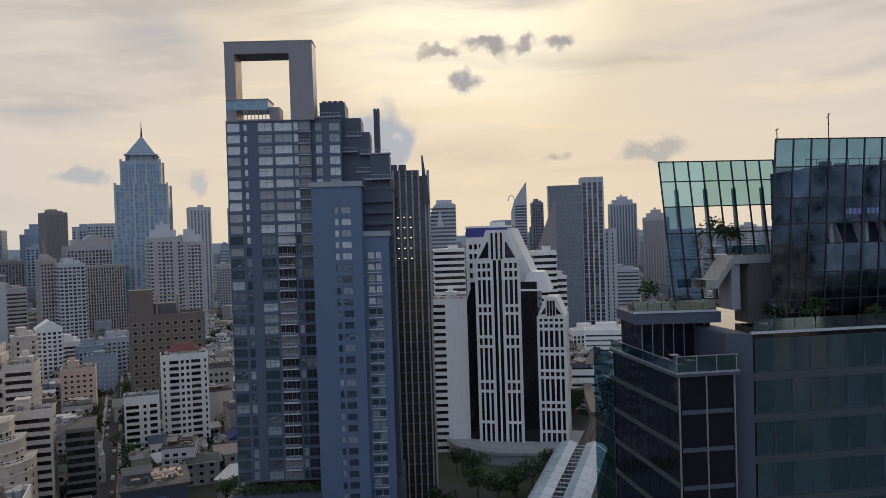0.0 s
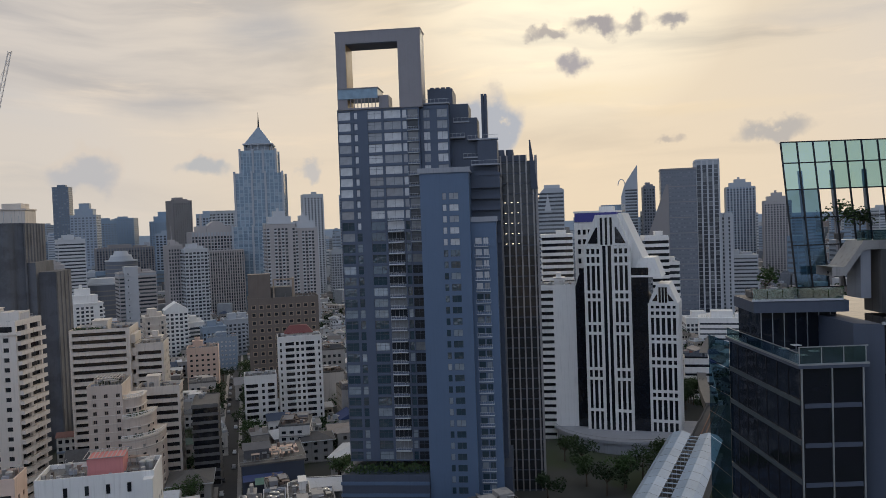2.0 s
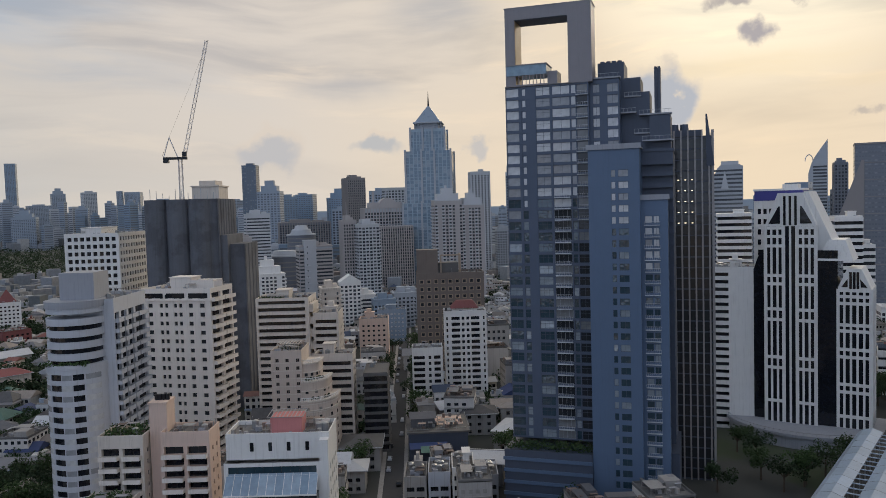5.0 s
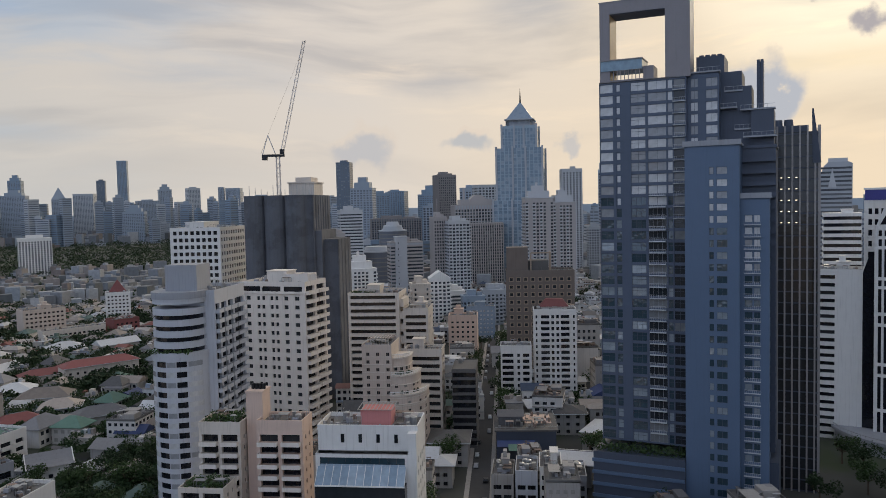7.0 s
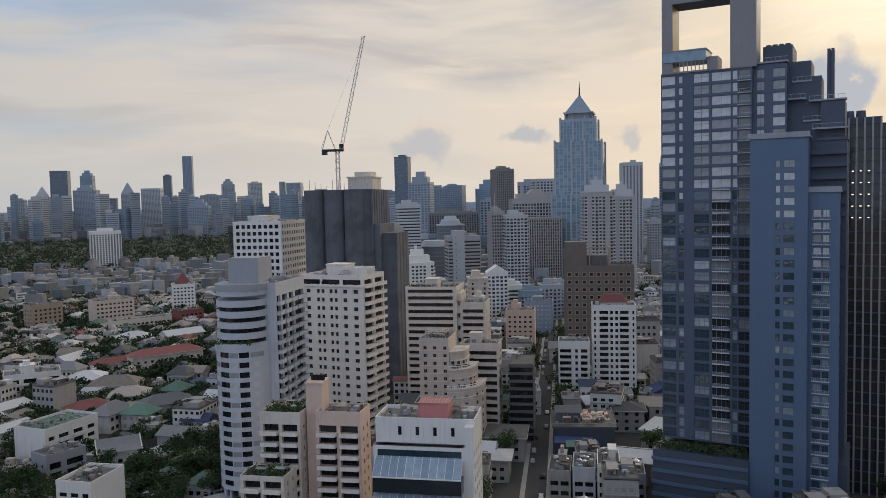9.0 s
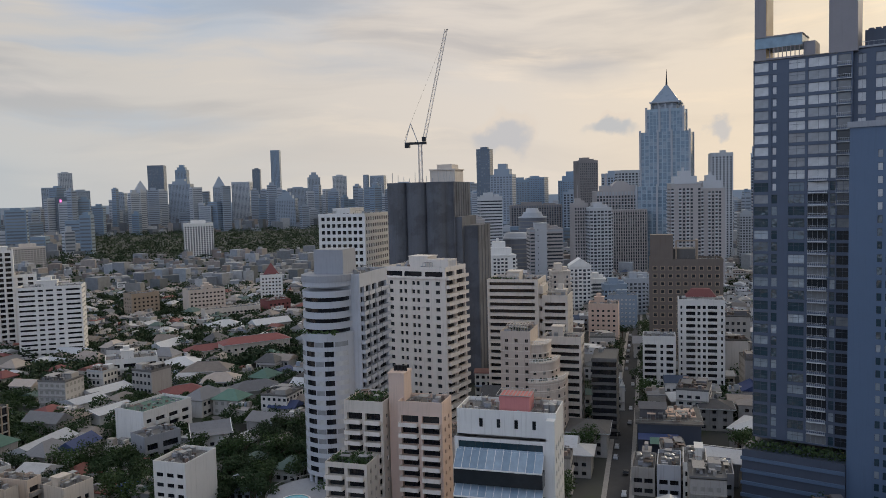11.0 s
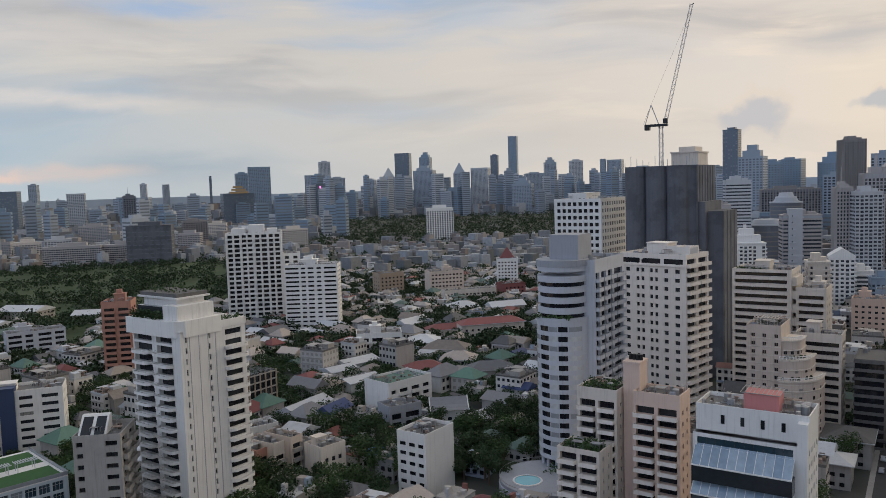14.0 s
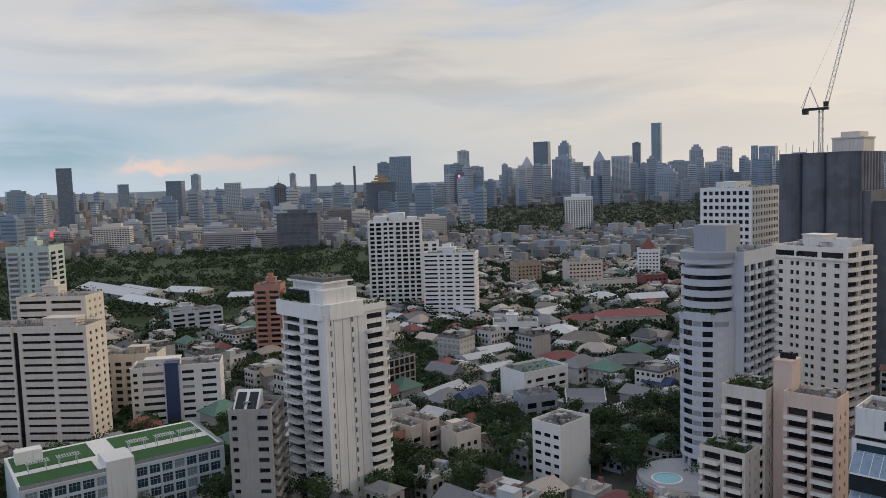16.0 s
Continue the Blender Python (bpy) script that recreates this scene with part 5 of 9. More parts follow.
def pool_deck():
    e = thing("pool_deck", "round grey podium deck with a turquoise swimming pool", "deck", -172, 160, 20)
    g = Geo()
    g.hexa(ring(15, 48), 0, ring(15, 48), 5.2)
    part("deck", g, GREYPAINT, e)
    for j in range(2):
        g = Geo()
        g.hexa(ring(15.25, 48), 1.2 + j * 2.2, ring(15.25, 48), 1.9 + j * 2.2)
        part("deck_band", g, COOLWHITE, e)
    hedge(e, -3, 10, 2, 10, 5.2, 1.4, 260, 17)
    g = Geo()
    for a, b in zip(ring(15.1, 48), ring(15.1, 48)[1:] + ring(15.1, 48)[:1]):
        g.beam((*a, 6.2), (*b, 6.2), 0.15)
        g.beam((*a, 5.2), (*a, 6.2), 0.08)
    part("railing", g, STEEL, e)
    g = Geo()
    g.hexa(ring(4.0, 24, -4, -6), 5.2, ring(4.0, 24, -4, -6), 5.35)
    pool = part("pool", g, POOL, e, "turquoise pool water")
    g = Geo()
    pts = ring(4.6, 24, -4, -6)
    for a, b, c, d in zip(ring(4.6, 24, -4, -6), ring(4.6, 24, -4, -6)[1:] + ring(4.6, 24, -4, -6)[:1], ring(4.0, 24, -4, -6)[1:] + ring(4.0, 24, -4, -6)[:1], ring(4.0, 24, -4, -6)):
        g.quad((*a, 5.45), (*b, 5.45), (*c, 5.45), (*d, 5.45))
        g.quad((*a, 5.2), (*b, 5.2), (*b, 5.45), (*a, 5.45))
    part("pool_rim", g, WHITE, pool)


pool_deck()
block("hotel_block", "white hotel block with rows of deep square windows", -296, 284, 20, 26, 40, 86, WHITE, 3.5,
      F=dict(n=8, ww=2.0, wh=1.9, sill=0.9, pane=BLACKPANE, rec=0.5, bars=0), R=dict(n=12, ww=2.0, wh=1.9, sill=0.9, pane=BLACKPANE, rec=0.5, bars=0), base=58, seed=6)


def wrapped_tower():
    e = thing("unfinished_tower", "unfinished tower wrapped in dark grey construction netting", "building site", -258.6, 293.7, 20)
    g = Geo()
    bulge = []
    for k in range(3):
        c = 5.4 + k * 10.4
        bulge += [(c + 5.2 * math.cos(radians(t)), 4.6 + 4.8 * math.sin(radians(t))) for t in range(190, 351, 20)]
    foot = bulge + [(32.0, 4.4), (35, 5.5), (35, 36), (0, 36)]
    g.hexa(foot, 0, foot, 102)
    g.box(35, 38.5, 6, 34, 0, 84.5)
    g.box(38.5, 46, 10, 34, 0, 80)
    part("netting", g, NET, e)
    # folds and seams of the netting
    g = Geo()
    for i in range(7):
        y = 4 + i * 4.4
        g.hexa([(34.9, y), (35.5, y + 0.7), (35.3, y + 1.6), (34.9, y + 2.0)], 0, [(34.9, y), (35.4, y + 0.6), (35.2, y + 1.4), (34.9, y + 1.7)], 101.8)
    for i in range(4):
        y = 8 + i * 6.5
        g.hexa([(45.9, y), (46.5, y + 0.7), (46.3, y + 1.4), (45.9, y + 1.6)], 0, [(45.9, y), (46.3, y + 0.7), (46.2, y + 1.2), (45.9, y + 1.4)], 80)
    part("netting_fold", g, NET, e)
    g = Geo()
    for i in range(12):
        g.beam((1 + i * 3.0, 2, 102), (1 + i * 3.0, 2, 104 + (i * 7 % 4)), 0.2)
    part("scaffold_pole", g, STEEL, e)
    g = Geo()
    g.box(20, 33, 14, 30, 102, 108)
    g.box(19.5, 33.5, 13.5, 30.5, 108, 108.6)
    g.box(23, 31, 16, 28, 108.6, 111)
    part("roof_core", g, CREAM, e)


def lattice(g, a, b, w, step, bar=0.16):
    """A square lattice boom from a to b."""
    a, b = Vector(a), Vector(b)
    d = (b - a)
    ln = d.length
    d.normalize()
    s = d.cross(Vector((0, 1, 0.01))).normalized() * w / 2
    t = d.cross(s).normalized() * w / 2
    cs = [s + t, s - t, -s - t, -s + t]
    n = max(2, int(ln / step))
    for c in cs:
        g.beam(a + c, b + c * 0.7, bar * 1.4)
    for i in range(n):
        p, q = a + d * ln * i / n, a + d * ln * (i + 1) / n
        for k in range(4):
            c0, c1 = (cs[k], cs[(k + 1) % 4]) if i % 2 else (cs[(k + 1) % 4], cs[k])
            g.beam(p + c0, q + c1, bar)


def tower_crane():
    e = thing("tower_crane", "luffing tower crane with a steep lattice jib", "crane", -244.2, 305.6, 28)
    g = Geo()
    lattice(g, (0, 0, 60), (0, 0, 121), 2.0, 2.2)
    part("mast", g, CRANE, e)
    g = Geo()
    g.box(-7.6, 3.2, -1.2, 1.2, 121, 122.1)
    g.box(-7.6, -5.2, -1.4, 1.4, 119.4, 121.6)
    g.box(1.2, 3.2, -1.5, 0.4, 122.3, 124.6)
    part("slewing_deck", g, DARKMETAL, e)
    g = Geo()
    lattice(g, (2.0, 0, 122.5), (14.5, 0, 176.6), 1.5, 2.4, 0.10)
    part("jib", g, CRANE, e)
    g = Geo()
    g.beam((-1.0, 0, 122), (-4.6, 0, 131.5), 0.45)
    g.beam((-7.5, 0, 122), (-4.6, 0, 131.5), 0.35)
    part("a_frame", g, CRANE, e)
    g = Geo()
    g.beam((-4.6, 0, 131.5), (13.9, 0, 173.5), 0.05)
    g.beam((-4.6, 0, 131.5), (-8.3, 0, 122.3), 0.10)
    g.beam((14.4, 0, 176.4), (15.5, 0, 176.8), 0.3)
    part("cable", g, DARKMETAL, e)


wrapped_tower()
tower_crane()
block("terraced_building", "cream apartment building with deep shaded balcony bands and stepped roof", -189.7, 281.8, 20, 22.6, 20, 57, CREAM, 3.0,
      F=dict(spans=[(1.0, 21.0)], wh=1.55, sill=1.35, rec=1.2, pane=BLACKPANE, bars=6, bal=[(0.6, 21.6)], bmat=CREAM, bdepth=0.5), R=dict(n=4, ww=1.6, wh=1.3), base=0, seed=21)
hedge(scene.objects["terraced_building"], 1, 12, 1, 5, 57.2, 1.4, 260, 24, name="roof_garden")
stairs = scene.objects["terraced_building"]
for k in range(6):
    g = Geo()
    g.box(22.6, 24.2 + k * 0.2, 2, 16, 57 - (k + 1) * 5.4, 57 - k * 5.4 - 2.0)
    part("side_terrace", g, CREAM, stairs)
e = block("terraced_building", "cream stepped annexe with shaded balconies and a roof stair", -168, 292, 20, 11, 16, 50, CREAM, 3.0,
      F=dict(spans=[(1.0, 10.0)], wh=1.55, sill=1.35, rec=1.2, pane=BLACKPANE, bars=3, bal=[(0.5, 10.5)], bmat=CREAM, bdepth=0.5), R=dict(n=3, ww=1.4, wh=1.3), seed=22)
block("apartment_house", "cream slab with open balconies beside the side street", -152, 264, 20, 15, 10, 38, CREAM, 3.0,
      F=dict(spans=[(0.8, 14.2)], wh=1.6, sill=1.3, rec=1.1, pane=BLACKPANE, bars=4), R=dict(spans=[(1, 9)], wh=1.5, sill=1.3, rec=1.0, pane=BLACKPANE, bars=2), seed=25)


def stepped_beige():
    e = thing("stepped_apartments", "beige apartment building with curved stepped terraces and roof railings", "building", -154.5, 237.5, 20)
    F = dict(spans=[(1.6, 2.8), (5.2, 6.4), (9.0, 10.2)], wh=1.25, sill=1.0, frame=BROWN)
    block("", "", 0, 0, 0, 11, 16, 44, BEIGE, 2.85, F=F, owner=e, seed=31, hut=False, clutter=5)
    for k, (x0, r, z) in enumerate(((11, 5.4, 39.5), (11, 8.6, 33.5), (11, 11.6, 27.0))):
        g = Geo()
        pts = [(x0 - 0.1, 14)] + [(x0 - 0.1, 7 - r * 0.9)] + ring(r, 16, x0, 7, 270, 360, False) + [(x0 + r, 14)]
        g.hexa(pts, 0, pts, z)
        part("rounded_bay", g, BEIGE, e)
        g = Geo()
        pts2 = [(x0 - 0.1, 14)] + [(x0 - 0.1, 7 - r * 0.9 - 0.4)] + ring(r + 0.4, 16, x0, 7, 270, 360, False) + [(x0 + r + 0.4, 14)]
        g.hexa(pts2, z, pts2, z + 0.5)
        g.hexa(pts2, z - 3.1, pts2, z - 2.8)
        part("cornice", g, CREAM, e)
        g = Geo()
        rp = ring(r + 0.2, 14, x0, 7, 270, 360, False)
        for a, b in zip(rp, rp[1:]):
            g.beam((*a, z + 1.6), (*b, z + 1.6), 0.26)
            g.beam((*a, z + 1.05), (*b, z + 1.05), 0.12)
            g.beam((*a, z + 0.5), (*a, z + 1.6), 0.14)
        part("railing", g, WHITE, e)
        for j in range(int(z / 2.85)):
            for a in (282, 305, 330, 352):
                x, y = ring(r + 0.02, 2, x0, 7, a, a + 1)[0]
                part("window", window_mesh(1.1, 1.25, BROWN, PANE, 1), (), e, loc=(x - 0.5 * math.cos(radians(a + 90)), y - 0.5 * math.sin(radians(a + 90)), j * 2.85 + 1.0), rz=a + 90) if (k == 2 or j * 2.85 > (33.0, 27.0)[k] - 0.1) else None
    for j in range(3, 15):
        g = Geo()
        g.box(-0.12, 11.1, -0.14, 0.05, j * 2.85 + 0.55, j * 2.85 + 0.75)
        part("string_course", g, CREAM, e)
        if j * 2.85 < 26:
            g = Geo()
            pts = ring(11.75, 18, 11, 7, 270, 360, False) + ring(11.4, 18, 11, 7, 360, 270, False)
            g.hexa(pts, j * 2.85 + 0.45, pts, j * 2.85 + 0.75)
            part("string_course", g, CREAM, e)
    scatter(e, 0.6, 10.4, 0.6, 15.4, 44.0, 40, 311)
    for x0, r0, z, n in ((11, 7.6, 34.0, 14), (11, 10.6, 27.5, 16)):
        g = Geo()
        rb = random.Random(n)
        for _ in range(n):
            q = rb.uniform(275, 350)
            px, py = x0 + (r0 - 0.6) * math.cos(radians(q)), 7 + (r0 - 0.6) * math.sin(radians(q))
            g.hexa(ring(0.45, 7, px, py), z, ring(0.3, 7, px, py), z + rb.uniform(0.6, 1.3))
        part("terrace_pots", g, LEAFDARK, e, kind="stuff")
    g = Geo()
    for i in range(8):
        x = 2 + i * 1.1
        g.beam((x, 2, 44), (x, 2, 47.2), 0.12)
        g.beam((x, 9, 44), (x, 9, 47.2), 0.12)
        g.beam((x, 2, 47.2), (x, 9, 47.2), 0.14)
    g.beam((2, 2, 47.2), (9.7, 2, 47.2), 0.14)
    g.beam((2, 9, 47.2), (9.7, 9, 47.2), 0.14)
    part("pergola", g, CREAM, e)
    hedge(e, 2, 9, 4, 8, 44.5, 1.0, 120, 9)


stepped_beige()


def dark_car_park():
    e = thing("car_park", "dark grey open-sided car park building with floor slabs", "building", -133.4, 269.2, 22)
    # no glass here: the black core paints the shade inside the open decks
    banded(e, 0, 9, 0, 20, 0, 30, 3.0, 1.1, DARKCONC, BLACKPANE, 0.3)
    roof_parts(e, 9, 20, 30.8, DARKCONC, hut=False, clutter=2, seed=8, para=0.6)


dark_car_park()
block("apartment_tower", "narrow white apartment tower with a red hipped penthouse roof", -127.7, 346, 22, 20.2, 13, 44, WHITE, 2.85,
      F=dict(spans=[(0.9, 1.7), (3.4, 7.4), (8.3, 9.6), (10.6, 11.9), (12.8, 16.8), (18.5, 19.3)], wh=1.5, sill=0.85, bars=2, rec=0.5, pane=BLACKPANE, bal=[(3.2, 7.6), (12.6, 17.0)], bdepth=0.7, bhigh=0.75), seed=41, hut=False, clutter=3)
e = thing("penthouse_roof", "red hipped metal roof on the white tower", "roof", -127.7, 346, 22)
g = Geo()
g.box(4, 16, 3, 10, 44.1, 46)
part("wall", g, WHITE, e)
g = Geo()
g.hexa([(3.2, 2.2), (16.8, 2.2), (16.8, 10.8), (3.2, 10.8)], 46, [(6, 5), (14, 5), (14, 8), (6, 8)], 49.5)
part("roof", g, REDROOF, e)
block("apartment_house", "white lower apartment wing beside the narrow white tower", -140, 334, 22, 14.5, 12, 28, WHITE, 2.85, F=dict(spans=[(0.8, 6.0), (7.8, 9.0), (10.4, 13.4)], wh=1.6, sill=0.8, bars=3, rec=0.6, pane=BLACKPANE, bal=[(0.6, 6.2), (10.2, 13.6)], bdepth=0.8, bhigh=0.75), R=dict(n=3, ww=1.2, wh=1.2), seed=42, hut=False)
block("office_block", "brown stone hotel with rows of framed square windows", -151, 369, 22, 35, 18, 60, BROWN, 3.9,
      F=dict(n=9, ww=2.3, wh=2.3, sill=0.8, rec=0.2, frame=TAN, pane=PANE, fw=0.4, bars=0), seed=43, clutter=3)

e = thing("sign_box", "dark brown rooftop box and orange steel frame on the hotel", "roof structure", -151, 369, 22)
g = Geo()
g.box(0.5, 11.5, 1, 10, 60, 73)
part("box", g, BROWN, e)
g = Geo()
g.box(11.5, 22, 3, 12, 60, 66)
part("plant_room", g, DARKCONC, e)
for a0, b0 in (((13, 2, 60), (13, 2, 70)), ((23, 2, 60), (23, 2, 70)), ((13, 2, 70), (23, 2, 70)), ((23, 2, 70), (23, 12, 70)), ((23, 12, 60), (23, 12, 70))):
    g = Geo()
    g.beam(a0, b0, 0.7)
    part("frame_bar", g, TAN, e)


def pink_top():
    e = thing("office_house", "white office house with sloping glass roofs and a pink roof room", "building", -116.9, 157, 20)
    W, D = 25.8, 15
    block("", "", 0, 0, 0, W, D, 33.5, WHITE, 3.3, R=dict(n=4, ww=1.5, wh=1.6), owner=e, roof=False, F=dict(spans=[(1.0, W - 3.0)], wh=2.2, sill=0.6, rec=0.5, pane=BLUEPANE, bars=9))
    g = Geo()
    g.box(0, W - 2.2, 2.6, D, 33.5, 38.8)
    g.box(W - 2.2, W, 0, D, 33.5, 38.8)
    part("upper_wall", g, WHITE, e)
    w = window_mesh(0.9, 2.2, DARKMETAL, BLACKPANE, 0)
    for i in range(4):
        part("window", w, (), e, loc=(6 + i * 4.6, 2.56, 35.6))
    roof_parts(e, W, D - 2.6, 39, WHITE, hut=False, clutter=8, seed=51, oy=2.6)
    scatter(e, 1, W - 1, 4, D - 1, 39, 46, 52)
    g = Geo()
    g.box(10.5, 18.5, 6, 12, 39, 43)
    part("roof_room", g, PINK, e, "pink rendered roof room")
    g = Geo()
    pergola = Geo()
    pergola.beam((9.8, 5.6, 43.2), (18.8, 5.6, 43.2), 0.16)
    pergola = part("pergola", pergola, STEEL, e)
    for i in range(10):
        g = Geo()
        g.beam((9.8 + i, 5.6, 43.2), (9.8 + i, 12.4, 43.6), 0.14)
        part("rafter", g, STEEL, pergola)
    g = Geo()
    g.beam((9.8, 12.4, 43.6), (18.8, 12.4, 43.6), 0.16)
    part("rafter", g, STEEL, pergola)
    glz = glass_mat("sloping_glazing", (0.22, 0.30, 0.38), 0.12, (0.30, 0.38, 0.46), 0.5)
    for z, y0 in ((29.5, -2.6), (22.5, -3.2)):
        for i in range(11):
            x = 0.6 + i * 2.05
            g = Geo()
            g.hexa([(x, y0 - 1.0), (x + 1.95, y0 - 1.0), (x + 1.95, y0 - 0.9), (x, y0 - 0.9)], z - 3.0, [(x, 0.4), (x + 1.95, 0.4), (x + 1.95, 0.5), (x, 0.5)], z + 1.2)
            part("glass_roof_panel", g, glz, e)
        g = Geo()
        for i in range(12):
            g.beam((0.55 + i * 2.05, y0 - 1.05, z - 3.0), (0.55 + i * 2.05, 0.4, z + 1.25), 0.12)
        g.beam((0.5, y0 - 1.05, z - 3.0), (W - 2.6, y0 - 1.05, z - 3.0), 0.3)
        part("glazing_bar", g, WHITE, e)
        g = Geo()
        g.box(0.6, W - 2.6, y0 - 0.8, 0, z - 7.0, z - 3.1)
        part("bay_glazing", g, BLACKPANE, e)


pink_top()


def peach_stack(x, y, W, D, h, mat, plant, label, seed):
    e = thing("stepped_apartments", label, "building", x, y, 20)
    block("", "", 0, 0, 0, W, D, h, mat, 3.0, R=dict(n=2, ww=1.1, wh=1.2),
          F=dict(spans=[(0.8, W * 0.46), (W * 0.54, W - 0.8)], wh=2.1, sill=0.6, rec=1.3, pane=BLACKPANE, bars=1, bal=[(0.5, W * 0.46), (W * 0.56, W - 0.5)], bmat=IVORY, bdepth=1.7, bhigh=0.85),
          owner=e, seed=seed, hut=False, clutter=2)
    if plant:
        hedge(e, 1, W - 1, 1, D - 2, h, 2.2, 700, seed, name="roof_garden")
    return e


peach_stack(-151.4, 152.3, 11.5, 10, 38, CREAM, True, "cream apartment block with deep balconies and a roof garden", 61)
peach_stack(-136.7, 158.2, 12.5, 9, 38.5, PEACH, False, "peach apartment block with stacked balconies and a tiled roof deck", 62)
e = thing("lift_tower", "peach rendered lift tower with a roof tank", "tower", -141.5, 160, 20)
g = Geo()
g.box(0, 4.6, 0, 6, 0, 46)
g.box(-0.2, 4.8, -0.2, 6.2, 46, 46.5)
part("wall", g, PEACH, e)
g = Geo()
for i in range(4):
    g.hexa(ring(0.5, 10, 1 + i, 3), 46.5, ring(0.5, 10, 1 + i, 3), 48)
part("water_tank", g, DARKMETAL, e)
e = peach_stack(-149, 142, 12, 9, 24, CREAM, True, "cream lower block with a planted roof", 63)


# ---------- the white tower with rounded balconies ----------


def balcony_tower():
    e = thing("balcony_tower", "white apartment tower with rounded balconies and a planted roof terrace", "tower", -232.3, 55.4, 18)
    W, D, fh = 22.5, 22.0, 3.0
    block("", "", 0, 0, 0, W, D, 58, STAINED, fh,
          F=dict(spans=[(0.6, 9.2), (11.4, 18.6)], wh=2.3, sill=0.45, rec=1.4, pane=BLACKPANE, bars=3),
          R=dict(spans=[(1.6, 2.1), (9.2, 9.8), (14.8, 20.6)], wh=1.6, sill=0.9, rec=0.5, pane=BLACKPANE, bars=0), owner=e, roof=False)
    key = Geo()
    pts = [(0, 0)] + [(0.1, -1.1), (0.5, -1.7), (1.2, -2.0), (6.6, -2.0), (7.3, -1.7), (7.7, -1.1), (7.8, 0)]
    key.hexa(pts, -0.2, pts, 0.0)
    for (ax, ay), (bx, by) in zip(pts, pts[1:]):
        inx = [(ax, ay), (bx, by), (3.9 + (bx - 3.9) * 0.96, by * 0.93), (3.9 + (ax - 3.9) * 0.96, ay * 0.93)]
        key.hexa(inx, 0.0, inx, 0.62)
        key.beam((ax, ay * 0.96, 0.95), (bx, by * 0.96, 0.95), 0.07)
        key.beam((ax, ay * 0.96, 0.6), (ax, ay * 0.96, 0.95), 0.06)
    me = key.mesh("balcony", STAINED)
    for j in range(18):
        part("balcony", me, (), e, loc=(1.0, 0, fh * j + 0.2))
        part("balcony", me, (), e, loc=(11.1, 0, fh * j + 0.2))
        part("balcony", me, (), e, loc=(W, 14.2, fh * j + 0.2), rz=90)
    g = Geo()
    pts = [(-1.2, -1.2), (W - 4, -1.2), (W - 1.5, -0.6), (W + 0.4, 1.6), (W + 0.4, 13.5), (-1.2, 13.5)]
    g.hexa(pts, 56.5, pts, 61.0)
    part("crown", g, WHITE, e)
    g = Geo()
    g.box(1, W - 2, 1.5, 13, 61, 64.2)
    part("penthouse", g, BLACKPANE, e)
    g = Geo()
    g.box(W - 8, W - 1.4, 0.5, 12.5, 61, 65.0)
    g.box(2, W - 5, 3, 12, 64.2, 66.5)
    g.box(0.4, W - 3.4, 2, 13, 66.5, 67.0)
    part("penthouse_wall", g, STAINED, e)
    g = Geo()
    for y in (2.5, 5.5, 8.5, 11.0):
        g.box(W + 0.4, W + 0.46, y, y + 0.22, 0, 56.5)
    part("downpipe", g, GREYPAINT, e)
    g = Geo()
    g.box(1, W - 4, 2.4, 12.6, 67.0, 68.0)
    part("roof_canopy", g, DARKCONC, e)
    hedge(e, 0, W - 8, -0.8, 1.2, 61, 2.2, 420, 7)
    hedge(e, 2, W - 5, 3, 12, 67.6, 1.2, 200, 8)
    hedge(e, W - 4, W, 14, 21, 58.6, 1.6, 160, 9)
    g = Geo()
    g.box(0.05, W, 0, D, 57.7, 58.2)
    g.box(W - 0.3, W + 0.3, 13.5, D + 0.3, 57.4, 59.4)
    g.box(0, W + 0.3, D - 0.2, D + 0.3, 57.4, 59.4)
    part("roof", g, WHITE, e)


balcony_tower()

# ---------- buildings at the green edge ----------
SLIT = dict(spans=[(1.2, 7.2), (8.8, 15.6), (19.6, 30.0), (31.5, 42.0)], wh=1.0, sill=1.15, rec=0.6, pane=BLACKPANE, bars=5)
block("apartment_slab", "cream apartment slab with long dark window strips", -319, -36.2, 61, 43.3, 14, 47.5, CREAM, 2.75, F=SLIT, R=dict(n=3, ww=1.4, wh=1.2), seed=71)
# flat black strip stands in for the shade of a vertical gap
e = thing("stair_slot", "tall dark strip painted as a shaded recess in the cream slab", "recess", -319, -36.2, 61)
g = Geo()
g.box(16.8, 18.2, -0.06, 0.05, 0, 46.5)
part("slot_glazing", g, BLACKPANE, e)
g = Geo()
g.box(15.9, 16.7, -0.5, 0.0, 0, 48.6)
part("fin", g, CREAM, e)
block("apartment_slab", "cream stepped apartment slab behind with window strips", -345, -22, 61, 28, 14, 54, CREAM, 3.0, F=dict(spans=[(1, 12), (14, 26)], wh=1.15, sill=1.2, rec=0.6, pane=BLACKPANE, bars=5), R=dict(n=3, ww=1.4, wh=1.2), seed=72)
block("apartment_tower", "pale green and white apartment tower with corner balconies", -530.7, -37.2, 65, 25.8, 19, 63, PALEGREEN, 3.2,
      F=dict(spans=[(1, 7), (9, 11), (14, 16), (19, 25)], wh=1.8, sill=0.9, rec=0.5, bars=2, bal=[(0.6, 7.4), (18.6, 25.2)], bmat=COOLWHITE), R=dict(spans=[(2, 8), (11, 17)], wh=1.8, sill=0.9, bal=[(1.6, 8.4)], bmat=COOLWHITE), seed=73)
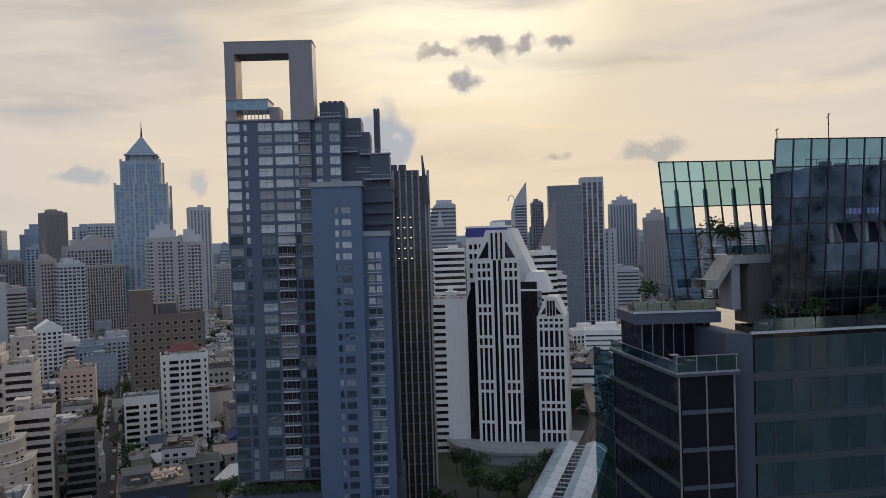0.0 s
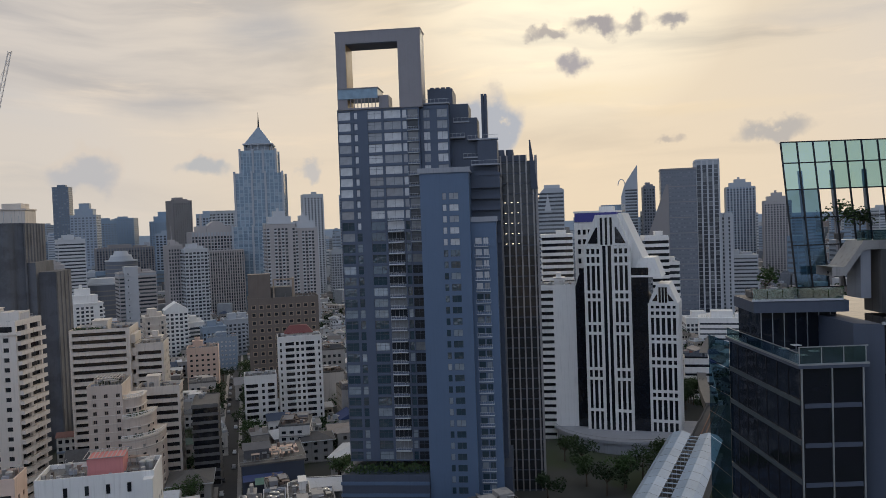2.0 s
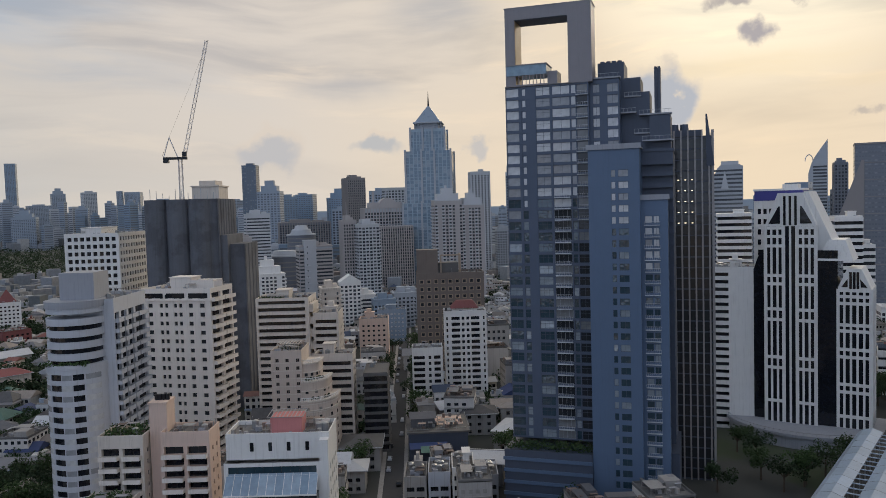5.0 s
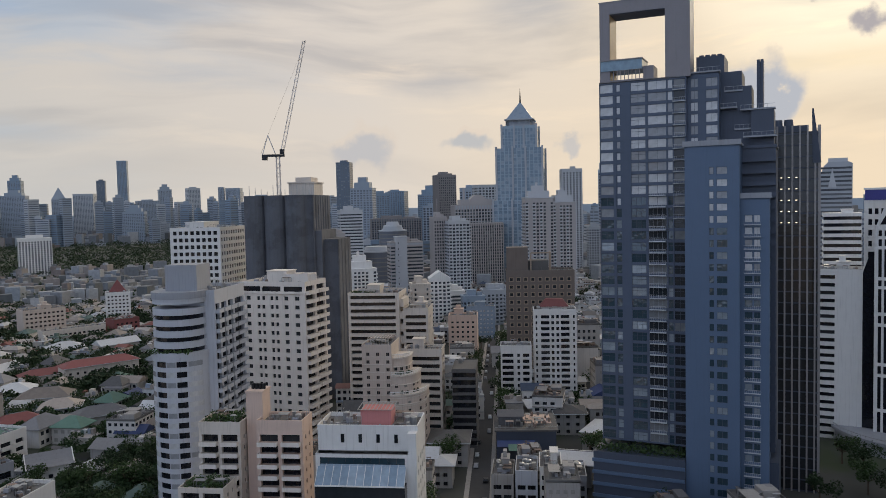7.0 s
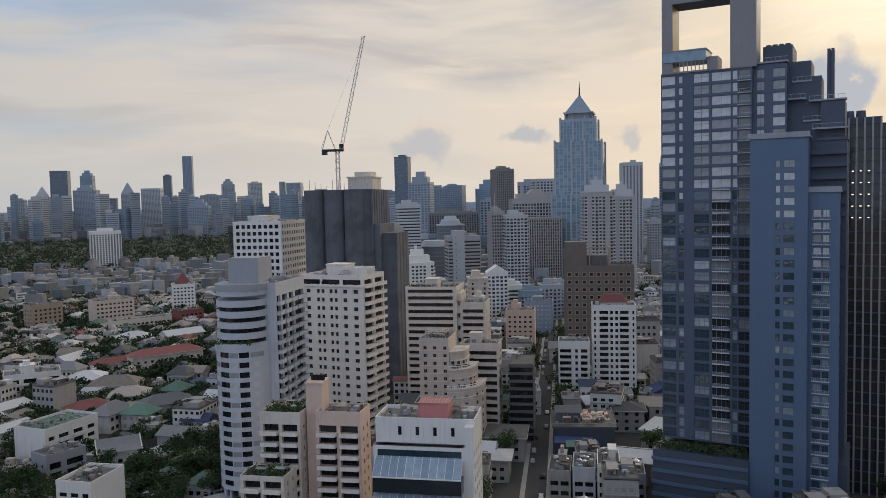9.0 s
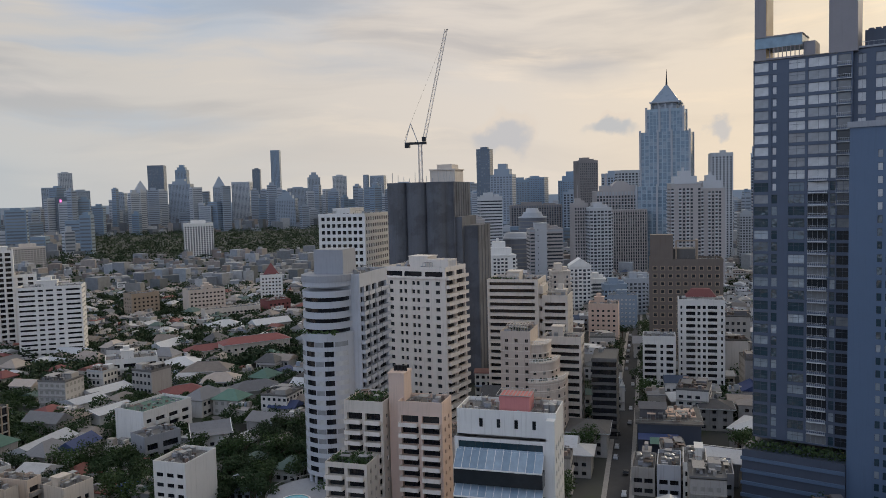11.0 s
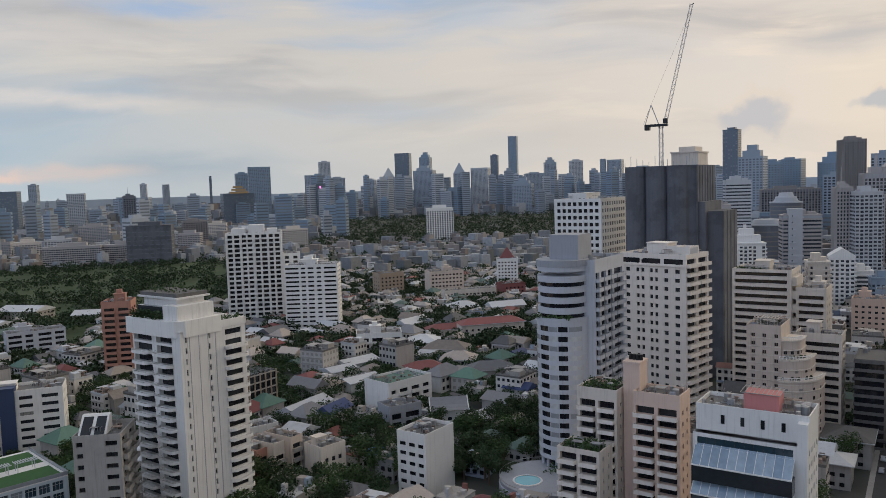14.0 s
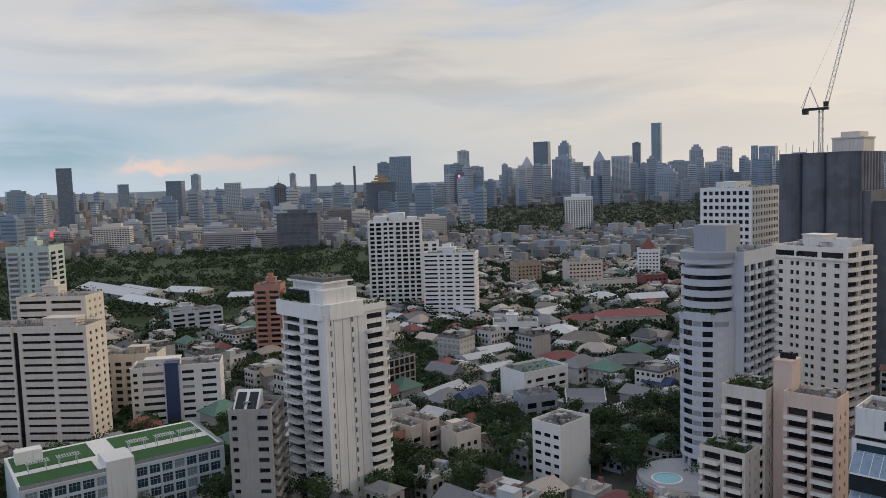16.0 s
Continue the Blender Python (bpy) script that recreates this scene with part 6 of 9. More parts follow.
e = block("apartment_house", "white apartment house with a navy stair tower", -325, 16.3, 75, 34.2, 14, 24.5, WHITE, 3.0, F=dict(spans=[(1, 2.6), (4.5, 12.5), (19.5, 24), (27, 32.5)], wh=1.3, sill=1.0, rec=0.5, bars=3), R=dict(n=3, ww=1.4, wh=1.2), seed=74)
e = thing("stair_tower", "navy blue clad stair tower", "tower", -325, 16.3, 75)
g = Geo()
g.box(13.2, 18.2, -1.0, 5, 0, 26.5)
g.box(13.0, 18.4, -1.2, 5.2, 26.5, 26.9)
part("wall", g, NAVY, e)
block("apartment_house", "cream walk-up flats with shaded loggias", -352, 6, 68, 24, 12, 26, CREAM, 3.0, F=dict(n=5, ww=2.6, wh=1.7, sill=0.9, rec=0.8, pane=BLACKPANE), R=dict(n=2, ww=1.4, wh=1.3), seed=75)
block("apartment_house", "grey concrete apartment house with a sloping skylight roof", -215.9, 35, 61, 11.9, 13.9, 33, CONCRETE, 3.0, F=dict(spans=[(0.8, 2.4), (8, 11)], wh=1.3, sill=1.0, rec=0.7, pane=BLACKPANE), R=dict(spans=[(1.5, 5.5), (8, 12.5)], wh=1.6, sill=1.0, rec=0.8, pane=BLACKPANE, bal=[(1.2, 5.8), (7.7, 12.8)], bmat=CONCRETE), seed=76, hut=False)
e = thing("skylight", "sloping dark skylight with a white frame", "skylight", -215.9, 35, 61)
g = Geo()
g.hexa([(1, 1), (8, 1), (8, 7), (1, 7)], 33.6, [(1, 5.5), (8, 5.5), (8, 7), (1, 7)], 38)
part("frame", g, WHITE, e)
g = Geo()
for x in (1.6, 5.0):
    g.hexa([(x, 0.9), (x + 2.5, 0.9), (x + 2.5, 1.2), (x, 1.2)], 33.9, [(x, 5.2), (x + 2.5, 5.2), (x + 2.5, 5.5), (x, 5.5)], 37.7)
part("pane", g, BLACKPANE, e)
block("apartment_house", "small white apartment slab with a blank side wall", -201.8, 124.3, 18, 11.1, 14.7, 19.5, WHITE, 3.0, F=dict(spans=[(1, 3.4), (4.6, 7), (8.2, 10.2)], wh=1.2, sill=1.0, bars=1, pane=BLACKPANE), seed=77, hut=False, clutter=7)
block("brick_tower", "orange brick apartment tower with balcony rings", -422.4, 86.3, 65, 14.4, 14, 41, ORANGE, 3.0, F=dict(spans=[(1.2, 6.2), (8.2, 13.2)], wh=1.5, sill=1.1, rec=0.8, pane=BLACKPANE, bal=[(0.8, 6.6), (7.8, 13.6)], bmat=ORANGE), R=dict(spans=[(2, 6), (8, 12)], wh=1.5, sill=1.1, rec=0.6, bal=[(1.6, 6.4)], bmat=ORANGE), seed=78)
FRAMEWHITE = dict(spans=[(1.4, 4.6), (6.0, 9.6), (11.4, 14.2), (15.4, 18.4), (20.6, 23.6), (25.0, 28.6), (30.2, 33.0), (34.4, 37.6)], wh=2.2, sill=0.6, rec=2.0, pane=BLACKPANE, bars=2, bal=[(12.2, 18.6)], bdepth=0.6, bhigh=0.9)
e = block("apartment_tower", "white apartment tower with a bold framed balcony grid", -537.8, 195.1, 65, 39, 20, 66, WHITE, 3.3, F=FRAMEWHITE, L=None, seed=79)
framed = e
q = Geo()
q.box(-0.45, 0.45, -1.5, 0.0, 0, 66)
me = q.mesh("frame_pier", WHITE)
for x in (0.5, 5.3, 10.5, 14.8, 19.5, 24.3, 29.4, 33.7, 38.5):
    part("frame_pier", me, (), framed, loc=(x, 0, 0))
xs = (0.5, 5.3, 10.5, 14.8, 19.5, 24.3, 29.4, 33.7, 38.5)
for i, (a, b) in enumerate(zip(xs, xs[1:])):
    q = Geo()
    q.box(a + 0.45, b - 0.45, -1.5, 0.0, 0, 1.0)
    me = q.mesh("frame_beam", WHITE)
    for j in range(1, 20):
        if (i + j) % 3:
            part("frame_beam", me, (), framed, loc=(0, 0, 3.3 * j - 0.4))
for x0, x1, z in ((4, 14, 70.0), (16, 27, 72.5), (29, 36, 69.5)):
    q = Geo()
    q.box(x0, x1, 2, 14, 66, z)
    part("roof_room", q, WHITE, framed)
block("apartment_tower", "white stepped wing of the framed apartment tower", -523, 231, 65, 13, 16, 50, WHITE, 3.3, F=dict(spans=[(2, 5), (8, 11)], wh=2.0, sill=0.8, rec=0.9, pane=BLACKPANE), R=dict(n=3, ww=2, wh=1.6), seed=80, hut=False)
block("apartment_tower", "white apartment tower with strip windows on a podium", -485.6, 215.2, 55, 36, 18, 45, WHITE, 3.0, F=dict(spans=[(1, 10), (11.5, 14.5), (16, 20), (22, 25), (27, 35)], wh=1.2, sill=1.0, rec=0.7, pane=BLACKPANE, bars=4), R=dict(spans=[(1, 7), (9, 16)], wh=1.2, sill=1.0, rec=0.7, pane=BLACKPANE, bars=3), seed=81)


PALEBLUE = stuff_mat("pale_blue_white_paint", (0.52, 0.58, 0.62), 0.6, 0.08, streak=0.25)


def turf_roof_block():
    e = thing("hotel_wing", "white low hotel with artificial turf roofs and glazed balconies", "building", -226.8, -17.5, 100)
    W, D = 55, 32
    block("", "", 0, 0, 0, W, D, 17.5, PALEBLUE, 3.4, F=dict(n=15, ww=3.0, wh=2.7, sill=0.35, rec=0.6, frame=METALROOF, pane=BLUEPANE, bars=2, rail=True), R=dict(n=8, ww=3.0, wh=2.7, sill=0.35, rec=0.6, frame=METALROOF, pane=BLUEPANE, bars=2, rail=True), owner=e, roof=False)
    g = Geo()
    g.box(0, W, 0, D, 17.4, 17.8)
    part("roof", g, WHITE, e)
    for x0, x1, y0, y1 in ((0.8, 20, 1, 12), (0.8, 22, 16, 30), (30, 54, 1, 12), (28, 54, 17, 30)):
        g = Geo()
        g.box(x0, x1, y0, y1, 17.8, 17.95)
        part("turf", g, TURF, e, "bright green artificial turf")
    g = Geo()
    g.box(21.5, 29.0, -0.4, 10, 0, 20.5)
    part("stair_house", g, WHITE, e)
    g = Geo()
    g.box(2, 9, 22, 26.2, 17.8, 21.5)
    part("stair_house", g, WHITE, e)
    g = Geo()
    for x0 in (4, 12, 31, 39, 46):
        for k in range(4):
            x, y = x0 + k % 2 * 4.5, 12.8 + k // 2 * 2.2
            g.beam((x, y, 17.8), (x, y, 20.4), 0.18)
        for k in range(9):
            g.beam((x0 - 0.5 + k * 0.7, 12.4, 20.5), (x0 - 0.5 + k * 0.7, 15.6, 20.5), 0.2)
        g.beam((x0 - 0.5, 12.8, 20.4), (x0 + 5.5, 12.8, 20.4), 0.2)
        g.beam((x0 - 0.5, 15.0, 20.4), (x0 + 5.5, 15.0, 20.4), 0.2)
    part("pergola", g, METALROOF, e)
    rail = Geo()
    rail.box(0, W, 0, 0.05, 17.8, 18.9)
    rail.box(W - 0.05, W, 0, D, 17.8, 18.9)
    part("glass_railing", rail, LIGHTPANE, e)


turf_roof_block()

# ---------- middle distance towers ----------


def grid_tower(name, label, x, y, yaw, W, D, h, mat, fh=3.4, cw=3.6, ww=0.6, wh=0.55, pane=None, sides="FRL", crown=None, cat="tower", band=False):
    """A distant tower: wall mass, joined window grid, roof."""
    e = thing(name, label, cat, x, y, yaw)
    g = Geo()
    g.box(0, W, 0, D, 0, h)
    part("wall", g, mat, e)
    w = Geo()
    nf = int((h - 2) / fh)
    for face, org, d, ln in (("F", (0, 0), (1, 0), W), ("R", (W, 0), (0, 1), D), ("L", (0, D), (0, -1), D)):
        if face not in sides:
            continue
        n = (d[1], -d[0])
        k = 1 if band else max(2, int(ln / cw))
        for i in range(k):
            c = ln / k
            a, b = c * (i + 0.5 - ww / 2), c * (i + 0.5 + ww / 2)
            if band:
                a, b = 0.6, ln - 0.6
            for j in range(nf):
                z0 = 1.0 + fh * j + fh * (1 - wh) / 2
                z1 = z0 + fh * wh
                p = [(org[0] + d[0] * t + n[0] * o, org[1] + d[1] * t + n[1] * o) for t, o in ((a, 0.08), (b, 0.08))]
                w.quad((*p[0], z0), (*p[1], z0), (*p[1], z1), (*p[0], z1))
    part("window_grid", w, pane or (MIDPANE if math.hypot(x, y) < 1500 else HAZEPANE), e, kind="stuff")
    g = Geo()
    g.box(-0.3, W + 0.3, -0.3, D + 0.3, h, h + 1.2)
    if crown == "hut" or crown is None:
        g.box(W * 0.25, W * 0.75, D * 0.25, D * 0.75, h + 1.2, h + 6)
    if crown == "peak":
        g.hexa([(0, 0), (W, 0), (W, D), (0, D)], h + 1.2, [(W * 0.47, D * 0.47), (W * 0.53, D * 0.47), (W * 0.53, D * 0.53), (W * 0.47, D * 0.53)], h + W * 0.9)
    if crown == "step":
        g.box(W * 0.15, W * 0.85, D * 0.15, D * 0.85, h + 1.2, h + 12)
        g.box(W * 0.3, W * 0.7, D * 0.3, D * 0.7, h + 12, h + 22)
    part("roof", g, mat, e)
    return e


# far wall colours, lightened and cooled with painted distance haze
FARBLUE = stuff_mat("hazed_blue_tower", (0.24, 0.30, 0.37), 0.3, 0.1, 0.02, 0.2, 0, 0.05)
FARGREY = stuff_mat("grey_tower", (0.38, 0.40, 0.43), 0.6, 0.1, 0.02, 0.2, 0, 0.1)
FARDARK = stuff_mat("hazed_dark_tower", (0.15, 0.165, 0.195), 0.4, 0.1, 0.02, 0.2, 0, 0.05)
FARTAN = stuff_mat("hazed_tan_tower", (0.40, 0.37, 0.36), 0.7, 0.1, 0.02, 0.2, 0, 0.1)
FARWHITE = stuff_mat("hazed_white_tower", (0.49, 0.50, 0.52), 0.7, 0.1, 0.02, 0.2, 0, 0.1)
BLUETOWER = stuff_mat("pale_blue_curtain_wall", (0.30, 0.39, 0.46), 0.25, 0.12, 0.02, 0.2, 0, 0.05)


def spire_tower():
    e = thing("spire_tower", "tall pale blue glass tower with a pyramid roof and spire", "tower", -351, 836, 15)
    for x0, x1, z in ((-4, 58, 100), (0, 53, 160), (6, 46, 186)):
        g = Geo()
        g.box(x0, x1, x0, x1, 0, z)
        part("shaft", g, BLUETOWER, e)
        w = Geo()
        n = 11
        for i in range(n):
            c = (x1 - x0) / n
            for j in range(int(z / 3.8)):
                a, b = x0 + c * (i + 0.12), x0 + c * (i + 0.88)
                w.quad((a, x0 - 0.1, 1 + j * 3.8), (b, x0 - 0.1, 1 + j * 3.8), (b, x0 - 0.1, 4.3 + j * 3.8), (a, x0 - 0.1, 4.3 + j * 3.8))
                w.quad((x1 + 0.1, a, 1 + j * 3.8), (x1 + 0.1, b, 1 + j * 3.8), (x1 + 0.1, b, 4.3 + j * 3.8), (x1 + 0.1, a, 4.3 + j * 3.8))
        part("window_grid", w, SPIREPANE, e, kind="stuff")
        for px, py in ((x0, x0), (x1, x0), (x1, x1), (x0 + (x1 - x0) * 0.36, x0), (x0 + (x1 - x0) * 0.64, x0)):
            q = Geo()
            q.box(px - 1.1, px + 1.1, py - 1.1, py + 1.1, 0, z + 2)
            part("pier", q, FARGREY, e)
    g = Geo()
    for i in range(5):
        for x, y in ((11 + i * 7.5, 11), (11 + i * 7.5, 41), (41, 11 + i * 7.5), (11, 11 + i * 7.5)):
            g.box(x - 0.7, x + 0.7, y - 0.7, y + 0.7, 186, 194)
    g.box(14, 38, 14, 38, 186, 193)
    g.box(9, 43, 9, 43, 193, 194.5)
    part("loggia", g, FARGREY, e)
    g = Geo()
    g.hexa([(11, 11), (41, 11), (41, 41), (11, 41)], 194.5, [(25.3, 25.3), (26.7, 25.3), (26.7, 26.7), (25.3, 26.7)], 215)
    part("pyramid_roof", g, FARBLUE, e)
    g = Geo()
    g.hexa(ring(1.2, 8, 26, 26), 213, ring(0.15, 8, 26, 26), 232)
    part("spire", g, DARKMETAL, e)


spire_tower()
G = grid_tower


def prism(g, pts, y0, y1, mi=0):
    """A solid with an upright outline in x and z, from y0 back to y1."""
    i, n = len(g.v), len(pts)
    g.v += [(x, y0, z) for x, z in pts] + [(x, y1, z) for x, z in pts]
    g.f += [tuple(range(i, i + n)), tuple(range(i + 2 * n - 1, i + n - 1, -1))]
    g.f += [(i + (a + 1) % n, i + a, i + n + a, i + n + (a + 1) % n) for a in range(n)]
    g.m += [mi] * (n + 2)


def mid_tower(name, label, az, r, off, W, D, h, mat, style="grid", fh=3.4, cw=3.4, top="hut", trim=None, pane=None, cat="tower", glass=0.6, tall=0.6):
    """A tower in the middle distance, seen at bearing az and distance r: wall, window rows, piers or slabs, roof works."""
    x, y = -r * math.sin(radians(az)), r * math.cos(radians(az))
    yaw = az + off
    e = thing(name, label, cat, x - W / 2 * math.cos(radians(yaw)), y - W / 2 * math.sin(radians(yaw)), yaw)
    g = Geo()
    g.box(0, W, 0, D, 0, h)
    part("wall", g, mat, e)
    panes, proud = Geo(), Geo()
    nf = int((h - 1.5) / fh)
    for org, d, ln in (((0, 0), (1, 0), W), ((W, 0), (0, 1), D), ((0, D), (0, -1), D)):
        n = (d[1], -d[0])

        def at(t, o):
            return (org[0] + d[0] * t + n[0] * o, org[1] + d[1] * t + n[1] * o)

        def bar(t0, t1, o, z0, z1):
            foot = [at(t0, 0), at(t0, o), at(t1, o), at(t1, 0)]
            proud.hexa(foot, z0, foot, z1)
        k = max(2, int(ln / cw))
        c = ln / k
        for j in range(nf):
            z0 = 1.0 + fh * j + fh * (1 - tall) / 2
            z1 = z0 + fh * tall
            if style == "band":
                p, q = at(0.5, 0.08), at(ln - 0.5, 0.08)
                panes.quad((*p, z0), (*q, z0), (*q, z1), (*p, z1))
                continue
            for i in range(k):
                if style == "mixed" and (i * 7 + 3) % 5 == 0:
                    continue
                a, b = at(c * (i + 0.5 - glass / 2), 0.08), at(c * (i + 0.5 + glass / 2), 0.08)
                panes.quad((*a, z0), (*b, z0), (*b, z1), (*a, z1))
                if style in ("balcony", "mixed") and i % 2 == 0:
                    bar(c * i + 0.2, c * (i + 1) - 0.2, 1.1, z0 - 0.9, z0 + 0.35)
            if style == "grid" and j % 4 == 0:
                bar(-0.1, ln + 0.1, 0.25, 1.0 + fh * j - 0.25, 1.0 + fh * j + 0.25)
        if style == "rib":
            for i in range(k + 1):
                bar(max(0, c * i - c * (1 - glass) / 2), min(ln, c * i + c * (1 - glass) / 2), 0.7, 0, h)
        if style == "band":
            for j in range(nf + 1):
                bar(-0.3, ln + 0.3, 0.35, 1.0 + fh * j - fh * (1 - tall) / 2, 1.0 + fh * j + fh * (1 - tall) / 2)
    part("window_grid", panes, pane or MIDPANE, e, kind="stuff")
    if proud.v:
        part({"rib": "pier_grid", "band": "floor_band"}.get(style, "balcony_grid"), proud, trim or mat, e, kind="stuff")
    g = Geo()
    g.box(-0.4, W + 0.4, -0.4, D + 0.4, h, h + 1.2)
    if top in ("hut", "mast"):
        g.box(W * 0.22, W * 0.62, D * 0.2, D * 0.75, h + 1.2, h + 5.5)
        g.box(W * 0.66, W * 0.9, D * 0.3, D * 0.7, h + 1.2, h + 3.4)
        for i in range(4):
            g.box(W * (0.05 + 0.04 * i), W * (0.07 + 0.04 * i), D * 0.2, D * 0.35, h + 1.2, h + 2.6)
    if top == "mast":
        g.beam((W * 0.4, D * 0.4, h + 5), (W * 0.4, D * 0.4, h + 18), 0.5)
    if top == "step":
        g.box(W * 0.12, W * 0.88, D * 0.15, D * 0.85, h + 1.2, h + 7)
        g.box(W * 0.3, W * 0.7, D * 0.3, D * 0.7, h + 7, h + 12)
        g.box(W * 0.42, W * 0.5, D * 0.4, D * 0.5, h + 12, h + 15)
    if top == "arch":
        prism(g, [(W * 0.5 + W * 0.2 * math.cos(radians(q)), h + 1.2 + W * 0.2 * math.sin(radians(q))) for q in range(0, 181, 12)], -0.2, D * 0.6)
        g.box(W * 0.12, W * 0.88, D * 0.1, D * 0.8, h + 1.2, h + 7)
        g.box(W * 0.2, W * 0.24, D * 0.3, D * 0.34, h + 7, h + 20)
    if top == "gable":
        prism(g, [(-0.5, h + 1.2), (W + 0.5, h + 1.2), (W * 0.5, h + W * 0.42)], -0.4, D + 0.4)
    part("roof", g, trim or mat, e)
    return e


M = mid_tower
FARBROWN = stuff_mat("brown_grey_tower", (0.25, 0.23, 0.225), 0.6, 0.1, 0.02, 0.2, 0, 0.1)
M("apartment_tower", "pale apartment tower with ribbon windows on one half", 33.5, 860, 8, 25, 20, 92, FARWHITE, "band", 3.4, tall=0.42, top="hut")
M("office_slab", "wide dark glass office slab behind the round offices", 30.2, 1250, 6, 80, 30, 76, FARDARK, "rib", 3.6, 4.0, trim=FARBROWN)
M("office_tower", "grey concrete office with a white lift core", 29.5, 800, 10, 34, 22, 58, FARGREY, "band", 3.6, tall=0.45, trim=FARTAN)
M("lift_core", "white plain lift core beside the grey office", 29.9, 796, 10, 12, 10, 64, FARWHITE, "mixed", 6.0, 6.0, top="flat", glass=0.15, tall=0.3)
M("apartment_tower", "slim white ribbed apartment tower with stacked balconies", 25.6, 720, 14, 20, 20, 80, FARWHITE, "balcony", 3.1, 2.9, top="hut", glass=0.7)
M("apartment_tower", "slim white ribbed apartment tower wing", 27.0, 730, 14, 12, 16, 84, FARTAN, "rib", 3.1, 2.4, top="mast")
M("office_tower", "tall dark brown office tower with a flat cap", 26.4, 1150, 20, 27, 26, 140, FARBROWN, "rib", 3.6, 3.0, top="hut", glass=0.5)
M("hotel_tower", "grey hotel tower with tall window slots and an arched crown", 24.15, 900, 12, 55, 26, 95, FARGREY, "rib", 3.6, 3.3, top="arch", trim=FARTAN, glass=0.66, tall=0.72)
M("hotel_wing", "lower hotel wing with narrow window slots", 24.2, 880, 12, 58, 12, 74, FARBROWN, "rib", 3.4, 2.6, top="flat", trim=FARTAN, glass=0.6, tall=0.7)
M("apartment_tower", "tan and white apartment block with a stepped crown", 19.7, 740, 10, 27, 20, 100.5, FARTAN, "mixed", 3.2, 3.2, top="step", trim=FARWHITE)
M("apartment_tower", "tan and white apartment block with a stepped crown", 17.9, 748, 14, 22, 20, 96, FARTAN, "mixed", 3.2, 3.0, top="step", trim=FARWHITE)
M("apartment_tower", "white apartment tower with vertical blue window strips", 17.3, 1100, 10, 27, 22, 142, FARWHITE, "rib", 3.2, 4.4, top="flat", glass=0.5)
M("apartment_tower", "grey apartment slab half hidden beside the glass tower", 14.3, 820, 10, 24, 18, 92, FARTAN, "mixed", 3.2, 3.0, top="hut")
M("apartment_tower", "grey apartment slab half hidden beside the glass tower", 15.7, 1000, 10, 16, 18, 64, FARGREY, "grid", 3.2, 3.0, top="hut")
M("apartment_house", "white stepped apartment house with a gabled arch front", 27.1, 600, 6, 16, 14, 38, WHITE, "balcony", 3.0, 3.2, top="gable")
M("apartment_house", "white annexe with dark balcony bands", 25.9, 610, 6, 13, 13, 27, WHITE, "band", 3.0, tall=0.55, top="hut")
M("apartment_house", "blue-grey painted apartment block with roof tanks", 24.6, 590, 10, 17, 12, 25, FARBLUE, "grid", 3.0, 2.8, top="hut", glass=0.55)
M("apartment_house", "pale blue apartment block with roof rooms", 23.2, 612, 10, 16, 12, 27, FARGREY, "balcony", 3.0, 2.8, top="hut")
M("apartment_house", "grey apartment block with shaded balconies", 22.5, 660, 14, 18, 12, 22, FARGREY, "balcony", 3.0, 2.8, top="hut")
M("apartment_house", "white terraced apartment house with stepped roofs", 32.9, 640, 10, 26, 16, 44, WHITE, "mixed", 3.0, 3.0, top="step")
M("apartment_house", "beige apartment house with plain rounded piers", 28.5, 470, 8, 11, 14, 47, CREAM, "mixed", 3.0, 3.4, top="hut", glass=0.3)
M("apartment_tower", "grey ribbed apartment tower behind the netted site", 34.6, 760, 10, 16, 16, 70, FARTAN, "band", 3.0, tall=0.5)
M("office_tower", "slim grey glass office tower with pale ribs", -10.95, 700, 6, 18.5, 20, 141, FARGREY, "rib", 3.5, 4.6, top="flat", trim=FARWHITE, glass=0.7, tall=0.9)
M("office_tower", "dark brick-grey office slab with fine strip windows", -9.0, 690, 4, 29, 22, 134, FARDARK, "grid", 3.3, 2.2, top="flat", trim=FARBROWN, pane=HAZEPANE, glass=0.7, tall=0.35)
M("apartment_tower", "slim white plain side tower", -12.1, 720, 6, 10, 12, 95, FARWHITE, "rib", 3.4, 5.0, top="flat", glass=0.25)
M("office_tower", "round-shouldered blue glass tower with an unfinished crown", -13.1, 1180, 6, 38, 30, 132, FARBLUE, "rib", 3.6, 4.0, top="step", trim=FARGREY)
M("apartment_tower", "wide tan stone apartment block with vertical bays", -15.4, 1150, 6, 34, 24, 110, FARTAN, "rib", 3.2, 3.6, top="step")
M("office_tower", "dark stepped office tower", -7.0, 900, 6, 12, 18, 128, FARDARK, "rib", 3.4, 3.0, top="hut")
M("office_block", "blue-grey office with a white end wall", -12.6, 760, 6, 40, 18, 56, FARBLUE, "band", 3.4, tall=0.4, trim=FARGREY)
M("office_block", "white low hospital block with ribbon windows", -12.0, 560, 3, 36, 20, 23, WHITE, "band", 3.5, tall=0.35)
M("office_block", "low white clinic with a flat roof and vents", -10.4, 610, 12, 24, 16, 17, WHITE, "grid", 3.3, 3.0)
M("office_block", "low pale school with window rows", -13.9, 640, -6, 30, 16, 15, FARTAN, "grid", 3.3, 3.0)


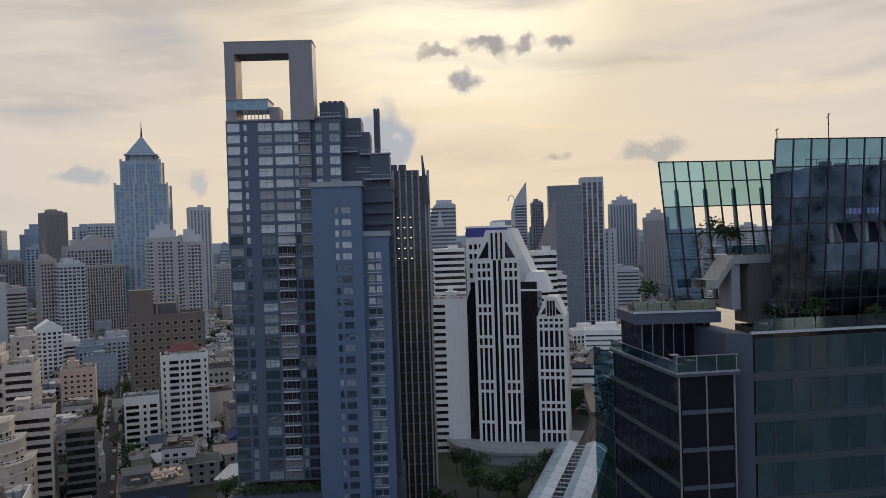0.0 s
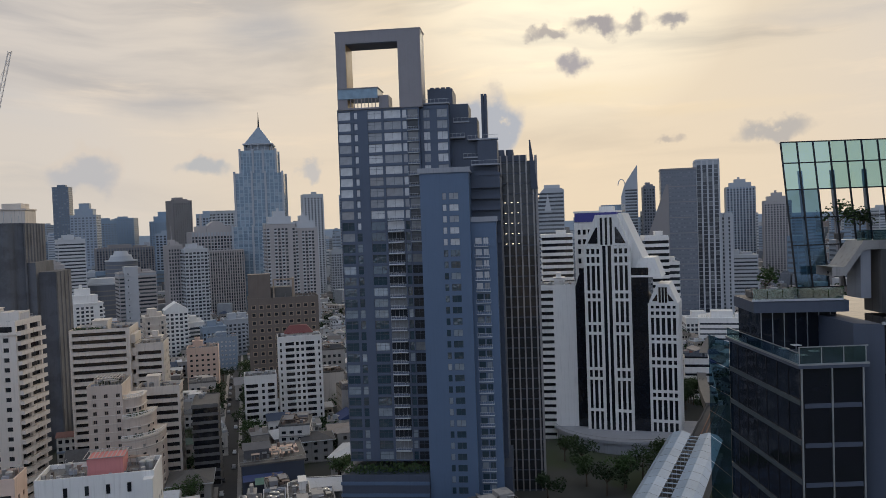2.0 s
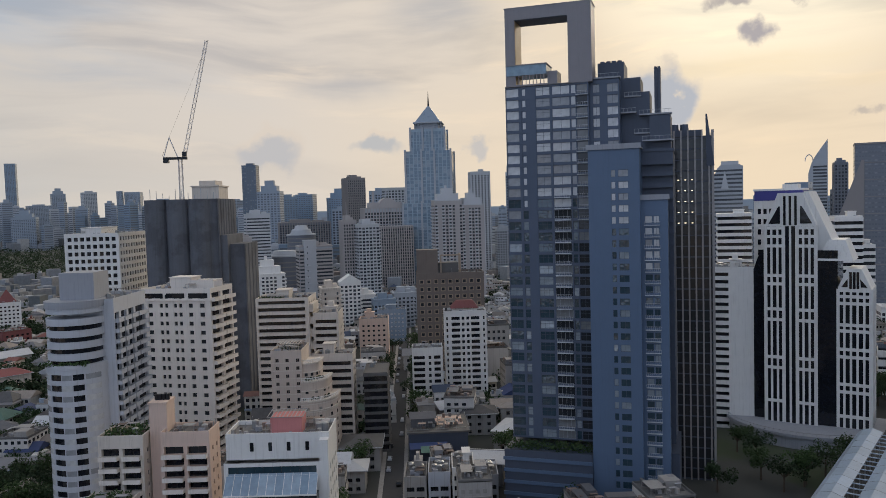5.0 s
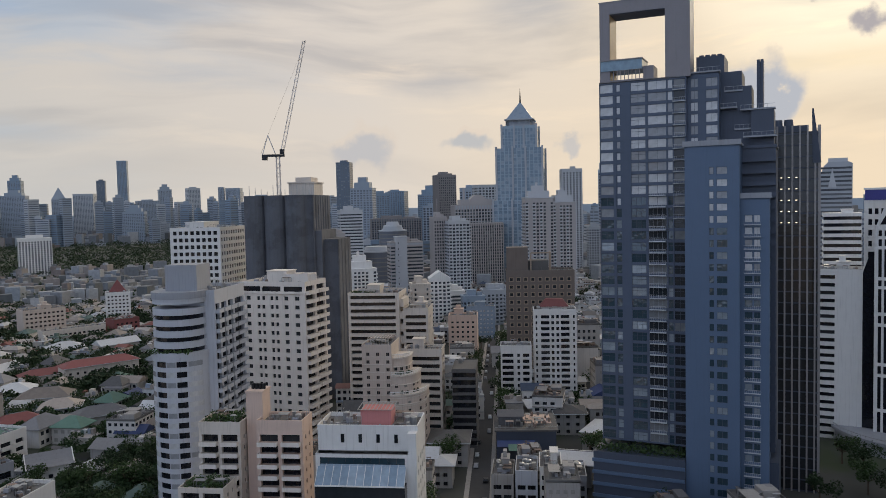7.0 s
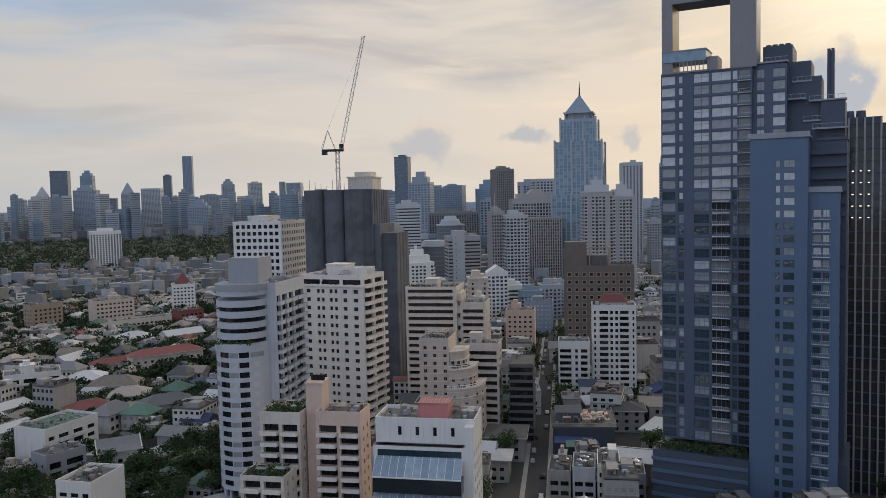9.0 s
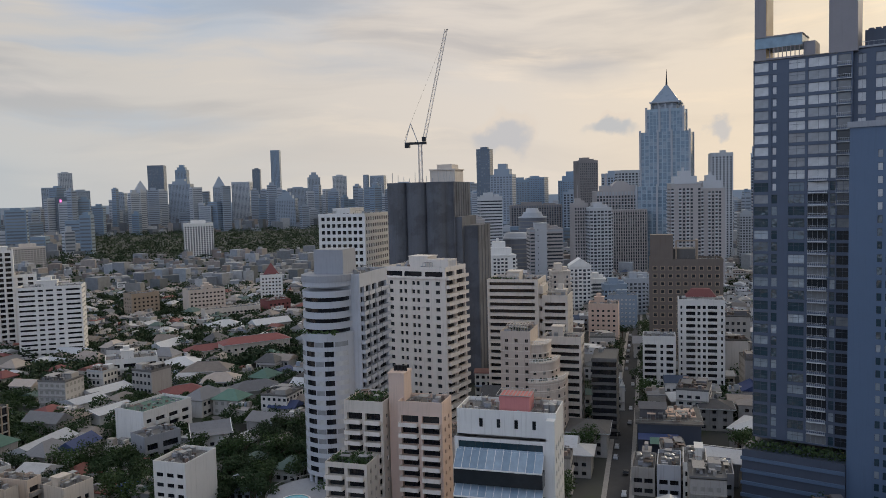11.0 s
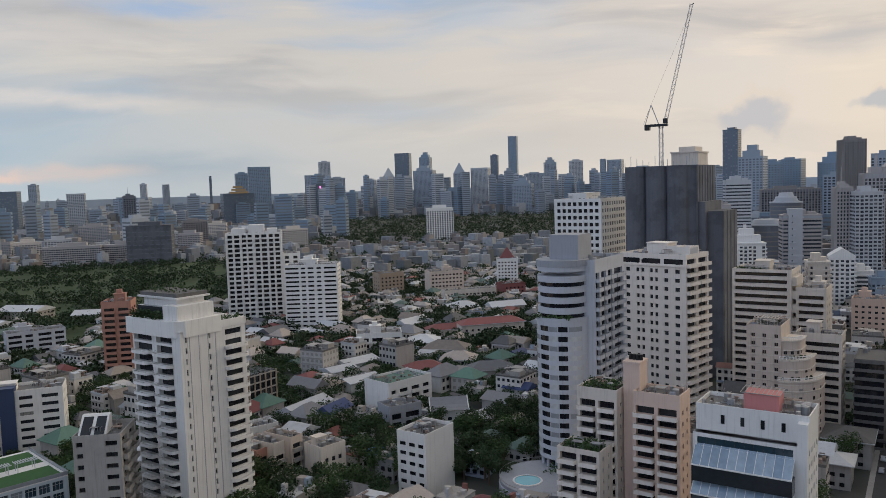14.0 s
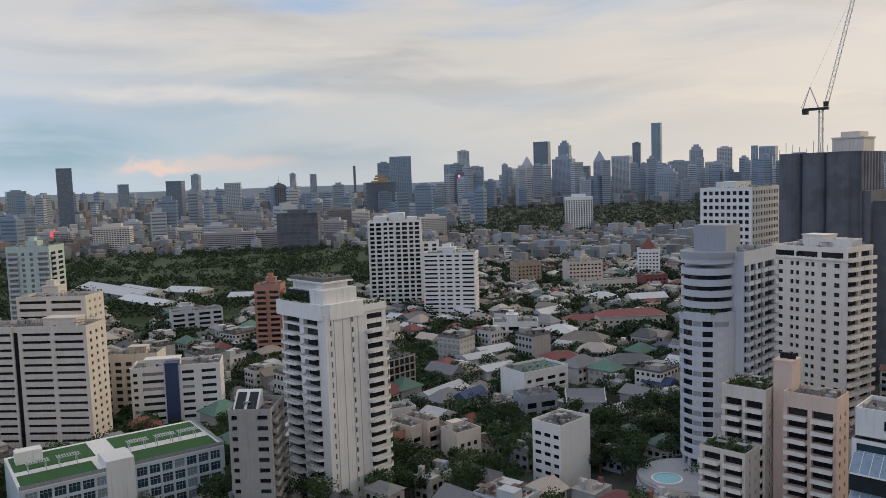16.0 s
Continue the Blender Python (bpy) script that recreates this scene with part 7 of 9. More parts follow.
def round_office(az, r, rad, h, steps):
    """Dark drum of banded glass with set-back saucers on top."""
    e = thing("round_office", "dark round glass office with stacked saucer roofs", "building", -r * math.sin(radians(az)), r * math.cos(radians(az)), az)
    g = Geo()
    g.hexa(ring(rad, 40), 0, ring(rad, 40), h)
    part("glazing", g, FARDARK, e)
    for j in range(int(h / 5)):
        g = Geo()
        g.hexa(ring(rad + 0.3, 40), 2 + j * 5, ring(rad + 0.3, 40), 3.2 + j * 5)
        part("floor_band", g, FARBROWN, e)
    z, q = h, rad
    for k in range(steps):
        g = Geo()
        g.hexa(ring(q + 1.2, 40), z, ring(q + 0.6, 40), z + 1.6)
        g.hexa(ring(q * 0.8, 40), z + 1.6, ring(q * 0.66, 40), z + 6.5)
        part("saucer", g, FARGREY if k == 0 else FARWHITE, e)
        z, q = z + 6.5, q * 0.62


round_office(31.7, 900, 19, 44, 1)
round_office(30.5, 1080, 19, 62, 2)
# office with a curved glass shoulder, sail tower, and the wedge wall of the dark slab
e = thing("office_tower", "grey glass office with a curved shoulder and notched front", "tower", -13, 800, 0)
g = Geo()
prism(g, [(0, 0), (27, 0), (27, 126), (24, 127.5), (7, 127.5), (3.5, 124), (1, 117), (0, 108)], 0, 24)
part("wall", g, FARGREY, e)
g = Geo()
for j in range(30):
    g.box(0.8, 26.4, -0.25, 0, 5 + j * 4, 6.8 + j * 4)
part("window_grid", g, MIDPANE, e, kind="stuff")
g = Geo()
prism(g, [(7, 104), (10.5, 122), (14, 104)], -0.9, 0)
part("notch", g, FARWHITE, e)
g = Geo()
g.box(7, 23, 2, 20, 127.5, 131)
part("roof", g, FARWHITE, e)
e = thing("sail_tower", "pale pointed tower with a curved sail blade and steel arch", "tower", 104, 1176, -5)
g = Geo()
prism(g, [(0, 0), (24, 0), (24, 142), (24, 172), (17, 162), (9, 150), (4, 140), (0, 126)], 0, 20)
part("wall", g, FARGREY, e)
g = Geo()
for j in range(30):
    g.box(6, 23, -0.3, 0, 6 + j * 4.4, 8.4 + j * 4.4)
part("window_grid", g, MIDPANE, e, kind="stuff")
g = Geo()
arch = [(1 + 5 * math.cos(radians(q)), 10, 143 + 9 * math.sin(radians(q))) for q in range(0, 181, 15)]
for p, q in zip(arch, arch[1:]):
    g.beam(p, q, 1.2)
part("arch", g, FARWHITE, e)
e = thing("wedge_wall", "brown-grey sloping wedge wall against the dark office slab", "building", 82, 684, -8)
g = Geo()
prism(g, [(0, 0), (18, 0), (18, 122), (16, 122), (0, 78)], 0, 14)
part("wall", g, FARBROWN, e)
G("apartment_slab", "long tan apartment slab of nine floors", -1219, 177, 65, 78, 16, 27, FARTAN, 3.0, 3.0, 0.8, 0.5)
G("apartment_slab", "long tan apartment slab of nine floors", -1198, 253, 65, 63, 16, 26, FARTAN, 3.0, 3.0, 0.8, 0.5)
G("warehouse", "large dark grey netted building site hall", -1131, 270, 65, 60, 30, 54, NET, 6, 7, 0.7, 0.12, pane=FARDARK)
M("building_site", "red-brown unfinished concrete frame block", 72.0, 1400, 5, 40, 24, 50, FARBROWN, "balcony", 3.4, 4.0, top="hut")
M("apartment_tower", "dark slim tower with scaffold crown beside the site", 76.2, 1500, 5, 20, 18, 96, FARDARK, "rib", 3.4, 4.0, top="mast")
G("apartment_tower", "white apartment tower above the park", -1100, 756, 60, 46, 20, 59, WHITE, 3.2, 4.0, 0.55, 0.7)
G("hotel_block", "low brown stone apartment block", -520, 240, 60, 30, 20, 38, FARTAN, 3.0, 4)


# skyline walls carry the blue of aerial haze in their base colour
SKYMATS = (stuff_mat("hazed_blue_glass", (0.20, 0.27, 0.345), 0.3, 0.1, 0.02, 0.2, 0, 0.05), stuff_mat("hazed_grey_cladding", (0.29, 0.335, 0.39), 0.5, 0.1, 0.02, 0.2, 0, 0.1),
           stuff_mat("hazed_pale_cladding", (0.43, 0.45, 0.475), 0.6, 0.1, 0.02, 0.2, 0, 0.1), stuff_mat("hazed_dark_glass", (0.115, 0.15, 0.195), 0.35, 0.1, 0.02, 0.2, 0, 0.05))


# the skyline: foot point, width, height, wall, crown
def skyline(rows, mats, crowns, group):
    rnd = random.Random(len(rows))
    for i, (x, y, w, h) in enumerate(rows):
        yaw = math.degrees(math.atan2(-x, y)) + rnd.uniform(-25, 25)
        e = G("distant_tower", ("distant haze-tinted blue glass skyscraper", "distant haze-tinted plain grey skyscraper", "distant haze-tinted pale stone tower", "distant haze-tinted dark office tower")[mats[i % len(mats)]], x - w / 2 * math.cos(radians(yaw)), y - w / 2 * math.sin(radians(yaw)), yaw,
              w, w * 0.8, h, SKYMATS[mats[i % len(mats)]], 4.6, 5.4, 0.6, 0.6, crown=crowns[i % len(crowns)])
        tagged(e, group=group)


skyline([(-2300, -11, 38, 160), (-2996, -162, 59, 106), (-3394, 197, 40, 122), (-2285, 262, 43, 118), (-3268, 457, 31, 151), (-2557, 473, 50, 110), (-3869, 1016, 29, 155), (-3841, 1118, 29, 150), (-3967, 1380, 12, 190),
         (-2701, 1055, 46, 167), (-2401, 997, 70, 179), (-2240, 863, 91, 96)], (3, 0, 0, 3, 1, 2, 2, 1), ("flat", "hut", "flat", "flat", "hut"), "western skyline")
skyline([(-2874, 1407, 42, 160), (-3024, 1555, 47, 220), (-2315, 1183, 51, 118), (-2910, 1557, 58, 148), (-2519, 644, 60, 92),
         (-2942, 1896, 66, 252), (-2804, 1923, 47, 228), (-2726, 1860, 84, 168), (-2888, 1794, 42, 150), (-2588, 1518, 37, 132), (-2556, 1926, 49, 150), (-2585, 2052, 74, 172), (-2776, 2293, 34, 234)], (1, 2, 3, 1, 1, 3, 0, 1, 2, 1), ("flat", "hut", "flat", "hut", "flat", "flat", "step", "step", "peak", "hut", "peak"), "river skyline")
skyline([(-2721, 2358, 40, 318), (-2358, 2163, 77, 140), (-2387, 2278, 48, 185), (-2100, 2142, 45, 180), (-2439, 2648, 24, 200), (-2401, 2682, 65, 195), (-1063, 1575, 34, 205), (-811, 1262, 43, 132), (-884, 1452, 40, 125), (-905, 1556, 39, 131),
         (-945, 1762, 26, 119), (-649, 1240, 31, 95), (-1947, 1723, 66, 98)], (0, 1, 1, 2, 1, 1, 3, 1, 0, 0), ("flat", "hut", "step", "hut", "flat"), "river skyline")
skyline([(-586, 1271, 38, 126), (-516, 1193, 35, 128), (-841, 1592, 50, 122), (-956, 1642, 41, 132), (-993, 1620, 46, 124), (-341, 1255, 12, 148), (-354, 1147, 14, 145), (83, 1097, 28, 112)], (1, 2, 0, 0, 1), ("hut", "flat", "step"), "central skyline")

# ---------- side street and elevated station ----------
st = Geo()
d = Vector((-103.7, 253.6)).normalized()
nrm = Vector((d.y, -d.x))
a, b = Vector((-60, 120)), Vector((-60, 120)) + d * 620
for off0, off1, z in ((-3.4, 3.4, 0.02),):
    p = [a + nrm * off0, a + nrm * off1, b + nrm * off1, b + nrm * off0]
    st.hexa([(q.x, q.y) for q in p], 0.0, [(q.x, q.y) for q in p], z)
tagged(new("road", st.mesh("road", ASPHALT)), "narrow asphalt side street between buildings", "road", kind="structure")
for s in (-1, 1):
    st = Geo()
    p = [a + nrm * (s * 3.4 if s > 0 else -5.0), a + nrm * (5.0 if s > 0 else -3.4), b + nrm * (5.0 if s > 0 else -3.4), b + nrm * (3.4 if s > 0 else -5.0)]
    st.hexa([(q.x, q.y) for q in p], 0.0, [(q.x, q.y) for q in p], 0.16)
    tagged(new("pavement", st.mesh("pavement", CONCRETE)), "grey concrete pavement along the side street", "pavement", kind="structure")


def car(col):
    e = thing("car", "parked small car on the side street", "car", 0, 0, 0, group="cars on the street")
    g = Geo()
    g.hexa([(-0.85, -2.1), (0.85, -2.1), (0.85, 2.1), (-0.85, 2.1)], 0.3, [(-0.82, -2.05), (0.82, -2.05), (0.82, 2.05), (-0.82, 2.05)], 0.85)
    g.hexa([(-0.8, -1.7), (0.8, -1.7), (0.8, 1.1), (-0.8, 1.1)], 0.85, [(-0.62, -1.3), (0.62, -1.3), (0.62, 0.5), (-0.62, 0.5)], 1.42)
    body = part("body", g, col, e)
    g = Geo()
    g.hexa([(-0.82, -1.5), (0.82, -1.5), (0.82, 0.95), (-0.82, 0.95)], 0.9, [(-0.66, -1.25), (0.66, -1.25), (0.66, 0.5), (-0.66, 0.5)], 1.34)
    part("window_band", g, BLACKPANE, body)
    w = Geo()
    w.hexa([(0, y * 0.3) for y in (-1, 1)] + [(0.2, y * 0.3) for y in (1, -1)], 0, [(0, y * 0.3) for y in (-1, 1)] + [(0.2, y * 0.3) for y in (1, -1)], 0.6)
    for x in (-0.9, 0.7):
        for y in (-1.3, 1.3):
            part("wheel", w.mesh("wheel", DARKMETAL), (), e, loc=(x, y, 0.0))
    return e


yaw_st = math.degrees(math.atan2(-d.x, d.y))
rnd = random.Random(12)
for i, m in enumerate((METALROOF, DARKMETAL, GREYPAINT)):
    c0 = car(m)
    for k in range(6):
        q = a + d * (110 + (i + k * 3) * 16 + rnd.uniform(-3, 3)) + nrm * rnd.choice((-2.0, 1.9))
        mtx = pose(q.x, q.y, 0.03, 0, 0, yaw_st)
        if k == 0:
            c0.matrix_basis = mtx
        else:
            copy_thing(c0, mtx)


STATIONROOF = stuff_mat("pale_blue_roof_sheet", (0.36, 0.45, 0.55), 0.35, 0.15, 0.3, 2.0, 0.15, 0.35, per_object=0.12)
RUSTRAIL = stuff_mat("rusty_track_bed", (0.16, 0.085, 0.06), 0.8, 0.3, 0.5, 4.0, 0.3, 0.0)


def station():
    e = thing("elevated_station", "elevated railway station with long pale metal roofs", "station", 34, 236, -17)
    for s in (-1, 1):
        for i in range(16):
            g = Geo()
            y = -70 + i * 7.5
            prof = [(1.6, 17.0), (4.5, 17.9), (7.4, 17.2), (9.2, 15.6)]
            for (x0, z0), (x1, z1) in zip(prof, prof[1:]):
                pts = [(s * x0, y, z0), (s * x1, y, z1), (s * x1, y + 7.3, z1), (s * x0, y + 7.3, z0)]
                up = [(px, py, pz + 0.15) for px, py, pz in pts]
                if s < 0:
                    up = up[::-1]
                g.quad(*up)
            part("roof_panel", g, STATIONROOF, e)
    g = Geo()
    g.box(-9, 9, -70, 50, 9.5, 11)
    part("platform", g, DARKCONC, e)
    g = Geo()
    g.box(-3.6, 3.6, 50, 124, 9.3, 10.8)
    g.box(-3.9, -3.5, 50, 124, 10.8, 11.7)
    g.box(3.5, 3.9, 50, 124, 10.8, 11.7)
    part("track_deck", g, ASPHALT, e)
    for x in (-1.0, 0.6):
        g = Geo()
        g.box(x, x + 0.4, -70, 124, 11, 11.3)
        part("rail", g, RUSTRAIL, e)
    for i in range(28):
        g = Geo()
        g.box(-1.7, 1.7, -70 + i * 4.3, -69.6 + i * 4.3, 17.0, 17.25)
        part("roof_tie", g, STATIONROOF, e)
    g = Geo()
    g.beam((0, 0, 11), (0, 0, 17), 0.3)
    me = g.mesh("post", STEEL)
    for i in range(13):
        for x in (-1.6, 1.6):
            part("post", me, (), e, loc=(x, -66 + i * 9, 0))
    g = Geo()
    for i in range(10):
        g.hexa(ring(1.1, 14, 0, -60 + i * 22), 0, ring(1.1, 14, 0, -60 + i * 22), 9.5)
    part("pier", g, CONCRETE, e)
    v = thing("viaduct", "curving concrete railway viaduct beyond the station", "viaduct", 0, 0)
    pts = [Vector((67 + 30 * t + 60 * t * t, 352 + 330 * t, 0)) for t in [i / 14 for i in range(15)]]
    for p, q in zip(pts, pts[1:]):
        g = Geo()
        g.beam((p.x, p.y, 10), (q.x, q.y, 10), 4.5)
        part("deck_span", g, DARKCONC, v)
    for p in pts[::2]:
        g = Geo()
        g.hexa(ring(1.0, 12, p.x, p.y), 0, ring(1.0, 12, p.x, p.y), 9)
        part("pier", g, CONCRETE, v)


station()
# stepped shopping hall beyond the station
e = thing("shopping_hall", "stepped white hall with curved terraces and a planted forecourt", "building", 66, 412, -8)
for k in range(5):
    g = Geo()
    g.box(0, 16 - k * 0.8, k * 3.2, 26, k * 4.0, k * 4.0 + 3.0)
    part("storey", g, WHITE, e)
    g = Geo()
    g.box(0.4, 15.4 - k * 0.8, k * 3.2 + 0.6, 25.6, k * 4.0 + 3.0, k * 4.0 + 4.0)
    part("window_band", g, BLACKPANE, e)

# ---------- houses, shops and trees ----------


def house(kind, W, D, h, roof, wall):
    g = Geo()
    g.box(0, W, 0, D, 0, h)
    e = tagged(new("house", g.mesh("house", wall)), "two-storey rendered house", "house", "garden quarter houses")
    w = Geo()
    for z in [1.0 + 3.1 * j for j in range(max(1, int(h / 3.1)))]:
        for i in range(int(W / 2.8)):
            x = 1.0 + i * 2.8
            w.box(x, x + 1.5, -0.06, 0.02, z, z + 1.3)
            w.box(x, x + 1.5, D - 0.02, D + 0.06, z, z + 1.3)
        for i in range(int(D / 2.8)):
            y = 1.0 + i * 2.8
            w.box(W - 0.02, W + 0.06, y, y + 1.4, z, z + 1.3)
        if kind == "flat":
            w.box(0, W, -0.5, 0.0, z - 1.1, z - 0.85, 1)
    ob = part("window_grid", w, (PANE, CONCRETE), e, kind="stuff")
    g = Geo()
    if kind == "hip":
        o = 0.9
        r = min(W, D) * 0.42
        g.hexa([(-o, -o), (W + o, -o), (W + o, D + o), (-o, D + o)], h, [(r, D * 0.48), (W - r, D * 0.48), (W - r, D * 0.52), (r, D * 0.52)], h + min(W, D) * 0.30)
        g.box(-o, W + o, -o, D + o, h - 0.15, h)
    elif kind == "gable":
        o = 0.7
        g.hexa([(-o, -o), (W + o, -o), (W + o, D + o), (-o, D + o)], h, [(-o, D * 0.49), (W + o, D * 0.49), (W + o, D * 0.51), (-o, D * 0.51)], h + D * 0.26)
    else:
        g.box(-0.1, W + 0.1, -0.1, D + 0.1, h, h + 0.25)
        g.box(-0.1, W + 0.1, -0.1, 0.1, h, h + 0.9)
        g.box(-0.1, W + 0.1, D - 0.1, D + 0.1, h, h + 0.9)
        g.box(-0.1, 0.1, 0, D, h, h + 0.9)
        g.box(W - 0.1, W + 0.1, 0, D, h, h + 0.9)
    part("roof", g, roof, e)
    if kind == "flat":
        g = Geo()
        g.box(W * 0.55, W * 0.9, D * 0.5, D * 0.9, h, h + 2.6)
        g.box(W * 0.1, W * 0.45, D * 0.2, D * 0.7, h + 2.2, h + 2.32)
        for x, y in ((0.1, 0.2), (0.45, 0.2), (0.1, 0.7), (0.45, 0.7)):
            g.beam((W * x, D * y, h), (W * x, D * y, h + 2.2), 0.12)
        g.hexa(ring(0.7, 10, W * 0.7, D * 0.25), h, ring(0.7, 10, W * 0.7, D * 0.25), h + 1.6)
        rc = random.Random(int(W * 100 + D))
        c = Geo()
        for k in range(34):
            x, y, w2, d2 = rc.uniform(0.3, W - 2.2), rc.uniform(0.3, D - 2), rc.uniform(0.4, 1.9), rc.uniform(0.4, 1.6)
            if k % 4 == 0:      # loose sheet roofs on thin posts
                z = h + rc.uniform(1.6, 2.6)
                w2, d2 = w2 * 1.8, d2 * 1.8
                x, y = min(x, W - w2), min(y, D - d2)
                c.hexa([(x, y), (x + w2, y), (x + w2, y + d2), (x, y + d2)], z, [(x, y), (x + w2, y), (x + w2, y + d2), (x, y + d2)], z + 0.08)
                for px, py in ((x + 0.1, y + 0.1), (x + w2 - 0.1, y + d2 - 0.1)):
                    c.beam((px, py, h), (px, py, z), 0.08)
            else:
                c.box(x, x + w2, y, y + d2, h + 0.1, h + rc.uniform(0.4, 1.9))
        part("roof_clutter", c, CLUTTER if W > 12 else CLUTTER_RUST, e, kind="stuff")
        part("roof_room", g, roof if roof is not ROOFDECK else (CONCRETE if W > 12 else GREYROOF), e)
    return e


KINDS = [("hip", 13, 10, 6.2, TANROOF), ("hip", 15, 11, 6.5, GREYROOF), ("gable", 14, 9, 6.2, TANROOF), ("gable", 18, 10, 6.0, GREYROOF), ("flat", 11, 12, 9.5, METALROOF), ("hip", 11, 9, 6.3, REDROOF),
         ("gable", 22, 11, 5.0, METALROOF), ("flat", 14, 14, 12.5, ROOFDECK), ("hip", 12, 11, 6.4, GREENROOF), ("gable", 12, 9, 6.0, BLUEROOF)]
SHOPS = [("flat", 9, 14, 11, ROOFDECK), ("flat", 13, 13, 14, ROOFDECK), ("flat", 16, 12, 9, METALROOF), ("gable", 16, 12, 7, METALROOF), ("flat", 11, 16, 17, ROOFDECK), ("gable", 13, 11, 7, GREYROOF), ("gable", 12, 10, 8, BLUEROOF)]


def tree(seed, h, r, mat):
    e = thing("tree", "broad dark green tree between the houses", "tree", 0, 0, group="garden quarter trees")
    rnd = random.Random(seed)
    g = Geo()
    g.hexa(ring(0.38, 9), 0, ring(0.22, 9), h * 0.6)
    for i in range(5):
        a = rnd.uniform(0, 6.28)
        g.beam((0, 0, h * 0.45), (math.cos(a) * r * 0.6, math.sin(a) * r * 0.6, h * rnd.uniform(0.6, 0.85)), 0.2)
    part("trunk", g, BARK, e)
    part("crown", crown_mesh(r, 1000, seed, 0.40), mat, e, loc=(0, 0, h * 0.72))
    return e



# ---------- landmark houses of the garden quarter ----------
WIN = dict(n=6, ww=1.5, wh=1.3, pane=BLACKPANE, bars=1)


def hip_house(label, x, y, yaw, W, D, h, roof, wall=HOUSEWALL, rise=0.28, n=5, kind="hip"):
    e = block("house", label, x, y, yaw, W, D, h, wall, 3.0, F=dict(n=n, ww=1.4, wh=1.3, pane=BLACKPANE), R=dict(n=max(2, int(D / 4)), ww=1.4, wh=1.3, pane=BLACKPANE), roof=False, cat="house")
    g = Geo()
    o = 1.0
    r = min(W, D) * 0.45 if kind == "hip" else -o
    g.hexa([(-o, -o), (W + o, -o), (W + o, D + o), (-o, D + o)], h, [(r, D * 0.48), (W - r, D * 0.48), (W - r, D * 0.52), (r, D * 0.52)], h + min(W, D) * rise)
    part("roof", g, roof, e)
    g = Geo()
    g.beam((r, D * 0.5, h + min(W, D) * rise + 0.05), (W - r, D * 0.5, h + min(W, D) * rise + 0.05), 0.3)
    part("ridge", g, GREYROOF, e)
    g = Geo()
    g.box(-o, W + o, -o - 0.12, -o, h - 0.25, h + 0.05)
    g.box(W + o, W + o + 0.12, -o, D + o, h - 0.25, h + 0.05)
    part("gutter", g, METALROOF, e)
    return e


hip_house("long four-storey house with a bright red hipped roof", -374, 280, 68, 40, 13, 11, REDROOF, CREAM, 0.24, 10)
hip_house("low wing with a faded red tiled roof", -392, 268, 68, 26, 12, 7, REDROOF, CREAM, 0.25, 6)
block("apartment_house", "yellow-tan apartment block with square windows", -578, 345, 85, 24, 14, 21, TAN, 3.2, F=dict(n=6, ww=1.6, wh=1.4, pane=BLACKPANE), R=dict(n=3, ww=1.4, wh=1.3), L=dict(n=3, ww=1.4, wh=1.3), seed=101, hut=False)
block("apartment_house", "pale pinkish office block with a long lower wing", -540, 372, 70, 30, 18, 23, BEIGE, 3.2, F=dict(n=9, ww=1.7, wh=1.3, pane=BLACKPANE), R=dict(n=5, ww=1.6, wh=1.3), seed=102)
block("apartment_house", "long low cream school wing with many windows", -505, 362, 70, 44, 12, 11, CREAM, 3.2, F=dict(n=13, ww=1.8, wh=1.4, pane=BLACKPANE), seed=103, hut=False)
e = block("apartment_tower", "white apartment house with a red pyramid roof", -560, 462, 50, 20, 18, 26, WHITE, 3.1, F=dict(n=6, ww=1.5, wh=1.3, pane=BLACKPANE), R=dict(n=5, ww=1.5, wh=1.3), seed=104, hut=False)
e = thing("pyramid_roof", "dark red pyramid roof on the white house", "roof", -560, 462, 50)
g = Geo()
g.hexa([(3, 3), (17, 3), (17, 15), (3, 15)], 27, [(9.7, 8.7), (10.3, 8.7), (10.3, 9.3), (9.7, 9.3)], 37)
part("roof", g, REDROOF, e)
block("office_block", "dark red low office block", -484, 406, 75, 20, 14, 14, REDROOF, 3.2, F=dict(n=5, ww=1.8, wh=1.4, pane=BLACKPANE), seed=105, hut=False)
e = block("apartment_house", "white walk-up flats with a green roof deck", -268.7, 162.5, 98, 24, 16, 14.5, WHITE, 3.2, F=dict(spans=[(1.5, 4.0), (6, 10.5), (12.5, 17), (19, 22.5)], wh=1.6, sill=0.9, rec=0.6, pane=BLACKPANE, bars=2, bal=[(5.6, 10.9), (12.1, 17.4)]), L=None, seed=106, hut=False, clutter=3)
e = thing("roof_deck", "faded green roof deck on the white flats", "roof", -268.7, 162.5, 98)
g = Geo()
g.box(0.6, 23.4, 0.6, 15.4, 14.5, 14.7)
part("deck", g, GREENROOF, e)
block("house", "blue-grey modern house with a flat roof", -248, 150, 86, 14, 10, 11.5, GREYPAINT, 3.4, F=dict(spans=[(1, 5), (7, 13)], wh=2.2, sill=0.5, rec=0.5, pane=BLACKPANE, bars=2), L=dict(n=2, ww=1.2, wh=1.4), seed=107, hut=False, cat="house", clutter=2)
block("house", "large white villa with stacked verandas", -387, 214, 60, 26, 16, 12, WHITE, 3.6, F=dict(spans=[(1, 7), (9, 15), (18, 25)], wh=2.3, sill=0.6, rec=1.0, pane=BLACKPANE, bars=3, bal=[(0.6, 15.4)]), R=dict(n=3, ww=2, wh=1.6), seed=108, cat="house")
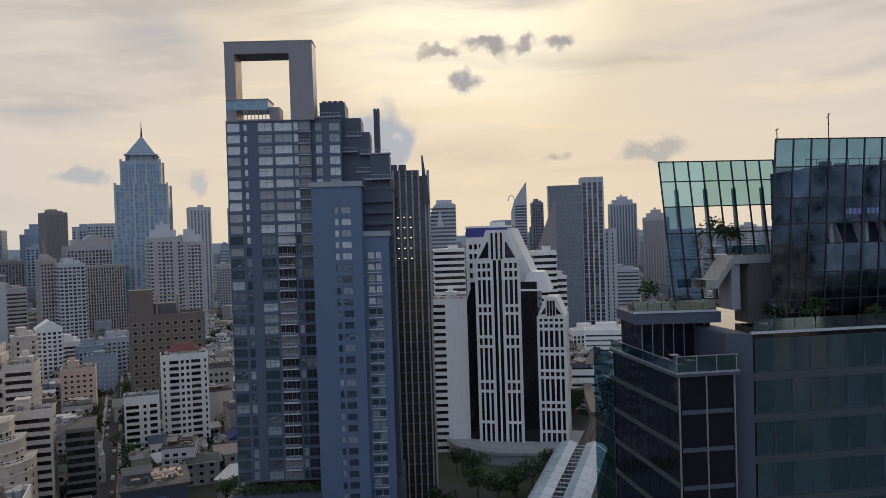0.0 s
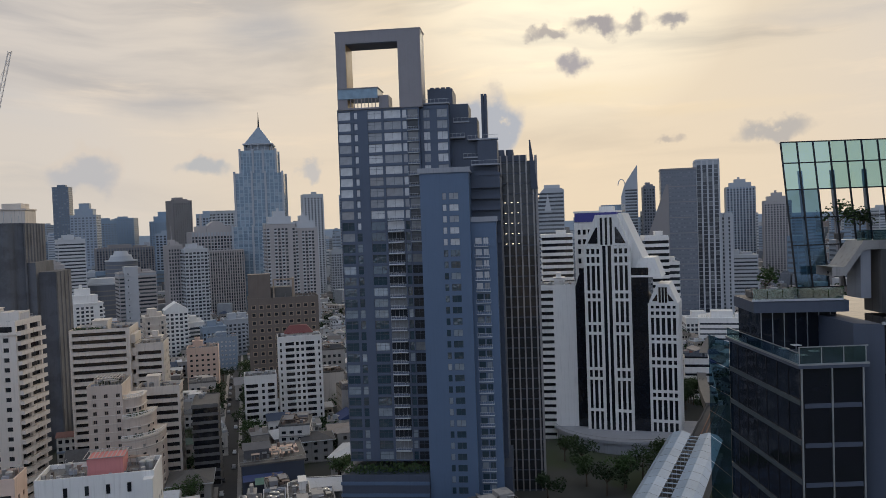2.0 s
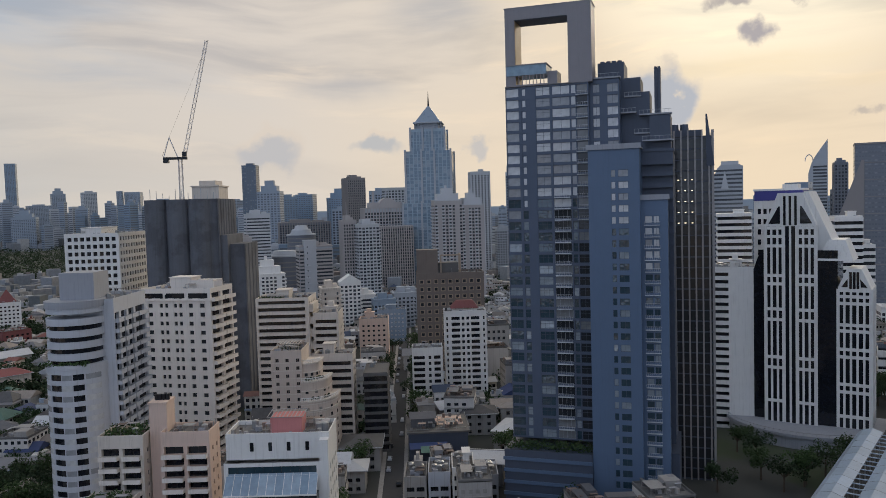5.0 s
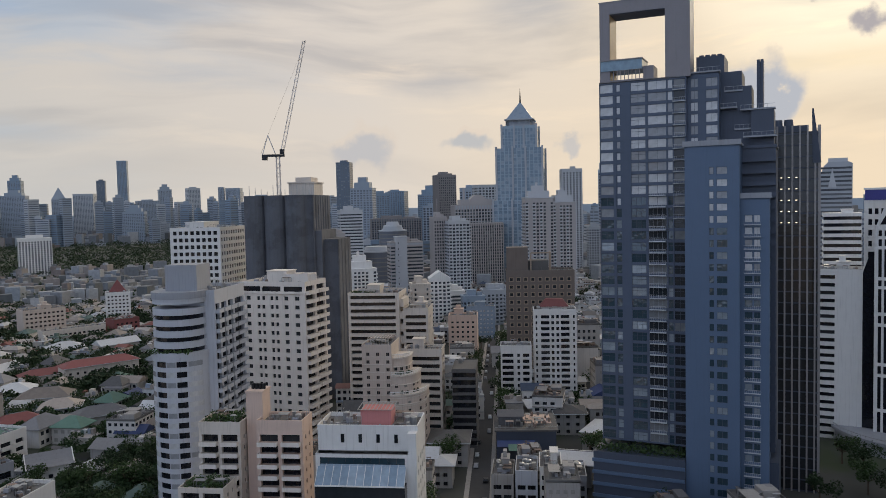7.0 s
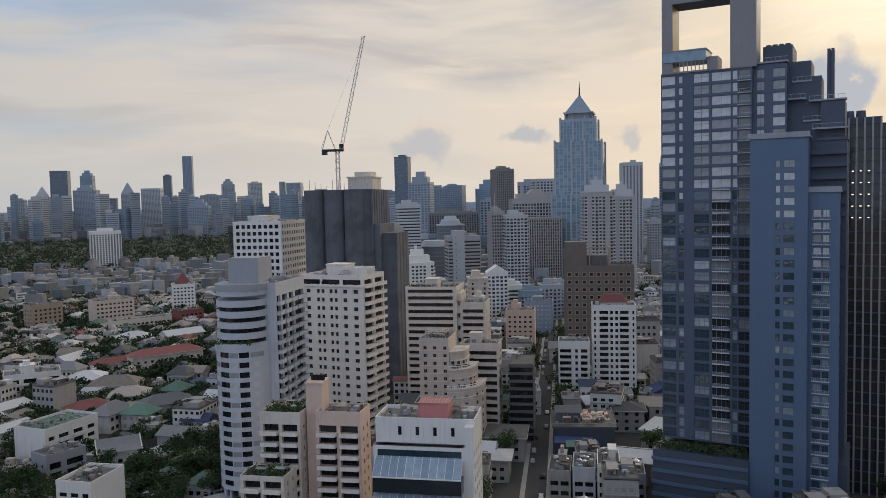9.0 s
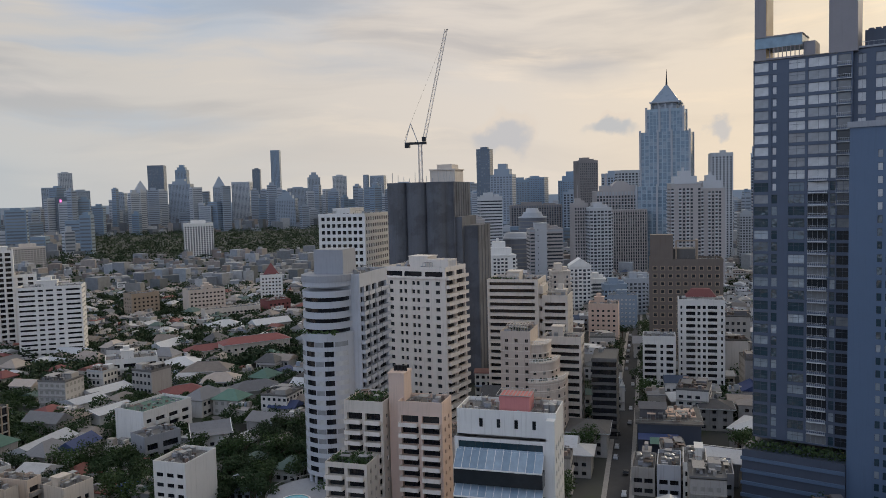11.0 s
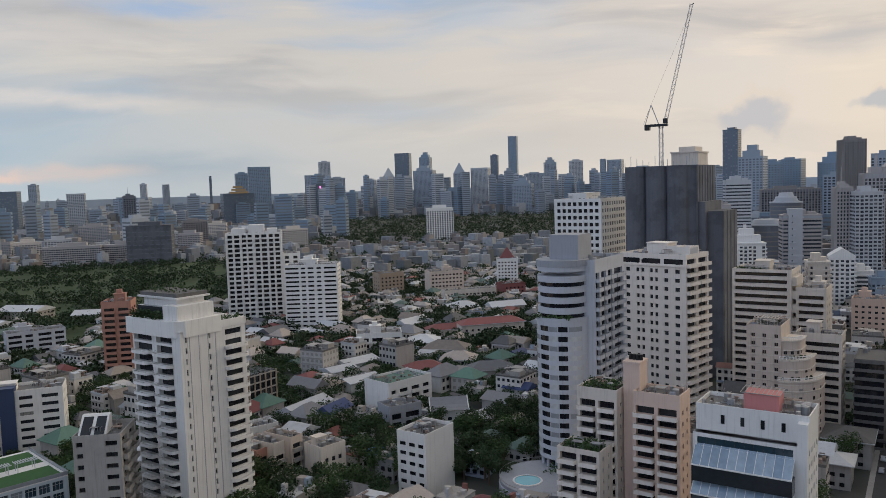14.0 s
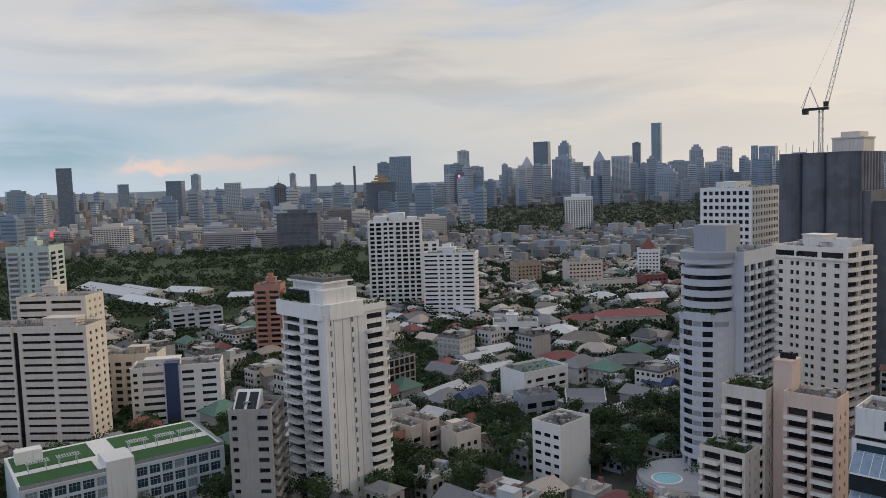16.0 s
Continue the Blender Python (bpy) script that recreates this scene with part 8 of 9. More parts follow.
hip_house("broad house with a pale tan hipped roof", -352, 236, 40, 24, 14, 6.5, TANROOF)
hip_house("broad house with a pale tan hipped roof", -324, 228, 45, 17, 13, 6.2, TANROOF)
hip_house("house with a light tan pyramid roof", -372, 238, 50, 18, 17, 6.5, METALROOF, rise=0.22)
hip_house("wide house with a dark slate roof", -296, 226, 62, 22, 12, 5.5, GREYROOF)
hip_house("low house with a red roof in the trees", -318, 205, 72, 18, 11, 5.5, REDROOF)
hip_house("house with a pale pyramid roof", -455, 330, 60, 22, 18, 7, METALROOF, rise=0.22)
hip_house("warehouse house with a white curved roof", -430, 350, 75, 26, 12, 8, METALROOF, kind="gable")
for i, (x, y, w, dd) in enumerate(((-353, 190, 20, 14), (-318, 172, 18, 12), (-232, 178, 16, 10), (-344, 176, 15, 12))):
    hip_house("low shed with a white metal roof", x, y, 98, w, dd, 4.5, METALROOF, WHITE, 0.14, 3, "gable")
# house with a swept dark roof
e = block("house", "house with a swept dark roof and white gable edges", -245, 168, 60, 13, 10, 8, WHITE, 3.2, F=dict(n=3, ww=1.5, wh=1.4), R=dict(n=2, ww=1.5, wh=1.4), roof=False, cat="house")
g = Geo()
prof = [(0.0, 4.4), (1.2, 3.2), (2.8, 1.9), (4.6, 1.0), (6.6, 0.5)]
for sgn in (-1, 1):
    for (a0, z0), (a1, z1) in zip(prof, prof[1:]):
        q = [(-1, 5 + sgn * a0, 8 + z0), (14, 5 + sgn * a0, 8 + z0), (14, 5 + sgn * a1, 8 + z1), (-1, 5 + sgn * a1, 8 + z1)]
        g.quad(*(q if sgn < 0 else q[::-1]))
part("roof", g, GREYROOF, e)
for x in (-1.1, 14.0):
    for sgn in (-1, 1):
        for (a0, z0), (a1, z1) in zip(prof, prof[1:]):
            g = Geo()
            g.beam((x, 5 + sgn * a0, 8.15 + z0), (x, 5 + sgn * a1, 8.15 + z1), 0.35)
            part("barge_board", g, WHITE, e)
# unfinished concrete frame and old shophouses by the balcony tower
e = thing("concrete_frame", "weathered unfinished concrete frame with open floors", "building", -303, 114, 110)
# black core drawn as the darkness between the bare floors, not glass
banded(e, 0, 18, 0, 13, 0, 20, 3.2, 0.5, CONCRETE, BLACKPANE, 0.4, 6, 0.5, TAN, "FR")
hedge(e, 0, 18, 0, 12, 20.6, 1.2, 220, 33, name="roof_weeds")
for i in range(4):
    block("shophouse", "old red and cream shophouse with arched balconies", -241 + i * 4.6 * 0.34 + 5, 92 + i * 5.4, 110, 5.2, 13, 11 + (i % 3) * 1.4, (ORANGE, CREAM, BEIGE, CONCRETE)[i], 3.3, F=dict(spans=[(0.8, 4.4)], wh=1.8, sill=0.8, rec=0.7, pane=BLACKPANE, bars=2, bal=[(0.4, 4.8)], bmat=CONCRETE), R=dict(n=2, ww=1.2, wh=1.2), seed=110 + i, hut=False, clutter=2, cat="shophouse")
block("house", "cream corner house with a broken tiled roof", -222, 108, 100, 10, 9, 12, CREAM, 3.3, F=dict(n=3, ww=1.4, wh=1.5), R=dict(n=2, ww=1.2, wh=1.2), seed=115, hut=True, cat="house")
block("house", "white box house beside the open field", -269, 101, 90, 13, 9, 8.5, WHITE, 3.2, F=dict(n=4, ww=1.3, wh=1.3), seed=116, hut=False, cat="house", clutter=2)
block("apartment_house", "white clinic with glazed stair tower", -518, 53, 90, 32, 14, 16, COOLWHITE, 3.2, F=dict(spans=[(1, 8), (10, 14), (17, 24), (26, 31)], wh=1.6, sill=0.9, rec=0.4, pane=BLACKPANE, bars=4), R=dict(n=3, ww=1.5, wh=1.3), seed=117)
for i, (x, y, yw, w, dd) in enumerate(((-762, 31, 21, 60, 22), (-800, 0, 21, 120, 26), (-713, 68, 40, 36, 22), (-690, 30, 21, 70, 20), (-640, 110, 60, 30, 18))):
    hip_house("long market shed with a white metal roof", x, y, yw, w, dd, 7, METALROOF, CONCRETE, 0.16, 8, "gable")
e = thing("tarpaulin_roof", "bright blue tarpaulin roof over a yard", "roof", -226, 128, 81)
g = Geo()
g.hexa([(0, 0), (11, 0), (11, 8), (0, 8)], 4.4, [(0.3, 3.8), (10.7, 3.8), (10.7, 4.2), (0.3, 4.2)], 6.0)
part("sheet", g, stuff_mat("blue_tarpaulin", (0.04, 0.13, 0.50), 0.5, 0.15, 0.5), e)
g = Geo()
for x in (0.4, 10.6):
    for y in (0.4, 7.6):
        g.beam((x, y, 0), (x, y, 4.5), 0.2)
part("post", g, STEEL, e)
e = thing("billboard", "white rooftop billboard with plain dark bars", "sign", -720, 415, 65, 0)
g = Geo()
g.box(0, 9, 0, 0.4, 12, 18)
part("panel", g, WHITE, e)
g = Geo()
g.box(1.2, 7.6, -0.06, 0, 15.4, 16.4)
part("letter_bar", g, DARKMETAL, e)
g = Geo()
g.box(1.2, 5.6, -0.06, 0, 13.4, 14.2)
part("letter_bar", g, DARKMETAL, e)
g = Geo()
for x in (1, 8):
    g.beam((x, 0.5, 0), (x, 0.5, 12.2), 0.5)
part("post", g, STEEL, e)

# ---------- roofs beside the side street ----------
e = thing("workshop_house", "dark navy three-storey house with a pink-tiled roof terrace and blue awnings", "building", -112, 262, 24)
g = Geo()
g.box(0, 22, 0, 22, 0, 11)
part("wall", g, SLATE_DARK, e)
g = Geo()
g.box(-0.8, 22.8, -0.8, 22.8, 11, 11.6)
part("roof_slab", g, DARKCONC, e)
g = Geo()
g.box(10, 21, 8, 20, 11.6, 11.8)
part("roof_terrace", g, PEACH, e, "pink tiled roof terrace")
g = Geo()
g.box(1, 10, 6, 14, 11.6, 15.0)
g.hexa([(0.4, 5.4), (10.6, 5.4), (10.6, 14.6), (0.4, 14.6)], 15.0, [(0.4, 9.8), (10.6, 9.8), (10.6, 10.2), (0.4, 10.2)], 16.6)
part("roof_room", g, GREYROOF, e)
for i, (x0, x1, y0, m) in enumerate(((0, 14, -4.0, BLUEROOF), (4, 12, -8.5, GREENROOF))):
    g = Geo()
    g.hexa([(x0, y0 - 2), (x1, y0 - 2), (x1, y0 + 2), (x0, y0 + 2)], 7.0, [(x0, y0 + 1.8), (x1, y0 + 1.8), (x1, y0 + 2), (x0, y0 + 2)], 8.2)
    part("awning", g, m, e)
g = Geo()
for i in range(12):
    g.beam((22.6, i * 2, 11.6), (22.6, i * 2, 12.8), 0.1)
g.beam((22.6, -0.6, 12.8), (22.6, 22.6, 12.8), 0.14)
g.beam((-0.6, -0.6, 12.6), (22.6, -0.6, 12.8), 0.14)
part("railing", g, STEEL, e)
scatter(e, 0.5, 21.5, 0.5, 21.5, 11.8, 70, 77)
for k in range(4):
    block("shophouse", "grey and white shophouse with barred windows and a cluttered roof", -98 + k * 7.2, 224 + k * 2.7, 20, 7.1, 15, 8 + (k % 3) * 1.3, (CONCRETE, COOLWHITE, WHITE, GREYPAINT)[k], 3.2, F=dict(spans=[(0.7, 3.2), (3.9, 6.4)], wh=1.5, sill=0.9, rec=0.4, pane=BLACKPANE, bars=2), R=dict(n=2, ww=1.2, wh=1.2), seed=130 + k, hut=k % 2 == 0, clutter=9, cat="shophouse")
for i, (x, y, yw, w, dd, h, m) in enumerate(((-86, 284, -2, 17, 18, 8, METALROOF), (-118, 312, 40, 16, 13, 7, METALROOF), (-104, 300, 22, 14, 12, 9, GREYROOF), (-96, 318, 22, 12, 12, 8, TANROOF), (-132, 246, 22, 14, 16, 9, DARKCONC), (-84, 246, 10, 12, 14, 8, METALROOF), (-124, 226, 22, 10, 11, 8, METALROOF))):
    hip_house("low workshop with a weathered sheet roof", x, y, yw, w, dd, h, m, CONCRETE, 0.18, 3, "gable" if i % 2 else "hip")
block("apartment_house", "cream side building between the towers", -94, 352, 22, 10, 12, 30, CREAM, 3.0, F=dict(n=3, ww=1.2, wh=1.2), R=dict(n=3, ww=1.2, wh=1.2), seed=140)
block("apartment_house", "peach gabled apartment house near the street end", -215, 430, 22, 18, 14, 26, PEACH, 3.0, F=dict(n=5, ww=1.4, wh=1.2), R=dict(n=3, ww=1.2, wh=1.2), seed=141)
block("apartment_house", "blue-grey painted apartment block beyond the street", -235, 500, 22, 20, 14, 22, FARBLUE, 3.0, F=dict(n=7, ww=1.5, wh=1.3, pane=LIGHTPANE), R=dict(n=3, ww=1.2, wh=1.2), seed=142)

KEEP = []     # feet of the large buildings: nothing small stands there
for ob in list(scene.objects):
    if ob.parent is None and ob.get("category") in ("tower", "building", "building site", "station", "deck"):
        bpy.context.view_layer.update()
        break
dg = [o for o in scene.objects if o.type == "MESH" and o.name.split(".")[0] in ("wall", "netting", "podium", "body", "glazing", "deck", "storey", "drum", "terrace", "shaft", "rounded_bay", "platform", "rear_mass")]
for o in dg:
    if o.parent is None:
        continue
    m = o.parent.matrix_basis @ o.matrix_basis
    cs = [m @ Vector(c) for c in o.bound_box]
    cx, cy = sum(c.x for c in cs) / 8, sum(c.y for c in cs) / 8
    inv = m.inverted()
    lo = Vector(o.bound_box[0])
    hi = Vector(o.bound_box[6])
    KEEP.append((inv, lo, hi, cx, cy, max((c - Vector((cx, cy, 0))).xy.length for c in cs)))


def free(x, y, r):
    q = Vector((x, y)) - a
    along, across = q.dot(d), abs(q.dot(nrm))
    if -10 < along < 640 and across < 5.0 + r:
        return False
    for inv, lo, hi, cx, cy, rad in KEEP:
        if abs(x - cx) < rad + r and abs(y - cy) < rad + r:
            p = inv @ Vector((x, y, 1))
            if lo.x - r < p.x < hi.x + r and lo.y - r < p.y < hi.y + r:
                return False
    return True


def place(x, y):
    return math.degrees(math.atan2(-x, y)), math.hypot(x, y)


def in_park(az, r):
    return (68 < az < 97 and 600 + 80 * math.sin(az) < r < 1150 + 4 * (az - 70)) or (43 < az < 62 and 1330 < r < 2500)


rnd = random.Random(77)
garden, shops, trees = [], [], []
for ix in range(-60, 24):
    for iy in range(-12, 60):
        x, y = ix * 17.0 + rnd.uniform(-3, 3), iy * 16.0 + rnd.uniform(-3, 3)
        c, s = math.cos(radians(20)), math.sin(radians(20))
        x, y = x * c - y * s, x * s + y * c
        az, r = place(x, y)
        if not (-34 < az < 99) or r < 135 or r > 860 or in_park(az, r):
            continue
        if -10 < x < 95 and 200 < y < 425:
            continue
        if az < -5 and r < 260:
            continue
        quarter = az > 40 or (az > 33 and r > 420)
        if quarter:
            if rnd.random() < 0.62 and free(x, y, 7.5):
                garden.append((x, y))
            elif free(x, y, 3):
                trees.append((x, y))
            for _ in range(2):
                tx, ty = x + rnd.uniform(-9, 9), y + rnd.uniform(-9, 9)
                if rnd.random() < 0.55 and free(tx, ty, 3):
                    trees.append((tx, ty))
        else:
            if free(x, y, 7.0) and rnd.random() < 0.85:
                shops.append((x, y))
            elif free(x, y, 3):
                trees.append((x, y))


def spread(spots, kinds, label, cat, group, yaw, limit):
    spots = sorted(spots, key=lambda p: math.hypot(*p))[:limit]
    firsts = {}
    for i, (x, y) in enumerate(spots):
        k = int(rnd.random() ** 1.12 * len(kinds))
        kind, W, D, h, roof = kinds[k]
        if k not in firsts:
            firsts[k] = house(kind, W, D, h, roof, HOUSEWALL)
            firsts[k].name = cat
            tagged(firsts[k], label[kind], cat, group)
            ob = firsts[k]
            ob.matrix_basis = pose(x, y, 0, 0, 0, yaw + rnd.choice((0, 90, 180, 270)) + rnd.gauss(0, 4))
        else:
            copy_thing(firsts[k], pose(x, y, 0, 0, 0, yaw + rnd.choice((0, 90, 180, 270)) + rnd.gauss(0, 4)) @ Matrix.Diagonal((rnd.uniform(0.75, 1.15), rnd.uniform(0.8, 1.15), rnd.uniform(0.85, 1.3), 1)))
    return spots


used = spread(garden, KINDS, {"hip": "rendered garden house with a hipped tile roof", "gable": "low house with a long gabled roof", "flat": "flat-roofed concrete house with a roof room"}, "house", "garden quarter houses", 20, 225)
used += spread(shops, SHOPS, {"hip": "shophouse with a hipped roof", "gable": "low shed with a metal gable roof", "flat": "weathered concrete shophouse with roof clutter"}, "shophouse", "shophouses", 22, 230)
trees.sort(key=lambda p: math.hypot(*p))
firsts = [tree(i, 8 + i * 1.1, 3.6 + 0.5 * i, LEAF if i % 2 else LEAFDARK) for i in range(4)]
for i, (x, y) in enumerate(trees[:220]):
    m = pose(x, y, 0, 0, 0, rnd.uniform(0, 360))
    if i < 4:
        firsts[i].matrix_basis = m
    else:
        copy_thing(firsts[i % 4], m)

for i in range(26):
    q = a + d * (150 + i * 9.5 + rnd.uniform(-3, 3)) + nrm * (6.8 if i % 3 else -6.4) * rnd.uniform(1.0, 1.5)
    if all(not (lo.x - 1 < (inv @ Vector((q.x, q.y, 1))).x < hi.x + 1 and lo.y - 1 < (inv @ Vector((q.x, q.y, 1))).y < hi.y + 1) for inv, lo, hi, cx, cy, rad in KEEP):
        copy_thing(firsts[i % 4], pose(q.x, q.y, 0, 0, 0, i * 77))
for i in range(12):
    x, y = -4 + (i * 13.7) % 62, 262 + (i * 7.3) % 38 + (8 if i % 2 else 0)
    if (Vector((x, y)) - Vector((34, 236)) - Vector((-math.sin(radians(-17)), math.cos(radians(-17)))) * (y - 236)).x > -13:
        continue
    copy_thing(firsts[i % 4], pose(x, y, 0, 0, 0, i * 61))
for i in range(14):
    copy_thing(firsts[i % 4], pose(52 + (i * 5.3) % 22, 372 + (i * 9.1) % 34, 0, 0, 0, i * 47))
# ---------- parks and far low city ----------
far_houses = [p for p in garden + shops if p not in set(used)]


def woods(name, label, spots, seed, per=26, r=5.0, leaf=1.5):
    rr = random.Random(seed)
    g = Geo()
    for x, y in spots:
        h = rr.uniform(5, 10)
        q = r * rr.uniform(0.7, 1.3)
        for _ in range(per):
            v = Vector((rr.gauss(0, 1), rr.gauss(0, 1), abs(rr.gauss(0, 1)))).normalized() * q * rr.uniform(0.6, 1.05)
            p = Vector((x, y, h * 0.45)) + v
            a_ = Vector((rr.gauss(0, 1), rr.gauss(0, 1), rr.gauss(0, 0.5))).normalized() * leaf
            b_ = a_.cross(Vector((rr.gauss(0, 1), rr.gauss(0, 1), rr.gauss(0, 1)))).normalized() * leaf * 0.85
            g.quad(tuple(p - a_), tuple(p - b_), tuple(p + a_), tuple(p + b_))
    tagged(new(name, g.mesh(name, LEAFDARK if seed % 2 or name == "park_trees" else LEAF)), label, "trees", kind="stuff")


def polar(az, r):
    return (-r * math.sin(radians(az)), r * math.cos(radians(az)))


rr = random.Random(14)
more = []
for _ in range(9000):
    az, r = rr.uniform(38, 99), 235 * (900 / 235) ** rr.random()
    x, y = polar(az, r)
    if not in_park(az, r) and free(x, y, 2.5) and noise.noise((x * 0.02, y * 0.02, 3)) > -0.15:
        more.append((x, y))
more = [p for p in more if min((abs(p[0] - q[0]) + abs(p[1] - q[1]) for q in used), default=99) > 7.6]
wild = trees[220:] + more[:1500]
near = [p for p in wild if math.hypot(*p) < 430]
far = [p for p in wild if math.hypot(*p) >= 430]
woods("garden_trees", "dark garden trees between the houses", near[::2], 9, 320, 4.5, 0.45)
woods("garden_trees", "fresh green garden trees between the houses", near[1::2], 10, 300, 3.4, 0.40)
woods("garden_trees", "dark trees among the farther houses", far, 11, 110, 5.6, 0.85)


def town(name, label, spots, seed, wide, high, yaws, roof=TOWNROOF):
    """Small town houses past counting: walls, windows, flat or pitched roofs and roof clutter in one mesh."""
    rr = random.Random(seed)
    g = Geo()
    for x, y in spots:
        w, dd, h = rr.uniform(*wide), rr.uniform(*wide), rr.uniform(*high)
        yw = radians(rr.choice(yaws) + rr.gauss(0, 4))
        c, s = math.cos(yw), math.sin(yw)

        def at(i, j):
            return (x + c * (i - w / 2) - s * (j - dd / 2), y + s * (i - w / 2) + c * (j - dd / 2))

        def box(i0, i1, j0, j1, z0, z1, mi):
            foot = [at(i0, j0), at(i1, j0), at(i1, j1), at(i0, j1)]
            g.hexa(foot, z0, foot, z1, mi)
        box(0, w, 0, dd, 0, h, 0)
        for z in [0.9 + 3.0 * q for q in range(int(h / 3))]:
            for k in range(int(w / 2.6)):
                box(0.7 + k * 2.6, 2.1 + k * 2.6, -0.07, 0.03, z, z + 1.4, 1)
                box(0.7 + k * 2.6, 2.1 + k * 2.6, dd - 0.03, dd + 0.07, z, z + 1.4, 1)
            for k in range(int(dd / 2.6)):
                box(w - 0.03, w + 0.07, 0.7 + k * 2.6, 2.1 + k * 2.6, z, z + 1.4, 1)
                box(-0.07, 0.03, 0.7 + k * 2.6, 2.1 + k * 2.6, z, z + 1.4, 1)
            if rr.random() < 0.35:
                box(0, w, -0.9, 0, z - 0.9, z - 0.1, 0)
        kind = rr.random()
        if kind < 0.35:
            o = [at(-.6, -.6), at(w + .6, -.6), at(w + .6, dd + .6), at(-.6, dd + .6)]
            m = min(w, dd) * 0.4
            g.hexa(o, h, [at(m, dd * .48), at(w - m, dd * .48), at(w - m, dd * .52), at(m, dd * .52)] if w >= dd else [at(w * .48, m), at(w * .52, m), at(w * .52, dd - m), at(w * .48, dd - m)], h + min(w, dd) * 0.28, 2)
        elif kind < 0.55:
            o = [at(-.5, -.5), at(w + .5, -.5), at(w + .5, dd + .5), at(-.5, dd + .5)]
            g.hexa(o, h, [at(-.5, dd * .48), at(w + .5, dd * .48), at(w + .5, dd * .52), at(-.5, dd * .52)], h + dd * 0.2, 2)
        else:
            box(-.15, w + .15, -.15, dd + .15, h, h + 0.3, 2)
            for k in range(rr.randint(3, 7)):
                i, j, q = rr.uniform(0, w - 2), rr.uniform(0, dd - 2), rr.uniform(0.8, 2.8)
                box(i, min(w, i + q), j, min(dd, j + rr.uniform(0.8, 2.4)), h + 0.3, h + rr.uniform(0.9, 2.9), 2 if k % 2 else 0)
    tagged(new(name, g.mesh(name, TOWNWALL, BLACKPANE, roof)), label, "houses", kind="stuff")


town("far_houses", "small rendered houses with tile and sheet roofs across the quarter", far_houses, 5, (7, 13), (4.5, 9), (20, 110), LANEROOF)
rr = random.Random(23)
infill, seen = [], list(used)
for _ in range(5200):
    az, r = rr.uniform(-30, 41), 300 * (880 / 300) ** rr.random()
    x, y = polar(az, r)
    if (-10 < x < 95 and y < 425) or not free(x, y, 5.5):
        continue
    if any(abs(x - p) < 9.5 and abs(y - q) < 9.5 for p, q in seen):
        continue
    seen.append((x, y))
    infill.append((x, y))
lanes, seen2 = [], list(used)
for _ in range(5200):
    az, r = rr.uniform(41, 99), 210 * (880 / 210) ** rr.random()
    x, y = polar(az, r)
    if in_park(az, r) or not free(x, y, 6.0) or noise.noise((x * 0.012, y * 0.012, 8)) < -0.25:
        continue
    if any(abs(x - p) < 11.5 and abs(y - q) < 11.5 for p, q in seen2):
        continue
    seen2.append((x, y))
    lanes.append((x, y))
town("lane_houses", "small garden-lane houses with pale walls and tile roofs", lanes, 8, (6.5, 11.5), (3.5, 8), (20, 110), LANEROOF)
town("town_houses", "close-packed grey and white town houses with cluttered roofs", infill, 6, (6, 11.5), (4.5, 13), (22, 112))
woods("street_trees", "dark trees between the town houses", [p for p in (polar(rr.uniform(-28, 41), 300 * (880 / 300) ** rr.random()) for _ in range(420)) if free(*p, 2.5) and not (-10 < p[0] < 95 and p[1] < 425)], 21, 90, 4.2, 0.6)
LAWN = stuff_mat("rough_grass", (0.045, 0.072, 0.026), 0.95, 0.4, 0.02, 0.5, 0.2, 0.0, second=(0.062, 0.085, 0.038))
g = Geo()
for i in range(30):
    z0, z1 = 68 + i, 69 + i
    q = [polar(z0, 600 + 60 * math.sin(z0)), polar(z0, 1150 + 4 * (z0 - 70)), polar(z1, 1150 + 4 * (z1 - 70)), polar(z1, 600 + 60 * math.sin(z1))]
    g.quad(*[(x, y, 0.05) for x, y in q[::-1]])
tagged(new("lawn", g.mesh("lawn", LAWN)), "rough green grass under the estate trees", "grass", kind="structure")
rnd = random.Random(31)
park = []
for _ in range(2600):
    az, r = rnd.uniform(66, 98), 600 * (1320 / 600) ** rnd.random()
    if in_park(az, r) and noise.noise((az * 0.35, r * 0.012, 0)) > -0.22:
        park.append(polar(az, r))
woods("park_trees", "dark trees and scrub of a large wooded estate", park[:1300], 3, 46, 5.2, 0.95)
woods("park_trees", "lighter trees and scrub of a large wooded estate", park[1300:], 4, 40, 4.2, 0.85)
woods("park_trees", "dark tree belt of a city park", [polar(rnd.uniform(42, 64), 1300 * (2650 / 1300) ** rnd.random()) for _ in range(2000)], 5, 18, 8.0)
woods("street_trees", "scattered street trees among the far roofs", [polar(rnd.uniform(-30, 100), 700 * (2600 / 700) ** rnd.random()) for _ in range(2800)], 7, 14, 6.0)
